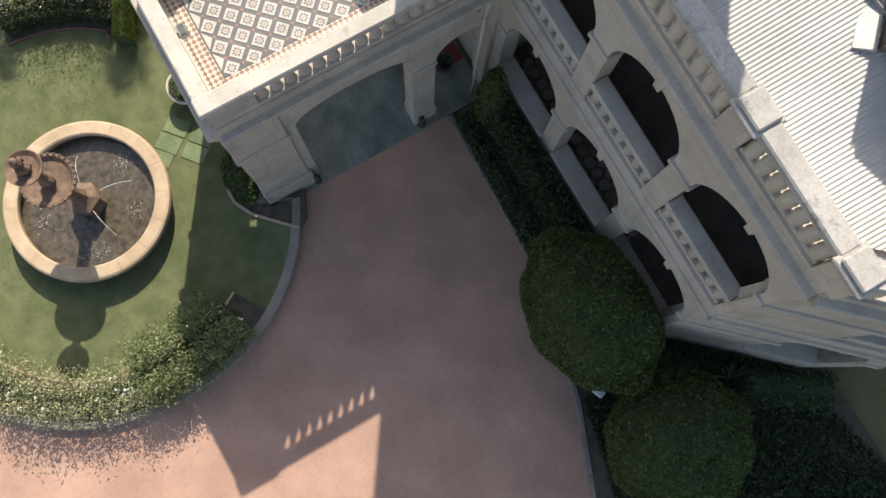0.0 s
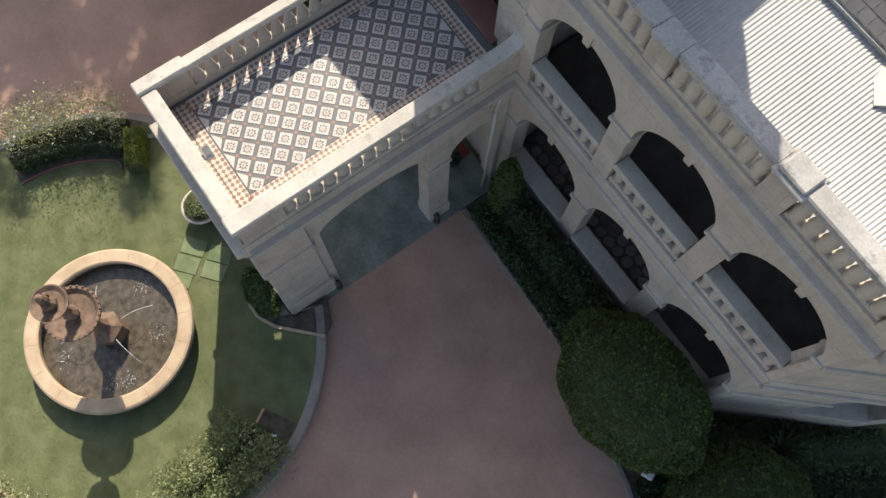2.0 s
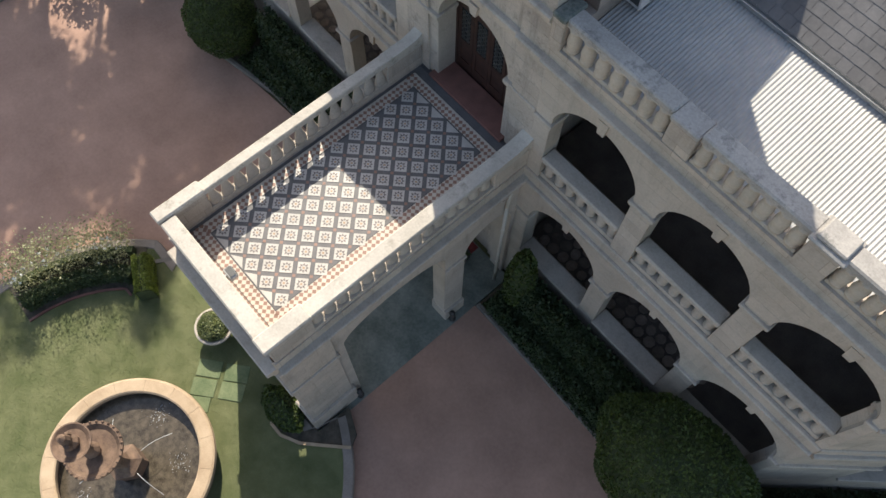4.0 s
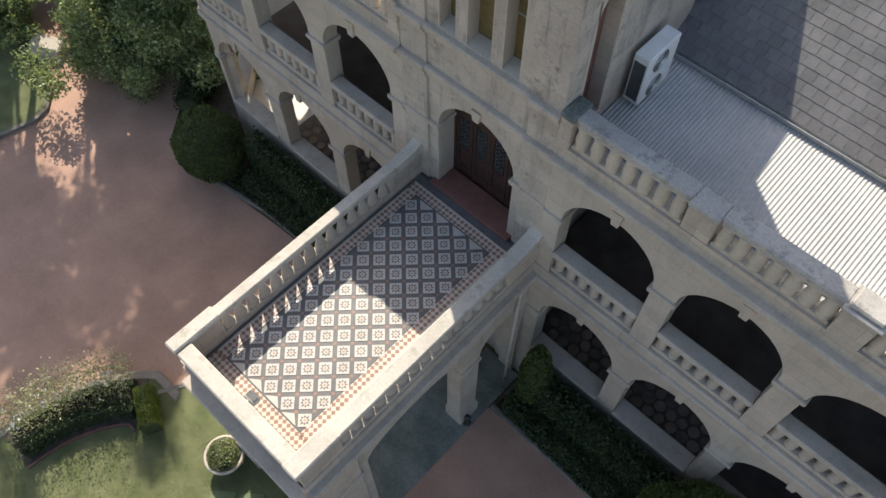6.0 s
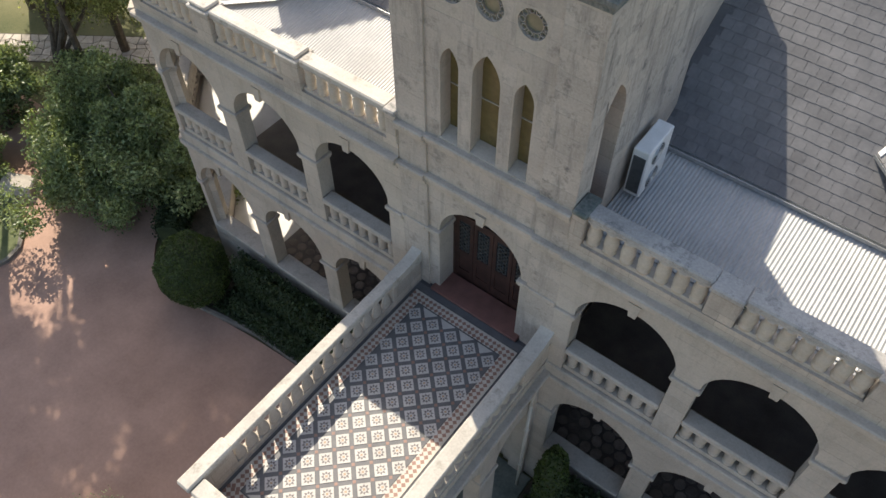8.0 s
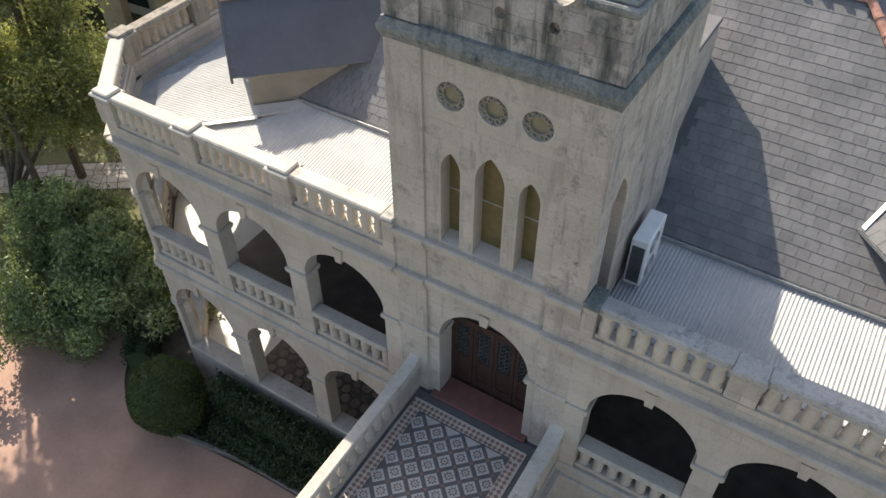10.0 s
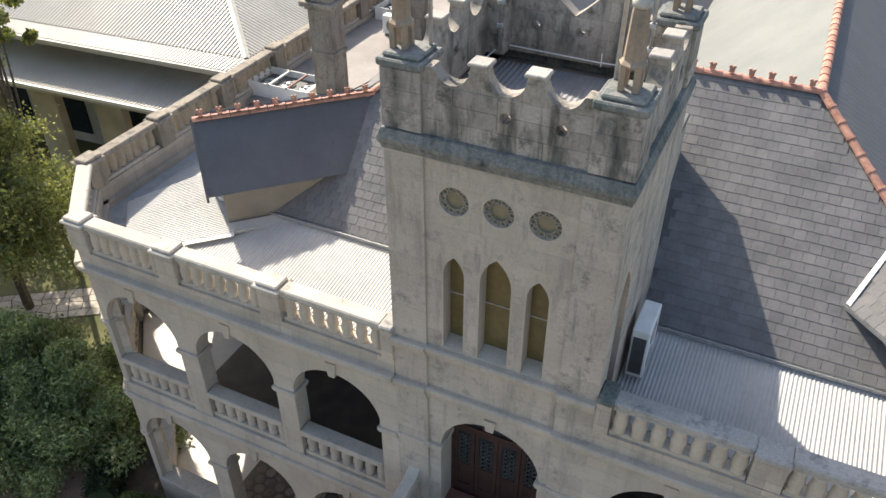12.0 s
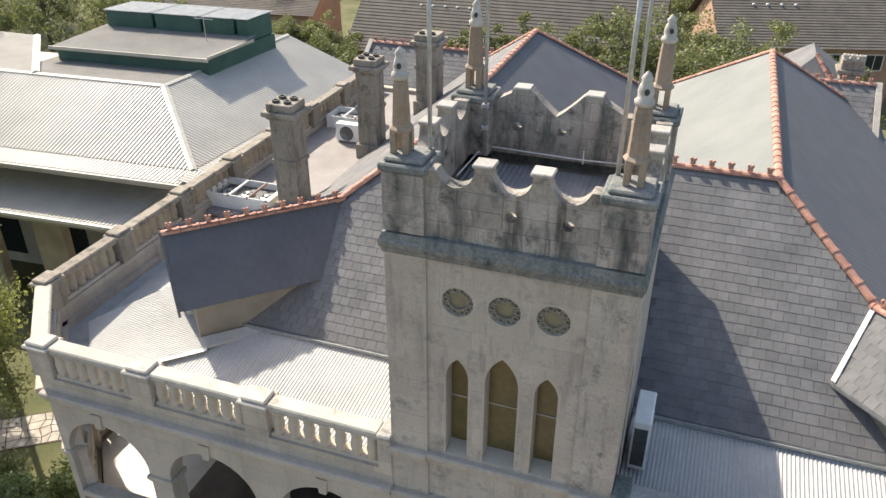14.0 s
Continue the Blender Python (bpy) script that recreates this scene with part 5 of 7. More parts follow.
def slope(name, corners, label, keep=None, near=None, w=SLATE_W, e=SLATE_E, mat=None, tilt=1.0):
    """A slated slope. corners: eave start, eave end, ridge end, ridge start (convex, in one plane)."""
    c = [Vector(q) for q in corners]
    bm = bmesh.new()
    top = [bm.verts.new(q) for q in c]
    f = bm.faces.new(top)
    f.normal_update()
    nrm = f.normal.copy() if f.normal.z > 0 else -f.normal
    lo = [bm.verts.new(q - nrm * 0.08) for q in c]
    bm.faces.new(lo[::-1])
    for i in range(len(c)):
        bm.faces.new((top[i], lo[i], lo[(i + 1) % len(c)], top[(i + 1) % len(c)]))
    bmesh.ops.recalc_face_normals(bm, faces=bm.faces)
    roof = setting(name, bm, SLATE_DARK, label, "roof")
    u = (c[1] - c[0]).normalized()
    v = nrm.cross(u).normalized()
    if v.z < 0:
        v = -v
    frame_m = Matrix((u, v, nrm)).transposed().to_4x4()
    uv = [((q - c[0]).dot(u), (q - c[0]).dot(v)) for q in c]

    def inside(a, b):
        sign = 0
        for i in range(len(uv)):
            (x0, y0), (x1, y1) = uv[i], uv[(i + 1) % len(uv)]
            k = (x1 - x0) * (b - y0) - (y1 - y0) * (a - x0)
            if abs(k) > 1e-6:
                if sign == 0:
                    sign = 1 if k > 0 else -1
                elif (k > 0) != (sign > 0):
                    return False
        return True
    umin, umax = min(a for a, _ in uv), max(a for a, _ in uv)
    vmax = max(b for _, b in uv)
    vs, fs, count = [], [], 0
    proto = slate_mesh(w, e, tilt)
    proto.verts.index_update()
    pv = [q.co.copy() for q in proto.verts]
    pf = [[q.index for q in fc.verts] for fc in proto.faces]
    proto.free()
    rng = random.Random(len(name) * 7 + 3)
    row, b = 0, -0.03
    while b < vmax - e * 0.4:
        a = umin + (w / 2 if row % 2 else 0.0) + rng.uniform(-0.035, 0.035)
        while a < umax + w:
            if inside(a - w * 0.36, b + e * 0.5) and inside(a + w * 0.36, b + e * 0.5):
                at = c[0] + u * a + v * b
                if keep is None or keep(at):
                    if near is not None and near(at) and count < 300:
                        share("slate", SLATE_ME, roof, Matrix.Translation(at) @ frame_m @ pose(0, rng.uniform(-0.006, 0.006), 0, 0, 0, rng.uniform(-0.5, 0.5)))
                        count += 1
                    else:
                        k = len(vs)
                        jj = rng.uniform(-0.006, 0.006)
                        vs += [at + u * q.x + v * (q.y + jj) + nrm * q.z for q in pv]
                        fs += [[k + i for i in fc] for fc in pf]
            a += w
        b += e
        row += 1
    if vs:
        st = new("slates", from_arrays("slates", vs, fs, mat or SLATE))
        st.parent = roof
        tagged(st, kind="stuff")
    return roof


slope("roof_front", [(-X_EAVE, Y_EAVE, Z_EAVE), (X_EAVE, Y_EAVE, Z_EAVE), (X_RIDGE, Y_RIDGE, Z_RIDGE), (-X_RIDGE, Y_RIDGE, Z_RIDGE)],
      "front slope of grey slates in straight courses", keep=lambda q: abs(q.x) > 1.9 or q.y > 5.5,
      near=lambda q: 2.3 < q.x < 6.2 and q.y < 6.6)
# the east slope carries its shade in the darker slate colour
slope("roof_east", [(X_EAVE, Y_EAVE, Z_EAVE), (X_EAVE, Y_END + 4.5, Z_EAVE), (X_RIDGE, Y_END, Z_RIDGE), (X_RIDGE, Y_RIDGE, Z_RIDGE)], "east slope of smooth slates, its shade put into the colour", mat=SLATE_SHADED, tilt=0.3)
slope("roof_west", [(-X_EAVE, Y_END + 4.5, Z_EAVE), (-X_EAVE, Y_EAVE, Z_EAVE), (-X_RIDGE, Y_RIDGE, Z_RIDGE), (-X_RIDGE, Y_END, Z_RIDGE)], "west slope of grey slates")
zin = Z_RIDGE - PITCH * X_RIDGE
slope("roof_inner_east", [(0, Y_END + X_RIDGE, zin), (0, Y_RIDGE + X_RIDGE, zin), (X_RIDGE, Y_RIDGE, Z_RIDGE), (X_RIDGE, Y_END, Z_RIDGE)], "inner slope with its sunlight put into a pale colour", keep=lambda q: False)
slope("roof_inner_west", [(0, Y_RIDGE + X_RIDGE, zin), (0, Y_END + X_RIDGE, zin), (-X_RIDGE, Y_END, Z_RIDGE), (-X_RIDGE, Y_RIDGE, Z_RIDGE)], "inner slope with its shade put into a dark colour", keep=lambda q: False)
slope("roof_inner_front", [(X_RIDGE, Y_RIDGE, Z_RIDGE), (-X_RIDGE, Y_RIDGE, Z_RIDGE), (0.01, Y_RIDGE + X_RIDGE, zin), (-0.01, Y_RIDGE + X_RIDGE, zin)], "rear slope behind the front ridge", keep=lambda q: False)
slope("roof_rear_east", [(0, Y_END + X_RIDGE, zin), (X_EAVE, Y_END + 4.5, Z_EAVE), (X_RIDGE, Y_END, Z_RIDGE)], "rear hip slope", keep=lambda q: False)
slope("roof_rear_west", [(-X_EAVE, Y_END + 4.5, Z_EAVE), (0, Y_END + X_RIDGE, zin), (-X_RIDGE, Y_END, Z_RIDGE)], "rear hip slope", keep=lambda q: False)
# one roof, two colours: sunlight in the east slope, shade in the west
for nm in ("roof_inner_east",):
    bpy.data.objects[nm].data.materials[0] = SUNLIT_ROOF
bpy.data.objects["roof_inner_west"].data.materials[0] = SLATE_SHADED

# eave gutters
for s in (1, -1):
    bm = bmesh.new()
    a, b = (s * 1.95, Y_EAVE - 0.06, Z_EAVE), (s * X_EAVE, Y_EAVE - 0.06, Z_EAVE)
    run(bm, [(0.06, -0.10), (0.07, 0.0), (0.055, 0.0), (0.045, -0.08), (-0.045, -0.08), (-0.055, 0.0), (-0.07, 0.0), (-0.06, -0.10)], a if s > 0 else b, b if s > 0 else a)
    setting("eave_gutter", bm, GREY_METAL, "thin metal gutter along the slate eave", "gutter")

# corner gables set at forty-five degrees
def corner_gable(s):
    d = Vector((-s * 0.707, 0.707, 0))             # inwards along the ridge
    q = Vector((s * 0.707, 0.707, 0))              # across it
    r0 = Vector((s * 8.87, 3.08, 11.87 if s > 0 else 12.15))
    r1 = r0 + d * (3.85 if s > 0 else 4.40)
    back = 0.55 if s > 0 else 0.0                  # the east gable stops shorter of the corner
    r0 = r0 + d * back
    hw, rise = (1.43, 1.01) if s > 0 else (1.36, 1.28)
    el = 3.31                                      # the eaves run into the main slopes
    tag = "east" if s > 0 else "west"
    for k, nm in ((-1, "a"), (1, "b")):
        e0 = r0 + q * hw * k - Vector((0, 0, rise))
        e1 = e0 + d * (el - back)
        # on the west gable the slate colour includes the shade
        slope("gable_roof_%s_%s" % (tag, nm), [e0, e1, r1, r0], "dark blue slated corner gable slope, its shade put into the colour" if s < 0 else "slated slope of the corner gable", mat=SLATE_SHADED if s < 0 else None, tilt=0.3)
    bm = bmesh.new()
    for k in (-1, 1):
        a = r0 + q * (hw - 0.22) * k + d * 0.35
        b = r0 + q * (hw - 0.22) * k + d * (3.4 - back)
        vs = [Vector((a.x, a.y, 9.45)), Vector((b.x, b.y, 9.45)), Vector((b.x, b.y, 10.98)), Vector((a.x, a.y, 10.98))]
        bm.faces.new([bm.verts.new(v) for v in vs])
    a0, a1 = r0 + q * (hw - 0.22) + d * 0.35, r0 - q * (hw - 0.22) + d * 0.35
    top = r0 + d * 0.35
    bm.faces.new([bm.verts.new(v) for v in (Vector((a0.x, a0.y, 9.45)), Vector((a1.x, a1.y, 9.45)), Vector((a1.x, a1.y, 10.98)), Vector((top.x, top.y, r0.z - 0.15)), Vector((a0.x, a0.y, 10.98)))])
    ex = bmesh.ops.solidify(bm, geom=list(bm.faces), thickness=0.12)
    setting("gable_wall_" + tag, bm, CREAM_PAINT, "cream painted wall under the corner gable", "wall")
    for k in (-1, 1):
        bm = bmesh.new()
        e0 = r0 + q * hw * k - Vector((0, 0, rise))
        a, b = (e0 - d * 0.02, r0 - d * 0.02)
        run(bm, [(-0.03, -0.16), (0.03, -0.16), (0.03, 0.03), (-0.03, 0.03)], a, b)
        setting("bargeboard", bm, WHITE_METAL if s > 0 else SLATE_DARK, "thin bargeboard of the corner gable", "trim")
    if s > 0:
        # pale verge strip in the valley and a thin gutter under the eave
        e0 = r0 - q * hw - Vector((0, 0, rise))
        e1 = e0 + d * (el - back)
        up = (r1 - e1).normalized()
        across = (e0 - e1).normalized()
        bm = bmesh.new()
        nrm = across.cross(up).normalized()
        nrm = nrm if nrm.z > 0 else -nrm
        lo = [e1, r1, r1 + across * 0.10, e1 + across * 0.10]
        lo = [bm.verts.new(c + nrm * 0.012) for c in lo]
        hi = [bm.verts.new(c.co + nrm * 0.025) for c in lo]
        for i in range(4):
            bm.faces.new((lo[i], lo[(i + 1) % 4], hi[(i + 1) % 4], hi[i]))
        bm.faces.new(hi)
        bm.faces.new(lo[::-1])
        bmesh.ops.recalc_face_normals(bm, faces=bm.faces)
        setting("valley_flashing", bm, WHITE_METAL, "white metal strip in the valley beside the corner gable", "flashing")
        bm = bmesh.new()
        run(bm, [(0.0, -0.07), (0.06, -0.07), (0.06, 0.0), (0.05, 0.0), (0.05, -0.06), (0.0, -0.06)], e1 - q * 0.01, e0 - q * 0.01)
        setting("gable_gutter", bm, GREY_METAL, "thin metal gutter under the gable eave", "gutter")
    bm = bmesh.new()
    a0 = r0 + q * (hw - 0.05) * -1 + d * 0.3
    b0 = r0 + q * (hw - 0.05) * -1 + d * 3.2
    run(bm, [(-0.1, 0), (0.22, -0.03), (0.22, 0.0), (-0.1, 0.1)], Vector((a0.x, a0.y, Z_SHEET - 0.06)) if s < 0 else Vector((b0.x, b0.y, Z_SHEET - 0.06)), Vector((b0.x, b0.y, Z_SHEET - 0.06)) if s < 0 else Vector((a0.x, a0.y, Z_SHEET - 0.06)))
    setting("apron_flashing", bm, ZINC, "pale metal flashing at the foot of the gable wall", "flashing")
    return r0, r1


RG = [corner_gable(1), corner_gable(-1)]

# ridge and hip tiles
RT = bmesh.new()
prof = [(0.10 * math.cos(math.pi * i / 6), 0.085 * math.sin(math.pi * i / 6)) for i in range(7)]
ring0 = [RT.verts.new((0.0, y * 1.0, z)) for y, z in prof]
ring1 = [RT.verts.new((0.36, y * 1.0, z)) for y, z in prof]
ring2 = [RT.verts.new((0.36, y * 1.12, z * 1.18 + 0.005)) for y, z in prof]
ring3 = [RT.verts.new((0.42, y * 1.12, z * 1.18 + 0.005)) for y, z in prof]
for a, b in ((ring0, ring1), (ring1, ring2), (ring2, ring3)):
    for i in range(6):
        RT.faces.new((a[i], b[i], b[i + 1], a[i + 1]))
RT.faces.new(ring3)
RT = mesh_of(RT, "ridge_tile", TERRACOTTA)
CREST = bmesh.new()
box(CREST, -0.06, 0.06, -0.03, 0.03, 0.0, 0.10, bevel=0.01)
for dx in (-0.042, 0.042):
    lathe(CREST, [(0.0, -0.04), (0.036, -0.02), (0.04, 0.0), (0.03, 0.03), (0.0, 0.04)], 8, (dx, 0, 0.125))
CREST = mesh_of(CREST, "crest", TERRACOTTA)


def ridge(p0, p1, crests=False, label="red terracotta ridge tiles"):
    p0, p1 = Vector(p0), Vector(p1)
    d = p1 - p0
    t = thing("ridge", label + (" with knobbed cresting" if crests else ""), "ridge tiles", kind="structure")
    x = d.normalized()
    y = Vector((0, 0, 1)).cross(x).normalized()
    z = x.cross(y)
    fm = Matrix((x, y, z)).transposed().to_4x4()
    n = int(d.length / 0.40)
    for i in range(n):
        at = p0 + d * (i / n)
        share("ridge_tile", RT, t, Matrix.Translation(at) @ fm)
        if crests:
            share("crest", CREST, t, Matrix.Translation(at + x * 0.2 + Vector((0, 0, 0.10))) @ fm)


ridge((-X_RIDGE, Y_RIDGE, Z_RIDGE), (X_RIDGE, Y_RIDGE, Z_RIDGE), True)
for s in (1, -1):
    ridge((s * X_RIDGE, Y_END, Z_RIDGE), (s * X_RIDGE, Y_RIDGE, Z_RIDGE))
    ridge((s * 8.6, 3.40, Z_EAVE + 0.06), (s * X_RIDGE, Y_RIDGE, Z_RIDGE + 0.02))
    ridge((0, Y_END + X_RIDGE, zin), (s * X_RIDGE, Y_END, Z_RIDGE))
    ridge((s * X_EAVE, Y_END + 4.5, Z_EAVE), (s * X_RIDGE, Y_END, Z_RIDGE))
for r0, r1 in RG:
    ridge(r0, r1, True)

# ---- roof things ----
def chimney(x, y, z0, z1, w, pots):
    t = thing("chimney", "tall weathered sandstone chimney with corbelled cap", "chimney", pose(x, y, 0), "chimney stacks")
    part("shaft", boxes((-w, w, -w, w, z0, z1 - 0.45), (-w - 0.09, w + 0.09, -w - 0.09, w + 0.09, z0, z0 + 0.9), (-w - 0.04, w + 0.04, -w - 0.04, w + 0.04, z0 + 2.1, z0 + 2.25), bevel=0.02), PARAPET_OLD, t)
    part("cap", boxes((-w - 0.06, w + 0.06, -w - 0.06, w + 0.06, z1 - 0.45, z1 - 0.36), (-w - 0.16, w + 0.16, -w - 0.16, w + 0.16, z1 - 0.36, z1 - 0.22),
                      (-w - 0.04, w + 0.04, -w - 0.04, w + 0.04, z1 - 0.22, z1), bevel=0.02), PARAPET_OLD, t)
    for i in range(pots):
        bm = bmesh.new()
        lathe(bm, [(0.11, 0.0), (0.11, 0.08), (0.07, 0.08), (0.07, 0.0)], 10)
        share("flue", mesh_of(bm, "flue", DARK_METAL), t, pose((i % 2 - 0.5) * w, (i // 2 - 0.5) * w, z1))


chimney(-8.75, 8.75, 9.6, 13.5, 0.36, 4)
chimney(-8.45, 13.7, 9.6, 13.45, 0.36, 4)
chimney(-7.55, 17.0, 10.2, 13.55, 0.40, 2)


def outdoor_unit(m, w, d, h, fans, label, name="air_conditioner"):
    t = thing(name, label, "air conditioner", m)
    part("casing", boxes((-w / 2, w / 2, 0, d, 0.06, h), bevel=0.02), WHITE_METAL, t)
    part("side_grille", boxes((-w / 2 - 0.012, -w / 2, 0.04, d - 0.04, 0.16, h - 0.16)), GREY_VENT, t)
    for i in range(fans):
        bm = bmesh.new()
        zc = h * (i + 0.5) / fans
        r = min(w, h / fans) * 0.38
        for k in range(5):
            rr = r * (k + 1) / 5
            lathe(bm, [(rr - 0.012, 0), (rr, 0.012), (rr + 0.004, 0)], 18, m=pose(-w * 0.05, 0.0, zc, 90, 0, 0))
        g = part("fan_guard", bm, GREY_METAL, t)
        bm = bmesh.new()
        lathe(bm, [(r, 0), (r, 0.004)], 18, m=pose(-w * 0.05, 0.003, zc, 90, 0, 0))
        part("fan_opening", bm, GREY_VENT, t)
    for x in (-w / 2 + 0.1, w / 2 - 0.1):
        part("foot", boxes((x - 0.03, x + 0.03, 0.0, d, 0, 0.06)), GREY_METAL, t)
    return t


# the twin-fan unit stands against the tower; fans look east
outdoor_unit(pose(2.36, 2.26, 9.80, 0, 0, 90), 0.95, 0.32, 1.20, 2, "white twin-fan air-conditioning unit on the roof beside the tower")
outdoor_unit(pose(-9.75, 14.4, 9.985, 0, 0, 0), 0.95, 0.32, 0.72, 1, "white single-fan air-conditioning unit on the flat roof")


def open_tray(x, y, w, d, z, h):
    t = thing("plant_tray", "open-topped white metal box holding rooftop machinery", "roof plant", pose(x, y, z), "rooftop plant boxes")
    for b in ((-w, w, -d, -d + 0.03, 0, h), (-w, w, d - 0.03, d, 0, h), (-w, -w + 0.03, -d + 0.03, d - 0.03, 0, h), (w - 0.03, w, -d + 0.03, d - 0.03, 0, h)):
        part("side", boxes(b), WHITE_METAL, t)
    part("base", boxes((-w + 0.03, w - 0.03, -d + 0.03, d - 0.03, 0.02, h - 0.22)), GREY_VENT, t)
    for i in range(3):
        bm = bmesh.new()
        lathe(bm, [(0.22, 0), (0.22, 0.05), (0.16, 0.06), (0.16, 0.02), (0.07, 0.02), (0.07, 0.1), (0.0, 0.11)], 14, (-w * 0.6 + i * w * 0.6, 0.0, h - 0.22))
        part("fan", bm, GREY_METAL, t)
        part("cross_bar", boxes((-w * 0.3 + i * w * 0.6 - 0.03, -w * 0.3 + i * w * 0.6 + 0.03, -d, d, h - 0.05, h)), RED_PAINT if i == 1 else WHITE_METAL, t)


open_tray(-10.5, 8.95, 1.08, 0.58, 9.95, 0.5)
open_tray(-10.3, 16.2, 0.95, 0.55, 9.95, 0.5)
t = thing("cable_tray", "thin dark cable running over the flat roof", "cable", pose(0, 0, 0))
bm = bmesh.new()
rod(bm, (-8.6, 9.6, 10.2), (-7.7, 12.8, 10.35), 0.02)
part("cable", bm, DARK_METAL, t)
setting("roof_flat_west", boxes((-11.4, -8.0, 8.0, 20.3, 9.88, 9.985)), FLAT_ROOF, "pale flat metal roof beside the side parapet", "roof")
# vent stub and debris on the east veranda roof
t = thing("roof_weed", "small dark weed growing from the roof gutter", "plant", pose(4.75, 0.95, 9.58))
rng = np.random.default_rng(4)
v, f = leaves(rng, rng.normal(size=(60, 3)) * (0.10, 0.08, 0.04) + (0, 0, 0.06), 0.05)
ob = new("foliage", from_arrays("foliage", v, f, LEAF))
ob.parent = t

# ---- fountain ----
FC = (-0.2, -11.0)
fountain = thing("fountain", "round stone fountain with a two-tiered rusty basin and a small figure", "fountain", pose(*FC, 0))
rim = bmesh.new()
lathe(rim, [(2.02, 0.0), (2.06, 0.02), (2.06, 0.48), (2.0, 0.48), (1.85, 0.48), (1.85, -0.1)], 64)
part("basin_wall", rim, RUST_STONE, fountain, "stained stone basin wall")
for i in range(16):
    a0, a1 = 2 * math.pi * i / 16, 2 * math.pi * (i + 0.993) / 16
    bm = bmesh.new()
    rings = []
    for k in range(7):
        a = a0 + (a1 - a0) * k / 6
        c, q = math.cos(a), math.sin(a)
        rings.append([bm.verts.new((r * c, r * q, z)) for r, z in ((1.80, 0.48), (2.16, 0.48), (2.19, 0.53), (2.17, 0.64), (2.12, 0.67), (1.83, 0.67), (1.79, 0.64))])
    for a, b in zip(rings, rings[1:]):
        for j in range(7):
            bm.faces.new((a[j], b[j], b[(j + 1) % 7], a[(j + 1) % 7]))
    bm.faces.new(rings[0])
    bm.faces.new(rings[-1][::-1])
    bmesh.ops.recalc_face_normals(bm, faces=bm.faces)
    part("rim_stone", bm, RIM_STONE, fountain)
bm = bmesh.new()
lathe(bm, [(1.85, 0.30), (0.0, 0.302)], 48)
part("water", bm, WATER, fountain, "brown shallow pool water")
bm = bmesh.new()
lathe(bm, [(0.42, 0.0), (0.42, 0.75), (0.46, 0.80), (0.46, 0.90), (0.34, 0.96), (0.22, 1.05), (0.17, 1.3), (0.16, 1.9), (0.24, 2.05)], 6)
part("pedestal", bm, RUST_STONE, fountain)
bm = bmesh.new()
lathe(bm, [(0.16, 2.35), (0.40, 2.42), (0.60, 2.58), (0.67, 2.72), (0.67, 2.78), (0.60, 2.78), (0.50, 2.68), (0.10, 2.62)], 28)
for i in range(28):
    a = 2 * math.pi * i / 28
    lathe(bm, [(0.0, -0.03), (0.035, 0.0), (0.0, 0.04)], 6, (0.65 * math.cos(a), 0.65 * math.sin(a), 2.79))
part("lower_bowl", bm, RUST_STONE, fountain)
bm = bmesh.new()
lathe(bm, [(0.24, 2.05), (0.22, 2.2), (0.13, 2.5), (0.15, 2.75), (0.20, 2.85), (0.12, 3.0), (0.10, 3.5), (0.14, 3.65)], 10)
part("stem", bm, RUST_STONE, fountain)
bm = bmesh.new()
lathe(bm, [(0.10, 3.62), (0.26, 3.68), (0.40, 3.82), (0.43, 3.92), (0.40, 3.92), (0.30, 3.84), (0.05, 3.80)], 24)
part("upper_bowl", bm, RUST_STONE, fountain)
bm = bmesh.new()
lathe(bm, [(0.16, 3.8), (0.18, 3.95), (0.10, 4.05), (0.13, 4.2), (0.09, 4.32), (0.10, 4.40), (0.0, 4.48)], 8)
lathe(bm, [(0.0, 4.0), (0.08, 4.05), (0.06, 4.2), (0.0, 4.24)], 6, (0.14, -0.05, 0))
lathe(bm, [(0.0, 3.95), (0.07, 4.0), (0.06, 4.12), (0.0, 4.16)], 6, (-0.13, 0.06, 0))
part("finial", bm, RUST_STONE, fountain, "worn carved stone finial group")
rng = np.random.default_rng(11)
for x, y in ((1.35, -0.25), (0.75, 0.95), (-0.15, -1.35), (1.2, -1.2 + 0.55), (-0.6, 1.2), (-1.3, -0.5)):
    pts = rng.normal(size=(70, 3)) * (0.13, 0.13, 0.015) + (x, y, 0.325)
    v, f = leaves(rng, pts, 0.012, aspect=1.2)
    ob = new("splash", from_arrays("splash", v, f, FOAM))
    ob.parent = fountain
    tagged(ob, kind="stuff")
for a in (0.2, 1.5, 2.9, 4.4):
    bm = bmesh.new()
    p = [Vector((0.45 * math.cos(a), 0.45 * math.sin(a), 0.85)) + Vector((math.cos(a), math.sin(a), 0)) * k * 0.2 + Vector((0, 0, 0.10 * k - 0.042 * k * k)) for k in range(5)]
    for q0, q1 in zip(p, p[1:]):
        rod(bm, q0, q1, 0.006, 5)
    part("water_jet", bm, FOAM, fountain)

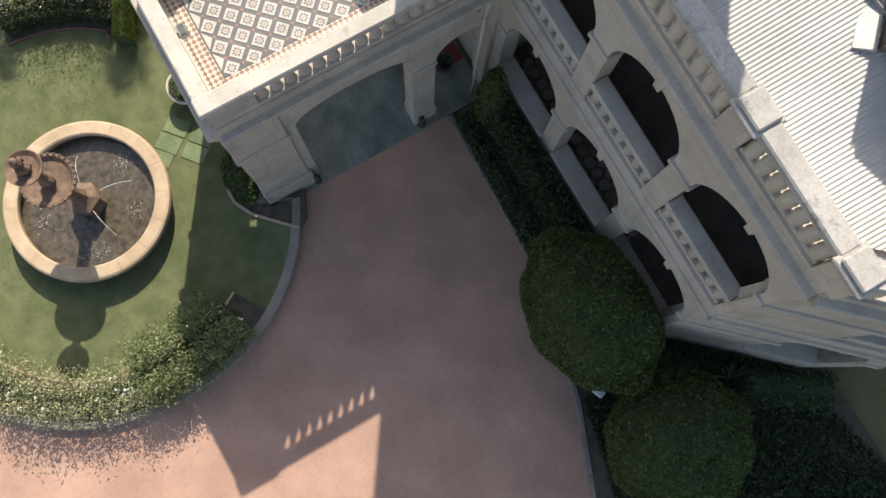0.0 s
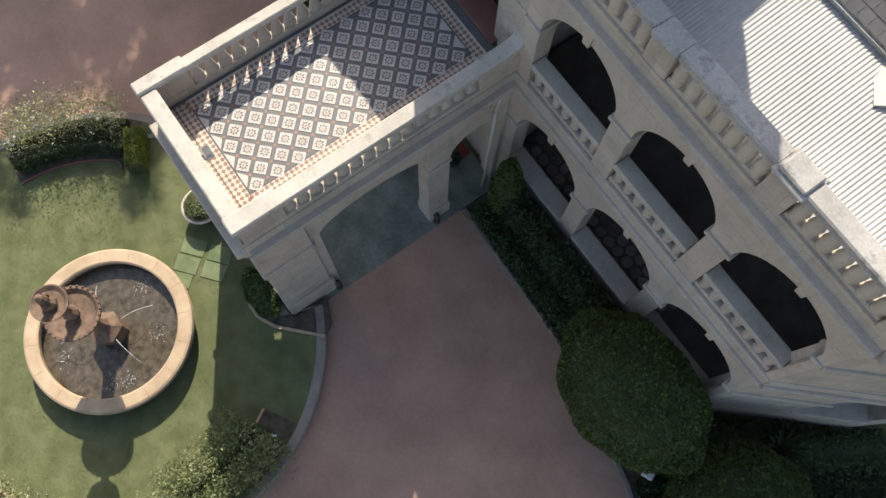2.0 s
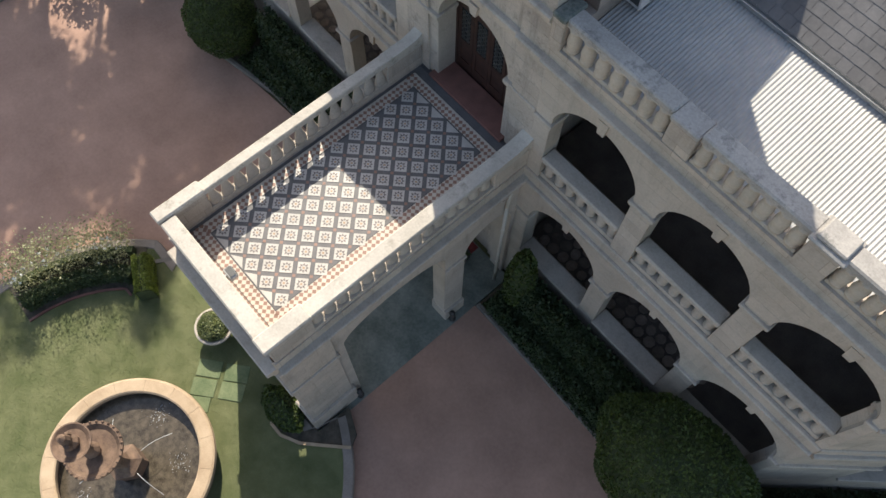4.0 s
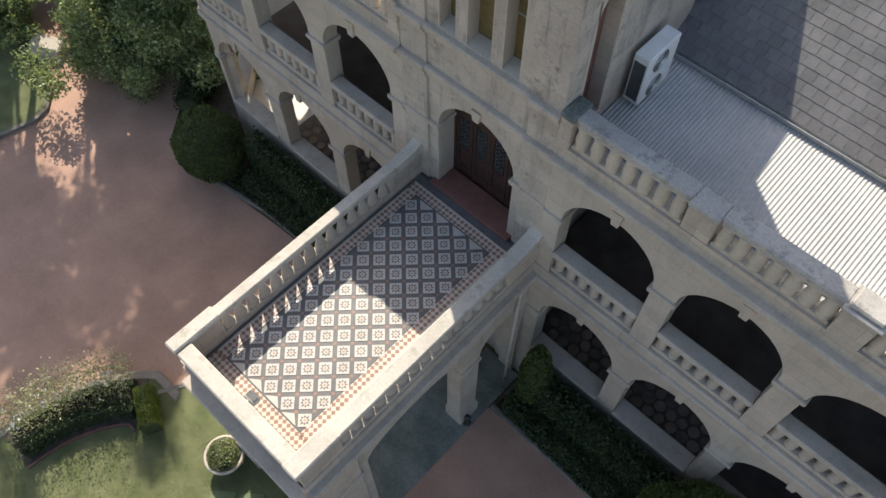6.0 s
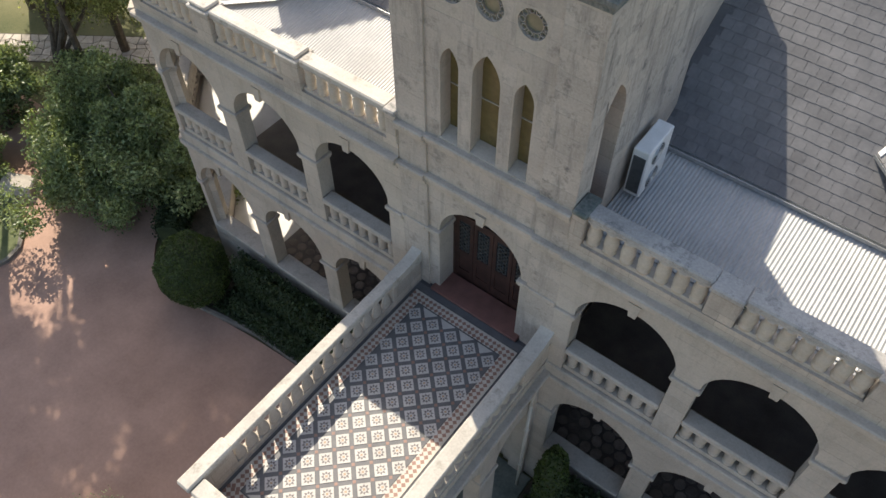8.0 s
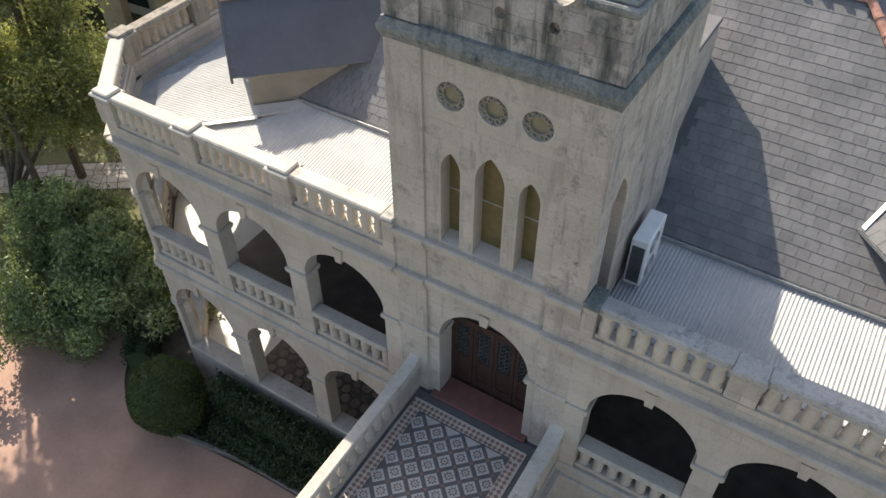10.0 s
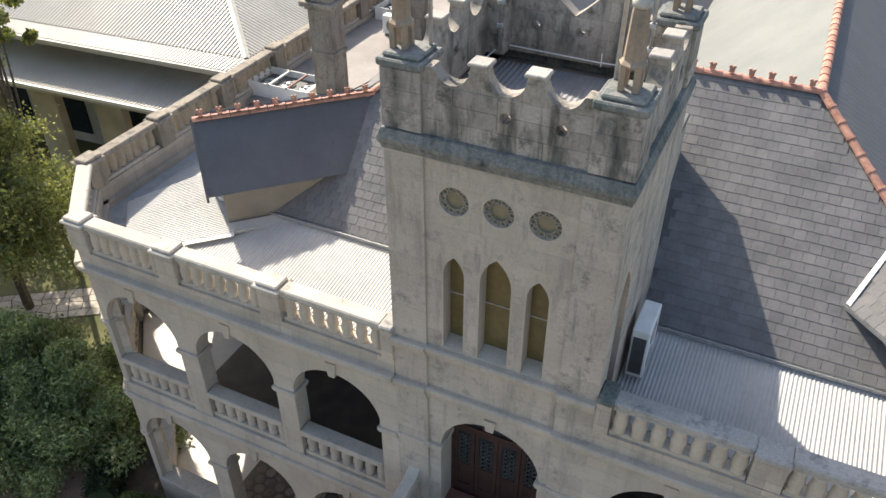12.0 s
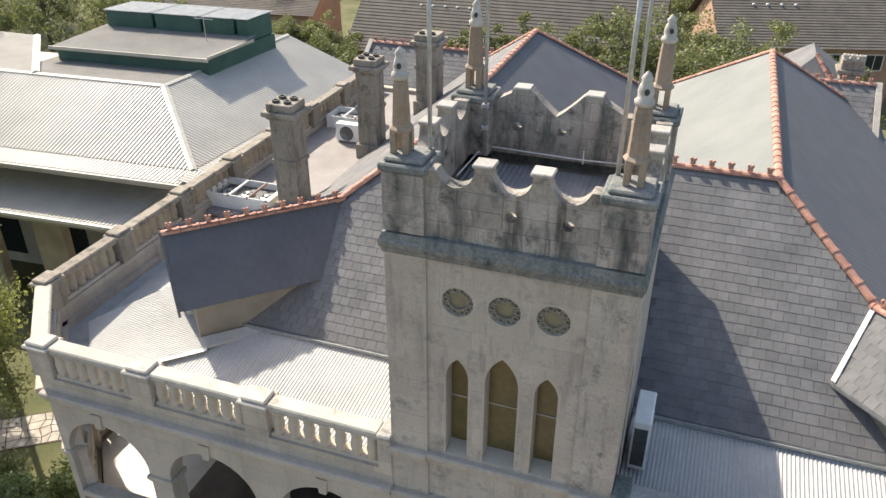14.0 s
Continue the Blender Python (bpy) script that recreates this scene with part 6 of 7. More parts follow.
# mossy stepping slabs between the lawn and the porch
for i, (x, y, w, d, r) in enumerate(((-1.10, -8.10, 0.33, 0.24, 40), (-0.50, -7.62, 0.33, 0.24, 41), (-0.78, -8.52, 0.33, 0.24, 40), (-0.18, -8.02, 0.33, 0.24, 39), (-0.50, -8.88, 0.30, 0.20, 42))):
    t = thing("stepping_slab", "mossy square paving slab sunk in the lawn", "paving slab", pose(x, y, Z_LAWN, 0, 0, r), "stepping slabs")
    part("slab", boxes((-w, w, -d, d, -0.03, 0.025), bevel=0.01), SLAB_GREEN, t)

# ---- planting ----
def ellipsoid_points(rng, n, r, depth=0.12):
    d = rng.normal(size=(n, 3))
    d /= np.linalg.norm(d, axis=1)[:, None]
    lump = 1 + 0.05 * np.sin(d[:, :1] * 7 + 1.3) * np.cos(d[:, 1:2] * 6) + 0.04 * np.sin(d[:, 2:] * 9)
    return d * np.array(r) * lump * (1 - depth * rng.random((n, 1)) ** 2), d


def clipped_shrub(x, y, z, r, label, seed, n=9000, size=0.055, wall=None, low=0.02, mat=LEAF_SHRUB):
    rng = np.random.default_rng(seed)
    t = thing("shrub", label, "shrub", pose(x, y, Z_DRIVE), "clipped round shrubs")
    p, d = ellipsoid_points(rng, n, r)
    p = p + (0, 0, z - Z_DRIVE)
    if wall is not None:
        p[:, 1] = np.minimum(p[:, 1], wall - y - 0.03 * rng.random(n))
    p = p[p[:, 2] > low]
    d = d[:len(p)] if len(d) != len(p) else d
    v, f = leaves(rng, p, size, None)
    ob = new("foliage", from_arrays("foliage", v, f, mat))
    ob.parent = t
    bm = bmesh.new()
    bmesh.ops.create_icosphere(bm, subdivisions=4, radius=1.0)
    for q in bm.verts:
        q.co = Vector((q.co.x * r[0] * 0.90, q.co.y * r[1] * 0.90, max(low, q.co.z * r[2] * 0.90 + z - Z_DRIVE)))
        if wall is not None:
            q.co.y = min(q.co.y, wall - y - 0.05)
    part("twig_mass", bm, TWIG, t)
    bm = bmesh.new()
    rod(bm, (0, 0, low - 0.05), (0, 0, z - Z_DRIVE), 0.05 if low > 0.1 else 0.10, 8, 0.04)
    part("trunk", bm, BARK, t)


clipped_shrub(8.85, -1.32, 2.2, (2.08, 1.5, 2.0), "large clipped round dark green shrub against the arcade", 1, 26000, 0.042, wall=-0.06)
clipped_shrub(12.65, -0.95, 1.5, (1.75, 1.75, 1.7), "clipped round dark green shrub beside the corner", 2, 20000, 0.045)
clipped_shrub(-9.85, -1.35, 1.0, (1.22, 1.1, 1.2), "clipped round shrub catching a patch of sun", 3, 12000, 0.038, wall=-0.06)
clipped_shrub(2.95, -0.55, 1.6, (0.42, 0.40, 1.9), "narrow dark upright shrub in the corner by the porch", 5, 2600, 0.05, wall=-0.06)
clipped_shrub(1.15, -7.25, 0.25, (0.75, 0.42, 0.42), "low dark shrub at the foot of the porch pier", 6, 1800, 0.05)
t = thing("planter", "broad round stone bowl with a pale rim on the lawn", "planter", pose(-1.78, -7.32, Z_LAWN - 0.01))
bm = bmesh.new()
lathe(bm, [(0.24, 0.0), (0.26, 0.04), (0.17, 0.10), (0.16, 0.18), (0.34, 0.28), (0.47, 0.44), (0.50, 0.54)], 32)
part("bowl", bm, KERB_PALE, t, smooth=True)
bm = bmesh.new()
lathe(bm, [(0.47, 0.53), (0.52, 0.53), (0.535, 0.56), (0.52, 0.60), (0.45, 0.60), (0.44, 0.57), (0.44, 0.50), (0.0, 0.50)], 32)
part("rim", bm, SAND_TRIM, t, "pale stone rim", smooth=True)
clipped_shrub(-1.78, -7.32, 0.60, (0.43, 0.43, 0.22), "low clipped green plant filling the stone bowl", 7, 4200, 0.026, low=0.66, mat=LEAF_ROSE)


def hedge(name, path, width, height, label, seed, n, mat=LEAF, size=0.05, rough=0.08, base=Z_DRIVE, cat="hedge", core=1.0):
    """A hedge along a polyline: leaves over a box-like volume round a dark core."""
    rng = np.random.default_rng(seed)
    t = thing(name, label, cat, pose(0, 0, base))
    segs = list(zip(path, path[1:]))
    ln = [math.dist(a, b) for a, b in segs]
    pts = []
    for (a, b), q in zip(segs, ln):
        k = int(n * q / sum(ln))
        u = rng.random(k)[:, None]
        d = np.array([b[0] - a[0], b[1] - a[1]]) / q
        side = np.array([-d[1], d[0]])
        ang = rng.random(k) * math.pi
        off = np.sign(np.cos(ang)) * np.abs(np.cos(ang)) ** 0.5 * width / 2
        zz = np.abs(np.sin(ang)) ** 0.5 * height
        off = off * (0.85 + rng.normal(size=k) * rough)
        zz = np.maximum(0.01, zz * (0.9 + rng.normal(size=k) * rough))
        xy = np.array(a) + u * (np.array(b) - np.array(a)) + side * off[:, None]
        pts.append(np.column_stack([xy, zz]))
    v, f = leaves(rng, np.concatenate(pts), size)
    ob = new("foliage", from_arrays("foliage", v, f, mat))
    ob.parent = t
    bm = bmesh.new()
    for a, b in segs:
        w = width * 0.36 * core
        run(bm, [(-w, -0.05), (w, -0.05), (w, height * 0.68 * core), (w * 0.7, height * 0.78 * core), (-w * 0.7, height * 0.78 * core), (-w, height * 0.68 * core)], (*a, 0), (*b, 0))
    part("twig_mass", bm, TWIG, t)
    return t


hedge("hedge", [(2.6, -0.46), (8.2, -0.46)], 0.78, 2.28, "dark clipped shrubs reaching the veranda sills", 25, 17000, rough=0.06)
hedge("hedge", [(2.6, -0.95), (7.1, -0.95)], 0.8, 0.85, "low dark clipped hedge along the arcade wall", 21, 9000)
hedge("hedge", [(-8.6, -0.46), (-2.5, -0.46)], 0.78, 2.1, "dark clipped shrubs reaching the veranda sills", 26, 16000, rough=0.07)
hedge("hedge", [(-8.4, -1.0), (-2.5, -1.0)], 0.8, 0.8, "low dark clipped hedge along the arcade wall", 22, 9000)
hedge("hedge", [(-12.2, -0.6), (-13.4, 1.2)], 1.0, 1.0, "dark shrubbery at the corner of the house", 23, 5000, rough=0.18)
hedge("hedge", [(10.9, -0.1), (13.2, 2.4), (14.0, 3.6)], 1.1, 0.7, "dark planting under the corner of the arcade", 24, 5000, rough=0.2)


def arc_path(a0, a1, k, n=10):
    return [isle(k, math.radians(a0 + (a1 - a0) * i / n)) for i in range(n + 1)]


hedge("rose_hedge", arc_path(-165, -8, 0.78, 20), 1.15, 0.85, "straggling rose bushes with white blooms along the curved bed", 31, 30000, LEAF_DRY, 0.034, 0.34, Z_LAWN, "rose bushes", core=0.6)
hedge("rose_hedge", arc_path(-8, 26, 0.95, 8), 1.5, 1.05, "larger leafy rose bushes at the end of the curved bed", 35, 17000, LEAF_ROSE, 0.036, 0.30, Z_LAWN, "rose bushes", core=0.6)
hedge("rose_hedge", arc_path(140, 176, 0.45, 8), 0.9, 1.25, "straggling pale rose bushes behind the low hedge", 32, 5200, LEAF_DRY, 0.036, 0.40, Z_LAWN, "rose bushes", core=0.35)
hedge("hedge", arc_path(138, 176, 1.15, 8), 0.45, 0.6, "low glossy green hedge at the lawn's edge", 33, 5000, LEAF, 0.035, 0.12, Z_LAWN)
hedge("hedge", [(-4.85, -7.70), (-3.85, -8.22)], 0.62, 0.82, "square-clipped bright green end of the low hedge", 34, 7000, LEAF_MOSS, 0.022, 0.03, Z_LAWN)
rng = np.random.default_rng(8)
for a0, a1, k, n in ((-160, 26, 0.70, 70), (140, 176, 0.55, 40)):
    bl = thing("roses", "scattered white rose blooms on the bushes", "flowers", pose(0, 0, Z_LAWN))
    vs, fs = [], []
    for i in range(n):
        x, y = isle(k + rng.normal() * 0.2, math.radians(rng.uniform(a0, a1)))
        v, f = leaves(rng, rng.normal(size=(6, 3)) * 0.02 + (x, y, 0.55 + 0.25 * rng.random() + (0.25 if a0 > 0 else 0)), 0.035, aspect=1.1)
        fs += [[q + len(vs) for q in ff] for ff in f]
        vs += v
    ob = new("bloom", from_arrays("bloom", vs, fs, PETAL))
    ob.parent = bl
    tagged(bl, kind="stuff")

# corner bed at the foot of the porch
disc_patch("bed_porch", SOIL, [(0.5, -6.95), (1.2, -7.75), (2.1, -7.5), (3.1, -6.55), (2.9, -6.2), (2.2, -5.9), (2.2, -6.9)], -0.1, Z_LAWN + 0.02, "small planted bed at the foot of the porch pier", "flower bed")
bm = bmesh.new()
arc = [(1.0, -7.35), (1.2, -7.72), (1.6, -7.72), (2.1, -7.47), (2.6, -7.0), (3.08, -6.53)]
for a, b in zip(arc, arc[1:]):
    run(bm, [(-0.04, 0.0), (0.04, 0.0), (0.04, 0.07), (-0.04, 0.07)], (*a, 0), (*b, 0))
setting("edging", bm, RIM_STONE, "pale curved stone edging of the corner bed", "edging")
disc_patch("lawn_corner", LAWN, [(-4.6, -7.4), (0.9, -7.4), (0.9, -6.8), (-1.97, -6.8), (-1.97, -5.9), (-2.3, -5.75), (-3.9, -6.2), (-4.35, -6.85)], -0.2, Z_LAWN + 0.004, "mown lawn running up to the porch wall", "lawn")
bm = bmesh.new()
turn = [(-4.85, -7.72), (-4.36, -6.85), (-3.9, -6.2), (-2.3, -5.75), (-1.97, -5.7)]
for a, b in zip(turn, turn[1:]):
    run(bm, [(-0.06, -0.25), (0.06, -0.25), (0.06, 0.03), (-0.06, 0.03)], (*a, 0), (*b, 0))
setting("kerb_path", bm, KERB, "pale stone kerb between the lawn and the drive", "kerb")

# ground lights and signs in the bed
for x, y in ((6.15, -1.15), (10.9, -1.75), (-6.3, -1.2)):
    t = thing("ground_light", "small pale box light standing in the planted bed", "lamp", pose(x, y, Z_DRIVE + 0.06, 0, 0, 20), "ground lights")
    part("box", boxes((-0.14, 0.14, -0.10, 0.10, 0.10, 0.34), bevel=0.02), WHITE_METAL, t)
    part("stake", boxes((-0.03, 0.03, -0.03, 0.03, -0.1, 0.10)), DARK_METAL, t)


# the shaded lawn across the drive, with its kerb
edge_pts = [(-16.35, -6.6), (-16.15, -5.4), (-15.95, -4.5), (-16.1, -3.9), (-16.7, -3.35), (-17.8, -2.85), (-19.2, -2.35), (-21.5, -1.8)]
disc_patch("lawn_west", LAWN, edge_pts + [(-27, -2.0), (-30, -6), (-26, -12), (-19, -10)], -0.34, Z_DRIVE + 0.08, "shaded rough lawn across the drive", "lawn")
k = thing("kerb", "grey stone kerb round the lawn across the drive", "kerb", kind="structure")
for a, b in zip(edge_pts, edge_pts[1:]):
    a, b = Vector((*a, 0)), Vector((*b, 0))
    bm = bmesh.new()
    run(bm, [(-0.02, -0.3), (0.14, -0.3), (0.14, -0.10), (0.12, -0.08), (-0.02, -0.08)], b, a + (b - a) * 0.02)
    part("kerb_stone", bm, KERB, k)

# ground cover in the shaded beds; at the east corner added to darken them
def ground_cover(name, corners, n, seed, label, mat=None, size=0.05):
    rng = np.random.default_rng(seed)
    q = np.array(corners)
    a, b = rng.random((n, 1)), rng.random((n, 1))
    xy = q[0] * (1 - a) * (1 - b) + q[1] * a * (1 - b) + q[2] * a * b + q[3] * (1 - a) * b
    v, f = leaves(rng, np.column_stack([xy, Z_DRIVE + 0.08 + 0.14 * rng.random(n)]), size)
    tagged(new(name, from_arrays(name, v, f, mat or LEAF)), label, "ground cover", kind="stuff")


ground_cover("ground_cover", [(10.6, -0.6), (10.9, -2.2), (17.0, -3.6), (17.5, 4.0)], 26000, 61, "dark leaves added to deepen the shaded bed beside the corner")
ground_cover("ground_cover", [(12.2, -1.4), (15.2, -1.8), (18.5, 4.5), (14.2, 3.4)], 16000, 64, "dark leaves added to deepen the shade below the side wall")
ground_cover("ground_cover", [(2.4, -1.28), (9.0, -1.6), (9.0, -0.6), (2.4, -0.6)], 7000, 62, "dark low leaves along the kerb of the bed")
ground_cover("ground_cover", [(-2.4, -1.28), (-9.0, -1.6), (-9.0, -0.6), (-2.4, -0.6)], 7000, 63, "dark low leaves along the kerb of the bed")


def spiky_plant(x, y, z, r, label, seed, mat, name="spiky_plant"):
    """A rosette of long narrow blades."""
    rng = random.Random(seed)
    t = thing(name, label, "plant", pose(x, y, z))
    bm = bmesh.new()
    for i in range(46):
        a = rng.uniform(0, 2 * math.pi)
        e = rng.uniform(0.15, 1.35)
        ln = r * rng.uniform(0.75, 1.1)
        d = Vector((math.cos(a) * math.cos(e), math.sin(a) * math.cos(e), math.sin(e)))
        side = Vector((-math.sin(a), math.cos(a), 0)) * 0.05 * r
        droop = Vector((0, 0, -0.22 * ln * math.cos(e)))
        p0, p1, p2 = d * 0.03, d * ln * 0.55, d * ln + droop
        q = [bm.verts.new(c) for c in (p0 - side * 0.6, p0 + side * 0.6, p1 + side, p2, p1 - side)]
        bm.faces.new(q)
    part("blade", bm, mat, t)
    bm = bmesh.new()
    rod(bm, (0, 0, -z - 0.2 if z > 1 else -0.2), (0, 0, 0.05), 0.06 * max(1, r), 8)
    part("stem", bm, BARK, t)


spiky_plant(12.35, 1.35, 0.3, 0.95, "dark purple spiky plant in the shaded bed", 3, TWIG)

# ---- trees ----
def tree(x, y, h, spread, seed, n, label, mat=LEAF_OLIVE, size=0.09, z0=-0.3, low=0.35, group="garden trees", trunk=0.2, puff=1.0, clear=None):
    rng = np.random.default_rng(seed)
    t = thing("tree", label, "tree", pose(x, y, z0), group)
    bm = bmesh.new()
    tips = []
    top = Vector((rng.normal() * 0.2, rng.normal() * 0.2, h * 0.55))
    rod(bm, (0, 0, -0.2), top, trunk, 8, trunk * 0.55)
    for i in range(9):
        a = 2 * math.pi * i / 9 + rng.normal() * 0.3
        base = Vector((0, 0, 0)).lerp(top, 0.45 + 0.55 * rng.random())
        tip = Vector((math.cos(a) * spread * rng.uniform(0.5, 0.85), math.sin(a) * spread * rng.uniform(0.5, 0.85), h * rng.uniform(low + 0.1, 0.95)))
        mid = base.lerp(tip, 0.5) + Vector((0, 0, 0.06 * h))
        rod(bm, base, mid, trunk * 0.4, 6, trunk * 0.25)
        rod(bm, mid, tip, trunk * 0.25, 6, trunk * 0.08)
        tips += [tip, mid]
        for k in range(2):
            q = mid + Vector(rng.normal(size=3).tolist()) * spread * 0.28
            rod(bm, mid, q, trunk * 0.14, 5, trunk * 0.05)
            tips.append(q)
    part("trunk", bm, BARK, t)
    cl = []
    for tip in tips:
        for k in range(4):
            c = np.array(tip) + rng.normal(size=3) * (spread * 0.24, spread * 0.24, h * 0.09)
            r = spread * rng.uniform(0.12, 0.24) * puff
            m = max(8, int(n / (len(tips) * 4)))
            d = rng.normal(size=(m, 3))
            d /= np.linalg.norm(d, axis=1)[:, None]
            cl.append(c + d * r * (0.35 + 0.65 * rng.random((m, 1))) * (1, 1, 0.75))
    pts = np.concatenate(cl)
    pts = pts[pts[:, 2] > h * (clear or low * 0.6)]
    v, f = leaves(rng, pts, size)
    ob = new("crown", from_arrays("crown", v, f, mat))
    ob.parent = t


tree(-15.2, 1.0, 4.0, 3.2, 41, 70000, "dense green bushy tree beside the corner of the house", LEAF_BUSH, 0.07, low=0.04, puff=1.3)
tree(-18.4, 0.9, 2.8, 2.1, 49, 30000, "low leafy bush beside the path", LEAF_BUSH, 0.07, low=0.04, puff=1.3)


def leaning_tree(x, y, crown, radius, seed, n, label, mat, size, z0=-0.3):
    """A short bole that forks low into several stems, with hanging foliage about the crown's centre."""
    rng = np.random.default_rng(seed)
    t = thing("tree", label, "tree", pose(x, y, z0), "garden trees")
    c = Vector(crown) - Vector((x, y, z0))
    fork = Vector((0.12 * c.x, 0.12 * c.y, 1.55))
    bm = bmesh.new()
    rod(bm, (0, 0, -0.2), fork, 0.22, 9, 0.17)
    tips = []
    for i in range(6):
        a = 2 * math.pi * (i + 0.5 * rng.random()) / 6
        aim = c + Vector((math.cos(a) * radius[0] * 0.75, math.sin(a) * radius[1] * 0.75, radius[2] * rng.uniform(-0.45, 0.8)))
        mid = fork.lerp(aim, 0.5) + Vector((0, 0, 0.35))
        rod(bm, fork, mid, 0.10, 7, 0.065)
        rod(bm, mid, aim, 0.065, 6, 0.02)
        tips += [aim, mid.lerp(aim, 0.6)]
        for k in range(5):
            q = mid.lerp(aim, rng.uniform(0.35, 1.0)) + Vector((rng.normal() * radius[0] * 0.33, rng.normal() * radius[1] * 0.33, rng.normal() * radius[2] * 0.33))
            rod(bm, mid.lerp(aim, 0.4), q, 0.03, 5, 0.012)
            tips.append(q)
    part("trunk", bm, BARK, t)
    cl = []
    for tip in tips:
        for k in range(5):
            o = np.array(tip) + rng.normal(size=3) * (0.45, 0.45, 0.35)
            m = int(n / (len(tips) * 5))
            d = rng.normal(size=(m, 3)) * rng.uniform(0.22, 0.42)
            d[:, 2] = d[:, 2] * 0.8 - 0.5 * rng.random(m) ** 2
            cl.append(o + d)
    pts = np.concatenate(cl)
    v, f = leaves(rng, pts, size)
    ob = new("crown", from_arrays("crown", v, f, mat))
    ob.parent = t


leaning_tree(-21.3, 1.4, (-20.6, 5.0, 5.6), (2.3, 1.9, 2.9), 42, 54000, "olive-green tree with forked trunk and drooping foliage by the path", LEAF_WILLOW, 0.07)
# gum crowns out of view, placed up-sun to cast the drive's dappled shade
tree(-22.1, 5.2, 19.0, 2.4, 43, 42000, "tall gum tree set to shade the drive, its crown out of view", LEAF_OLIVE, 0.12, low=0.64, puff=1.5, clear=0.62)
tree(-21.8, 7.6, 19.5, 1.3, 55, 12000, "slim gum tree added to shade the drive, its crown out of view", LEAF_OLIVE, 0.11, low=0.74, trunk=0.13, puff=1.6)
tree(-20.3, 2.5, 16.5, 1.8, 46, 18000, "slim gum tree leaning over the drive", LEAF_OLIVE, 0.11, low=0.68, trunk=0.15, puff=1.5, clear=0.52)
tree(-25.8, 9.2, 19.8, 1.7, 50, 2500, "tall slender gum sapling with sparse leaves", LEAF_OLIVE, 0.10, low=0.68, trunk=0.12, puff=2.0)
tree(-24.0, 3.4, 19.5, 1.6, 51, 5000, "slender gum tree with a thin open crown", LEAF_OLIVE, 0.10, low=0.76, trunk=0.15, puff=1.6, clear=0.70)
tree(-21.7, -0.7, 16.6, 2.3, 47, 10000, "tall slender gum tree over the drive", LEAF_OLIVE, 0.10, low=0.66, trunk=0.16, puff=1.3, clear=0.50)
tree(-26.0, 1.0, 20.5, 2.3, 48, 14000, "tall gum tree with a high crown", LEAF_OLIVE, 0.11, low=0.74, trunk=0.26, puff=1.5, clear=0.56)
tree(-26.3, -2.4, 19.0, 2.8, 45, 11000, "tall spreading gum tree whose shadow dapples the drive", LEAF_OLIVE, 0.11, low=0.4, trunk=0.24, puff=1.8)
tree(-22.4, 0.0, 2.6, 1.6, 53, 16000, "leafy green bush under the gum trees", LEAF_BUSH, 0.07, low=0.05, trunk=0.08, puff=1.3)
tree(-23.6, -2.2, 2.6, 1.5, 54, 14000, "leafy green bush beside the drive", LEAF_BUSH, 0.07, low=0.05, trunk=0.08, puff=1.3)
# three more trees added up-sun to shade the grass and far lawn
tree(-30.5, 9.0, 11.0, 3.0, 56, 22000, "unseen leafy tree added to shade the rough grass", LEAF_OLIVE, 0.11, low=0.4, trunk=0.22, puff=1.3)
tree(-28.0, 4.6, 9.0, 2.4, 57, 15000, "unseen leafy tree added to shade the rough grass", LEAF_OLIVE, 0.10, low=0.4, trunk=0.18, puff=1.3)
tree(-26.2, -0.9, 9.0, 2.3, 58, 10000, "small leafy tree added to shade the lawn across the drive", LEAF_OLIVE, 0.09, low=0.45, trunk=0.14, puff=1.3)
tree(-20.4, -2.7, 1.8, 1.4, 44, 7000, "low leafy shrub at the edge of the drive", LEAF_BUSH, 0.07, low=0.05, trunk=0.06)
t = thing("stone_block", "pale weathered stone block at the edge of the drive", "stone", pose(-18.5, -2.35, Z_DRIVE, 0, 12, 35))
part("block", boxes((-0.55, 0.55, -0.35, 0.35, -0.1, 0.55), bevel=0.06), PATH_STONE, t)

# mown grass: short blades over the oval lawn
rng = np.random.default_rng(91)
n = 170000
a = rng.uniform(0, 2 * math.pi, n)
k = np.sqrt(rng.random(n))
gx, gy = ISLE_C[0] + (ISLE_A - 0.2) * k * np.cos(a), ISLE_C[1] + (ISLE_B - 0.2) * k * np.sin(a)
keepers = (np.hypot(gx - FC[0], gy - FC[1]) > 2.1) & (gy < -7.25)
pts = np.column_stack([gx, gy, np.full(n, 0.012)])[keepers]
up = np.tile((0.0, 0.0, 0.25), (len(pts), 1))
v, f = leaves(rng, pts, 0.011, up, aspect=2.5)
ob = new("grass", from_arrays("grass", v, f, GRASS_BLADE))
tagged(ob, "short mown grass blades on the oval lawn", "grass", kind="stuff")

# ---- low annex behind the west side ----
annex = thing("annex", "long low annex with a pale corrugated hipped roof", "building")
ang = radians(4)
U, V = Vector((-math.cos(ang), -math.sin(ang), 0)), Vector((-math.sin(ang) * -1, math.cos(ang), 0))
A0 = Vector((-18.8, 16.9, 6.55))
RISE = 0.40
up_front = (V + Vector((0, 0, RISE))).normalized()
k = math.hypot(1, RISE)
corrugated("roof_front", CREAM_ROOF, A0, U, up_front, 24.0, lambda s: 0.0, lambda s: min(s, 5.0) * k, 0.20, 0.022, annex)
up_side = (U + Vector((0, 0, RISE))).normalized()
corrugated("roof_side", CREAM_ROOF, A0, V, up_side, 16.0, lambda s: 0.0, lambda s: min(s, 5.0) * k, 0.20, 0.022, annex)
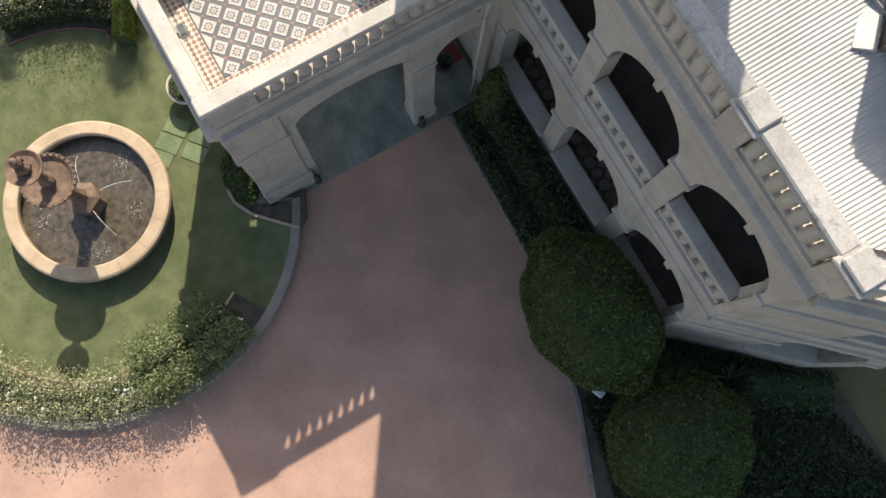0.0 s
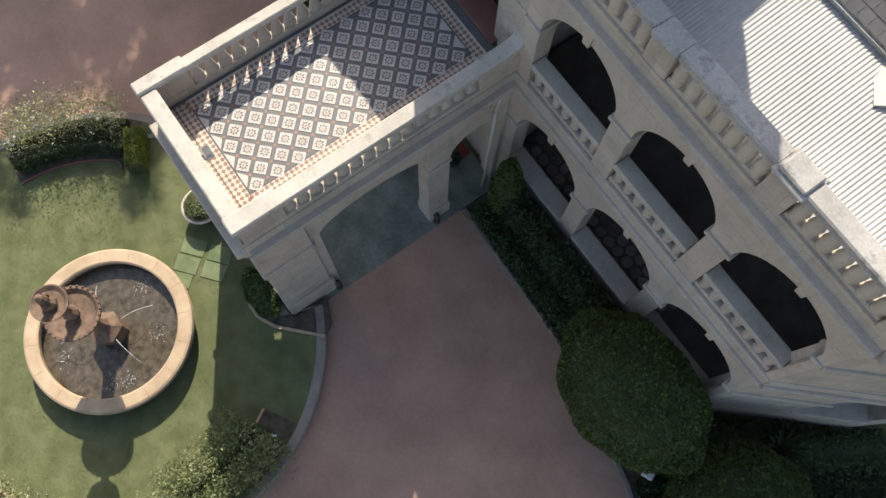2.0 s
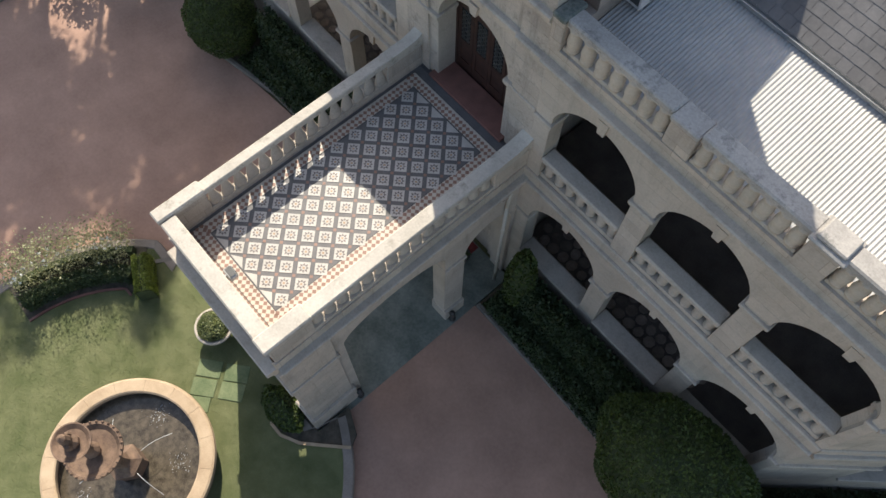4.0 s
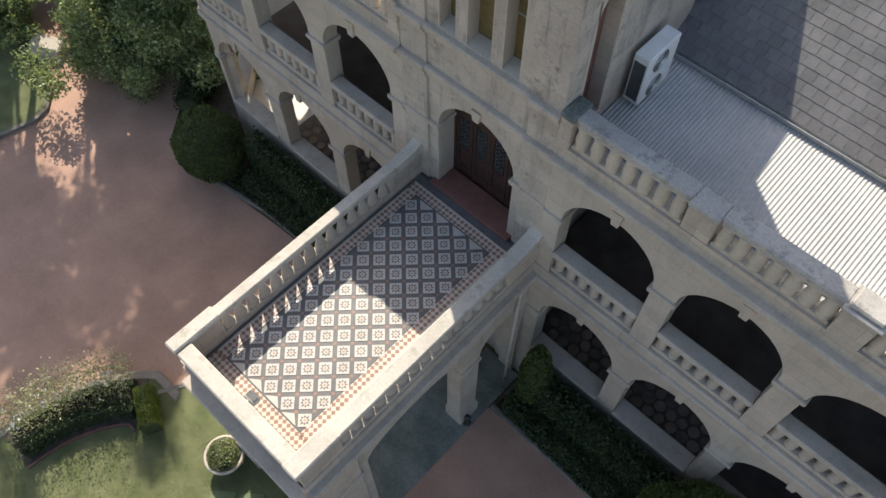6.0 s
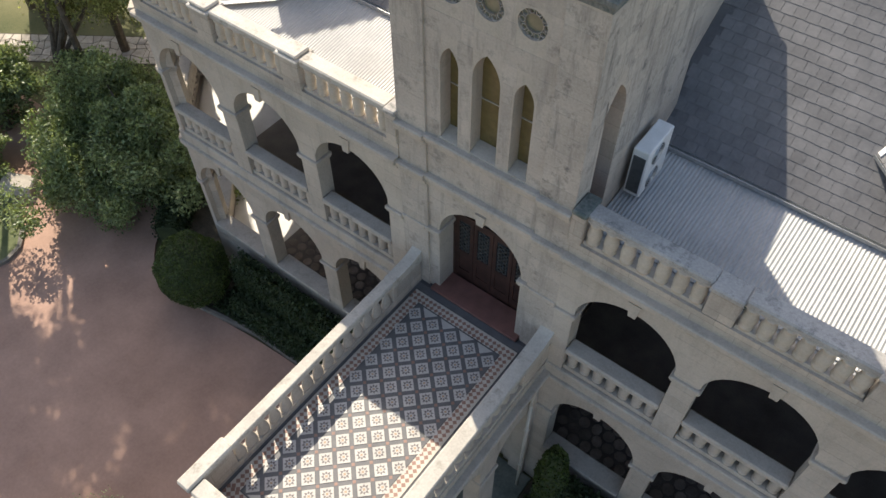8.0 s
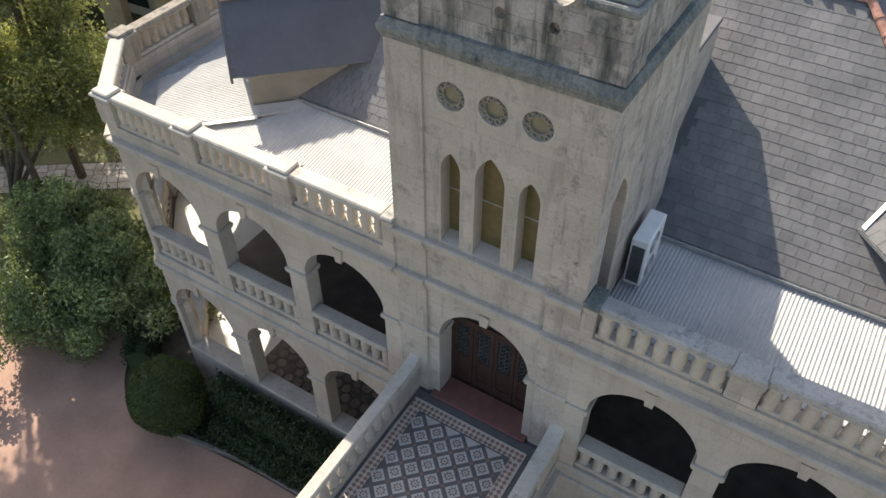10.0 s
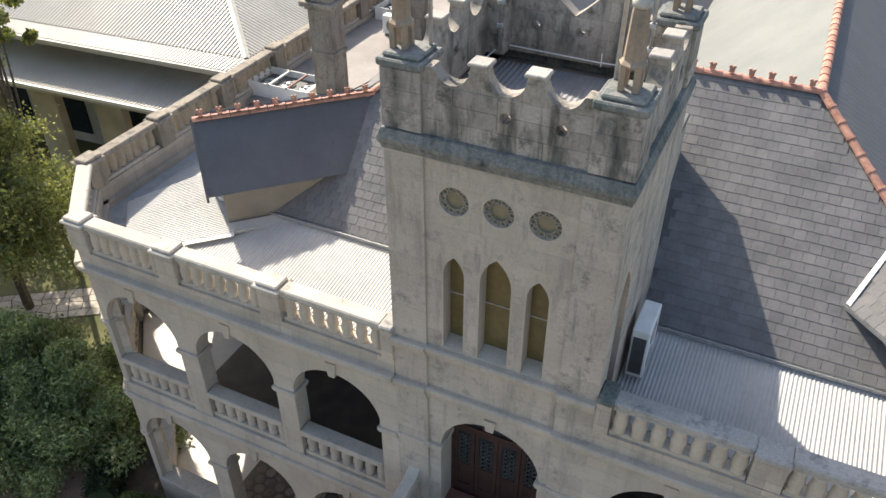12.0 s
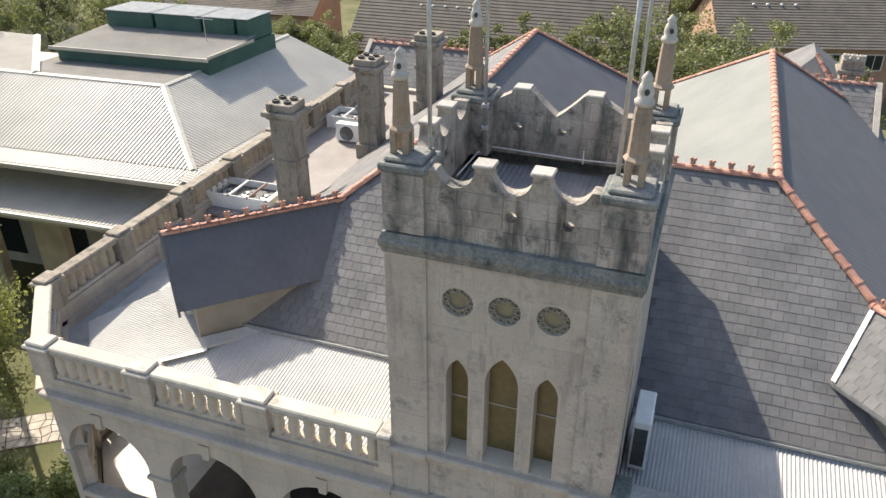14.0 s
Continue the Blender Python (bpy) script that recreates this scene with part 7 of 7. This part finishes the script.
top = A0 + U * 5 + V * 5 + Vector((0, 0, 5 * RISE))
bm = bmesh.new()
run(bm, [(-0.18, -0.02), (0.0, 0.06), (0.18, -0.02), (0.0, 0.03)], A0, top)
run(bm, [(-0.18, -0.02), (0.0, 0.06), (0.18, -0.02), (0.0, 0.03)], top, top + U * 19)
run(bm, [(-0.18, -0.02), (0.0, 0.06), (0.18, -0.02), (0.0, 0.03)], top, top + V * 11)
part("ridge_flashing", bm, CREAM_METAL, annex)
FM = Matrix((U, V, Vector((0, 0, 1)))).transposed().to_4x4()
FM = Matrix.Translation(A0) @ FM


def at(x, y, z):
    return FM @ Vector((x, y, z))


corrugated("roof_top", GREY_ROOF, at(5.0, 5.05, 1.93), U, V, 9.3, lambda s: 0.0, lambda s: 11.0, 0.20, 0.02, annex)
corrugated("roof_rear", GREY_ROOF, at(12.6, 5.05, 1.98), V, (U + Vector((0, 0, 0.02))).normalized(), 6.2, lambda s: s * 0.95, lambda s: 12.0, 0.20, 0.022, annex)
bm = bmesh.new()
run(bm, [(-0.2, -0.02), (0.0, 0.07), (0.2, -0.02), (0.0, 0.03)], at(12.6, 5.0, 2.06), at(18.3, 11.0, 2.20))
part("ridge_flashing", bm, CREAM_METAL, annex)
corrugated("roof_skirt", CREAM_ROOF, at(-0.6, 0.0, -0.03), U, (-V + Vector((0, 0, -0.16))).normalized(), 24.6, lambda s: 0.0, lambda s: 1.12, 0.20, 0.022, annex)
corrugated("roof_skirt", CREAM_ROOF, at(0.0, -1.1, -0.03), V, (-U + Vector((0, 0, -0.16))).normalized(), 17.0, lambda s: 0.0, lambda s: 0.62, 0.20, 0.022, annex)
for b in ((-0.7, 24, -1.16, -1.04, -0.52, -0.24), (-0.72, -0.60, -1.0, 16, -0.42, -0.16)):
    bm = bmesh.new()
    box(bm, *b, FM)
    part("fascia", bm, CREAM_PAINT, annex)
bm = bmesh.new()
box(bm, -0.72, 24, -1.28, -1.162, -0.34, -0.22, FM)
part("gutter", bm, CREAM_METAL, annex)
bm = bmesh.new()
box(bm, 0.3, 24, 0.4, 15.5, -6.8, -0.3, FM)
part("wall", bm, CREAM_PAINT, annex)
down = (-V + Vector((0, 0, -0.2))).normalized()
corrugated("veranda_roof", CREAM_ROOF, at(-0.3, 0.38, -1.36), U, down, 24.3, lambda s: 0.0, lambda s: 2.98, 0.20, 0.022, annex)
bm = bmesh.new()
box(bm, -0.35, 24, -2.65, -2.53, -2.28, -1.966, FM)
part("veranda_fascia", bm, CREAM_PAINT, annex)
bm = bmesh.new()
box(bm, -0.35, 24, -2.77, -2.652, -2.09, -1.945, FM)
part("veranda_gutter", bm, WHITE_METAL, annex)
for i in range(6):
    bm = bmesh.new()
    x = 1.4 + 4.0 * i
    box(bm, x, x + 1.6, -2.45, -2.0, -6.85, -2.0, FM, 0.03)
    part("pier", bm, PIER_RENDER, annex)
# dark glass sheets added for the deep shade between the piers
for i in range(5):
    wd = bmesh.new()
    x = 3.1 + 4.0 * i
    box(wd, x, x + 2.4, 0.33, 0.398, -6.2, -1.9, FM)
    part("window", wd, DARK_GLASS, annex)

clere = thing("clerestory", "dark green clerestory box with a pale ribbed roof on the annex", "roof lantern")
bm = bmesh.new()
box(bm, 4.4, 13.7, 7.7, 13.8, 1.6, 2.62, FM)
part("wall", bm, GREEN_PAINT, clere)
corrugated("roof", GREY_ROOF, at(4.2, 7.45, 2.66), U, (V + Vector((0, 0, 0.07))).normalized(), 9.7, lambda s: 0.0, lambda s: 4.3, 0.20, 0.022, clere)
for b in ((4.18, 13.92, 7.38, 7.46, 2.56, 2.74), (4.12, 4.2, 7.4, 11.4, 2.7, 2.85)):
    bm = bmesh.new()
    box(bm, *b, FM)
    part("roof_edge", bm, CREAM_PAINT, clere)
for i, (x0, x1) in enumerate(((10.6, 13.6), (7.5, 10.4), (5.4, 7.3), (4.45, 5.2))):
    t = thing("water_tank", "green metal roof tank with a pale ribbed lid", "tank", None, "green roof tanks")
    bm = bmesh.new()
    box(bm, x0, x1, 11.5, 13.7, 2.62, 3.85, FM, 0.05)
    part("body", bm, GREEN_PAINT, t)
    corrugated("lid", ZINC_OLD, at(x0 - 0.05, 11.4, 3.89), U, V, x1 - x0 + 0.1, lambda s: 0.0, lambda s: 2.45, 0.2, 0.02, t)
t = thing("antenna", "thin television aerial on the clerestory roof", "aerial", FM @ pose(6.3, 10.3, 2.85))
bm = bmesh.new()
rod(bm, (0, 0, 0), (0, 0, 1.3), 0.025, 6)
part("pole", bm, GREY_METAL, t)
bm = bmesh.new()
rod(bm, (-0.6, 0, 1.2), (0.6, 0, 1.2), 0.02, 6)
part("boom", bm, GREY_METAL, t)

# ---- houses beyond ----
def house(x, y, w, d, h, rise, rz, label, wall=PINK_BRICK, windows=4, vents=0):
    t = thing("house", label, "house", pose(x, y, -0.3, 0, 0, rz), "houses behind the garden")
    part("wall", boxes((-w, w, -d, d, 0, h)), wall, t)
    o = 0.6
    for s in (-1, 1):
        bm = bmesh.new()
        rows = 24
        last = None
        for r in range(rows):
            y0, y1 = s * (d + o) * (1 - r / rows), s * (d + o) * (1 - (r + 1) / rows)
            z0, z1 = h - 0.15 + (rise + 0.15) * r / rows, h - 0.15 + (rise + 0.15) * (r + 1) / rows
            if last is None:
                last = [bm.verts.new((xx, y0, z0)) for xx in (-w - o, w + o)]
            butt = [bm.verts.new((xx, y0, z0 + 0.06)) for xx in (-w - o, w + o)]
            head = [bm.verts.new((xx, y1, z1 + 0.02)) for xx in (-w - o, w + o)]
            bm.faces.new((last[0], last[1], butt[1], butt[0]))
            bm.faces.new((butt[0], butt[1], head[1], head[0]))
            last = head
        bmesh.ops.recalc_face_normals(bm, faces=bm.faces)
        part("roof", bm, BROWN_TILE, t)
    for s in (-1, 1):
        bm = bmesh.new()
        bm.faces.new([bm.verts.new(c) for c in ((s * w, -d, h), (s * w, d, h), (s * w, 0, h + rise))])
        part("gable", bm, wall, t)
    bm = bmesh.new()
    run(bm, [(-0.15, 0), (0, 0.1), (0.15, 0)], (-w - o, 0, h + rise), (w + o, 0, h + rise))
    part("ridge_cap", bm, BROWN_TILE, t)
    for i in range(windows):
        xx = -w + 2 * w * (i + 0.5) / windows
        wd = part("window", boxes((xx - 0.7, xx + 0.7, -d - 0.05, -d + 0.05, h - 1.9, h - 0.6)), WHITE_METAL, t)
        part("pane", boxes((xx - 0.62, xx - 0.03, -d - 0.06, -d - 0.045, h - 1.82, h - 0.68), (xx + 0.03, xx + 0.62, -d - 0.06, -d - 0.045, h - 1.82, h - 0.68)), DARK_GLASS, wd)
    for i in range(vents):
        bm = bmesh.new()
        lathe(bm, [(0.09, 0), (0.09, 0.35), (0.14, 0.36), (0.1, 0.45), (0, 0.47)], 8, (-w * 0.6 + i * 1.1, -d * 0.4, h + rise * 0.55))
        part("vent", bm, WHITE_METAL, t)


house(-15.2, 58, 12.6, 6.2, 2.9, 5.0, 2, "long brick house with a brown tiled roof", vents=5)
house(7.6, 62, 6.6, 5.5, 5.0, 3.6, 16, "pink brick house with a grey-brown tiled roof", vents=4)
house(-42, 58, 8.0, 4.5, 4.6, 2.2, 8, "pink brick house among the trees")
house(34, 55, 7, 4.5, 4.8, 2.5, -10, "brick house with a grey-brown tiled roof")


# rear wings with slated slopes, terracotta ridges and pale verges
def rear_wing(tag, x0, x1, y0, z0, y1, z1, verge):
    slope("wing_roof_front_" + tag, [(x0, y0, z0), (x1, y0, z0), (x1, y1, z1), (x0, y1, z1)], "slated slope of the rear wing")
    slope("wing_roof_back_" + tag, [(x1, 2 * y1 - y0, z0), (x0, 2 * y1 - y0, z0), (x0, y1, z1), (x1, y1, z1)], "far slated slope of the rear wing", keep=lambda q: False)
    ridge((x0, y1, z1), (x1, y1, z1), True)
    bm = bmesh.new()
    ins = 0.25
    for y, top in ((y0 + ins, z0 - 0.05), (2 * y1 - y0 - ins, z0 - 0.05)):
        box(bm, x0 + ins, x1 - ins, y - 0.15, y + 0.15, -0.2, top)
    for x in (x0 + ins, x1 - ins):
        box(bm, x - 0.14, x + 0.14, y0 + ins + 0.16, 2 * y1 - y0 - ins - 0.16, -0.2, z0 - 0.05)
    setting("wing_wall_" + tag, bm, SANDSTONE, "stone walls of the rear wing", "wall")
    bm = bmesh.new()
    run(bm, [(-0.10, -0.10), (0.10, -0.10), (0.10, 0.10), (-0.10, 0.10)], (verge, y0 - 0.05, z0), (verge, y1 + 0.02, z1 + 0.03))
    setting("wing_verge_" + tag, bm, SAND_CAP, "pale stone coping on the verge of the rear wing", "trim")


rear_wing("east", 5.4, 8.15, 20.6, 10.25, 22.45, 11.66, 8.2)
rear_wing("west", -12.4, -4.9, 20.35, 9.75, 22.6, 11.43, -12.45)
bm = bmesh.new()
a, b, c2, d2 = [bm.verts.new(q) for q in ((4.9, 23.7, 11.1), (7.3, 23.7, 11.1), (7.3, 27.5, 11.1), (4.9, 27.5, 11.1))]
e, f2 = bm.verts.new((6.1, 24.6, 12.05)), bm.verts.new((6.1, 26.6, 12.05))
for q in ((a, b, e), (b, c2, f2, e), (c2, d2, f2), (d2, a, e, f2), (d2, c2, b, a)):
    bm.faces.new(q)
setting("wing_hip", bm, SLATE, "small slated hip roof behind the wing", "roof")
ridge((6.7, 23.9, 11.3), (6.1, 24.6, 12.07))
chimney(7.30, 23.8, 10.0, 12.1, 0.34, 4)
pots = thing("chimney_pots", "row of pale clay chimney pots on the rear chimney", "chimney pot", pose(7.30, 23.8, 12.1))
for dx in (-0.28, 0.0, 0.28):
    bm = bmesh.new()
    lathe(bm, [(0.12, 0.0), (0.10, 0.25), (0.13, 0.27), (0.13, 0.33), (0.08, 0.33), (0.08, 0.1)], 10, (dx, -0.18, 0))
    part("pot", bm, PALE_STONE, pots)

rng0 = random.Random(5)
# last entry: tall tree added up-sun to dapple the annex roof
for i, (x, y, h, sp) in enumerate(((-6, 46, 7.5, 4.0), (-1, 44, 8.5, 4.5), (4, 46, 8.0, 4.0), (8.5, 44, 7.0, 3.6), (-16.5, 44, 6.6, 3.0), (-11.5, 44, 7.4, 2.4), (-25.5, 44, 6.0, 3.6), (-31, 50, 6.5, 3.4), (1.6, 42, 9.6, 4.4), (-33, 46, 6.5, 3.6),
                                  (-44, 44, 9.0, 5.0), (-52, 36, 10.0, 5.0), (-38, 62, 9.0, 5.0), (-2, 70, 9.0, 5.5), (18, 46, 6.0, 3.0), (25, 48, 8.0, 4.0), (-60, 50, 8.5, 6.0), (-70, 58, 9.0, 6.5), (-52, 56, 7.5, 5.0), (-80, 50, 9.0, 6.0), (-47.5, 28.5, 17.0, 4.5))):
    tree(x, y, h, sp, 60 + i, 15000, "leafy tree between the annex and the houses", LEAF_HAZED, 0.115, low=0.15, group="background trees")
bm = boxes((-60, 60, 90, 90.4, -0.4, 14))
setting("backdrop_hedge", bm, LEAF_OLIVE, "distant band of dark trees", "trees")

# ---- ashlar blocks, laid on the walls course by course ----
def ashlar(parent, m, x0, x1, z0, z1, holes, mat, row=0.37, width=0.78, y=0.0, seed=1, proud=0.0035):
    """Blocks a few millimetres proud of the wall plane y, in courses between z0 and z1; cut back to the edge of each hole."""
    rng = random.Random(seed)
    n = max(1, round((z1 - z0) / row))
    rh = (z1 - z0) / n
    for r in range(n):
        za, zb = z0 + r * rh, z0 + (r + 1) * rh
        spans = [(x0, x1)]
        for xs, lo, hi in holes:
            a, b = xs[0], xs[-1]
            hit = [a + (b - a) * k / 40 for k in range(41) if hi(a + (b - a) * k / 40) > za and lo(a + (b - a) * k / 40) < zb]
            if not hit:
                continue
            a, b = min(hit) - 0.03, max(hit) + 0.03
            spans = [q for s0, s1 in spans for q in ((s0, min(s1, a)), (max(s0, b), s1)) if q[1] - q[0] > 0.05]
        for s0, s1 in spans:
            k = max(1, round((s1 - s0) / width + rng.uniform(-0.25, 0.25)))
            cuts = [s0] + sorted(s0 + (s1 - s0) * (i + (0.25 if r % 2 else -0.12) + rng.uniform(-0.12, 0.12)) / k for i in range(1, k)) + [s1]
            for a, b in zip(cuts, cuts[1:]):
                if b - a < 0.06:
                    continue
                bm = bmesh.new()
                g = 0.0025
                p = proud * rng.uniform(0.6, 1.3)
                vs = [bm.verts.new(m @ Vector(c)) for c in ((a + g, y + 0.01, za + g), (b - g, y + 0.01, za + g), (b - g, y + 0.01, zb - g), (a + g, y + 0.01, zb - g),
                                                            (a + g + 0.003, y - p, za + g + 0.003), (b - g - 0.003, y - p, za + g + 0.003), (b - g - 0.003, y - p, zb - g - 0.003), (a + g + 0.003, y - p, zb - g - 0.003))]
                for f in ((4, 5, 6, 7), (0, 1, 5, 4), (1, 2, 6, 5), (2, 3, 7, 6), (3, 0, 4, 7)):
                    bm.faces.new([vs[i] for i in f])
                part("stone_block", bm, mat, parent)


ID = Matrix.Identity(4)
parts_of = {ob.name: ob for ob in tower.children}
front_wall, pil_w, pil_e = parts_of["front_wall"], parts_of["corner_pilaster"], parts_of["corner_pilaster.001"]
side_wall, battle = parts_of["side_wall"], parts_of["battlement"]
lan = [opening(c, r, 10.85, sp, "point", ri) for c, r, sp, ri in LANCETS]
rnd = [opening(c, r, 0, 13.99, "circle") for c, r in ROUNDS]
ashlar(front_wall, ID, -1.25, 1.25, 10.81, 14.66, lan + rnd, TOWER_BLOCK, y=fr, seed=2)
ashlar(front_wall, ID, -1.25, 1.25, 6.12, 9.44, [opening(0.04, 1.03, 6.04, 8.10, "round", 1.03)], TOWER_BLOCK, y=fr, seed=3)
ashlar(front_wall, ID, -1.25, 1.25, 9.75, 10.55, [], TOWER_BLOCK, y=fr, seed=4)
for ob, a, b, sd in ((pil_w, -TW, -1.25, 5), (pil_e, 1.25, TW, 6)):
    ashlar(ob, ID, a, b, 10.81, 14.66, [], STAINED_BLOCK if a > 0 else TOWER_BLOCK, seed=sd)
    ashlar(ob, ID, a, b, 9.75, 10.55, [], TOWER_BLOCK, seed=sd + 10)
    ashlar(ob, ID, a, b, 6.12, 9.44, [], TOWER_BLOCK, seed=sd + 20)
ashlar(side_wall, RIGHT, 0.0, TD, 11.1, 14.66, [opening(0.82, 0.36, 9.95, 12.30, "point", 0.70)], STAINED_BLOCK, seed=7)
for i, ob in ((0, battle), (1, parts_of["battlement.001"])):
    mm, length = along(CORN[i], CORN[(i + 1) % 4])
    ashlar(ob, mm, 0.66, length - 0.66, 15.07, 15.88, [opening(length / 2 + c, 0.085, 0, 15.585, "circle") for c in (0.015, 0.83)], OLD_BLOCK, row=0.30, width=0.62, y=0.06, seed=8 + i, proud=0.008)
    for a, b in ((0.0, 0.66), (length - 0.66, length)):
        ashlar(ob, mm, a, b, 15.08, 16.03, [], OLD_BLOCK, row=0.32, width=0.66, y=0.0, seed=11 + i, proud=0.008)
for key in ("front_east", "front_west"):
    wall, m, length, low_holes, up_holes = WALL_HOLES[key]
    ashlar(wall, m, 0.0, length, 5.95, 9.50, up_holes, BLOCK, seed=21)
    ashlar(wall, m, 0.0, length, -0.2, 5.30, low_holes, BLOCK, seed=22)
for key in ("east", "front"):
    wall, m, a, b, holes = PORCH_HOLES[key]
    if key == "east":
        a, b = 1.22, b
    else:
        a, b = 0.55, b - 0.1
    ashlar(wall, m, a, b, -0.2, 5.30, holes, BLOCK, seed=23)

# ---- crazy-paved path in the rough grass ----
path = thing("path", "pale crazy-paved garden path through the rough grass", "path", pose(-18.2, 7.95, -0.3, 0, 0, 215), kind="structure")
part("path_bed", boxes((0, 12.5, -0.95, 0.95, -0.05, 0.015)), SOIL, path)
rng = random.Random(77)
grid = {(i, j): (0.4 * i + rng.uniform(-0.13, 0.13), -0.9 + 0.45 * j + (rng.uniform(-0.13, 0.13) if 0 < j < 4 else 0)) for i in range(32) for j in range(5)}
for i in range(31):
    for j in range(4):
        c = [grid[i, j], grid[i + 1, j], grid[i + 1, j + 1], grid[i, j + 1]]
        mx, my = sum(p[0] for p in c) / 4, sum(p[1] for p in c) / 4
        bm = bmesh.new()
        lo = [bm.verts.new((mx + (x - mx) * 0.93, my + (y - my) * 0.93, 0.0)) for x, y in c]
        hi = [bm.verts.new((mx + (x - mx) * 0.90, my + (y - my) * 0.90, 0.03 + rng.uniform(0, 0.008))) for x, y in c]
        bm.faces.new(hi)
        for k in range(4):
            bm.faces.new((lo[k], lo[(k + 1) % 4], hi[(k + 1) % 4], hi[k]))
        part("paving_stone", bm, PATH_STONE, path)

# ---- rounded stones set in the floor of the lower veranda ----
COBBLE = surface("worn_floor_stone", (0.17, 0.135, 0.115), (0.30, 0.25, 0.215), 3, 20, 0.85, 0.3, obj_rand=0.3)
bm = bmesh.new()
edge = [bm.verts.new((0.165 * math.cos(2 * math.pi * i / 8), 0.165 * math.sin(2 * math.pi * i / 8), 0.0)) for i in range(8)]
crown = [bm.verts.new((0.14 * math.cos(2 * math.pi * i / 8), 0.14 * math.sin(2 * math.pi * i / 8), 0.022)) for i in range(8)]
for i in range(8):
    bm.faces.new((edge[i], edge[(i + 1) % 8], crown[(i + 1) % 8], crown[i]))
bm.faces.new(crown)
bmesh.ops.recalc_face_normals(bm, faces=bm.faces)
FLOOR_STONE = mesh_of(bm, "stone", COBBLE)
rng = random.Random(77)
for side, where in ((-1, "west"), (1, "east")):
    base = bpy.data.objects["veranda_floor_lower_%s_inner" % where]
    for row in range(9):
        for col in range(17):
            x = 2.25 + 0.35 * col + (0.175 if row % 2 else 0.0)
            if x < 7.95:
                share("stone", FLOOR_STONE, base, pose(side * x + rng.uniform(-0.02, 0.02), 0.62 + 0.31 * row + rng.uniform(-0.02, 0.02), Z_FLOOR1, 0, 0, rng.uniform(0, 360)) @ Matrix.Diagonal((rng.uniform(0.85, 1.08), rng.uniform(0.85, 1.08), 1, 1)))
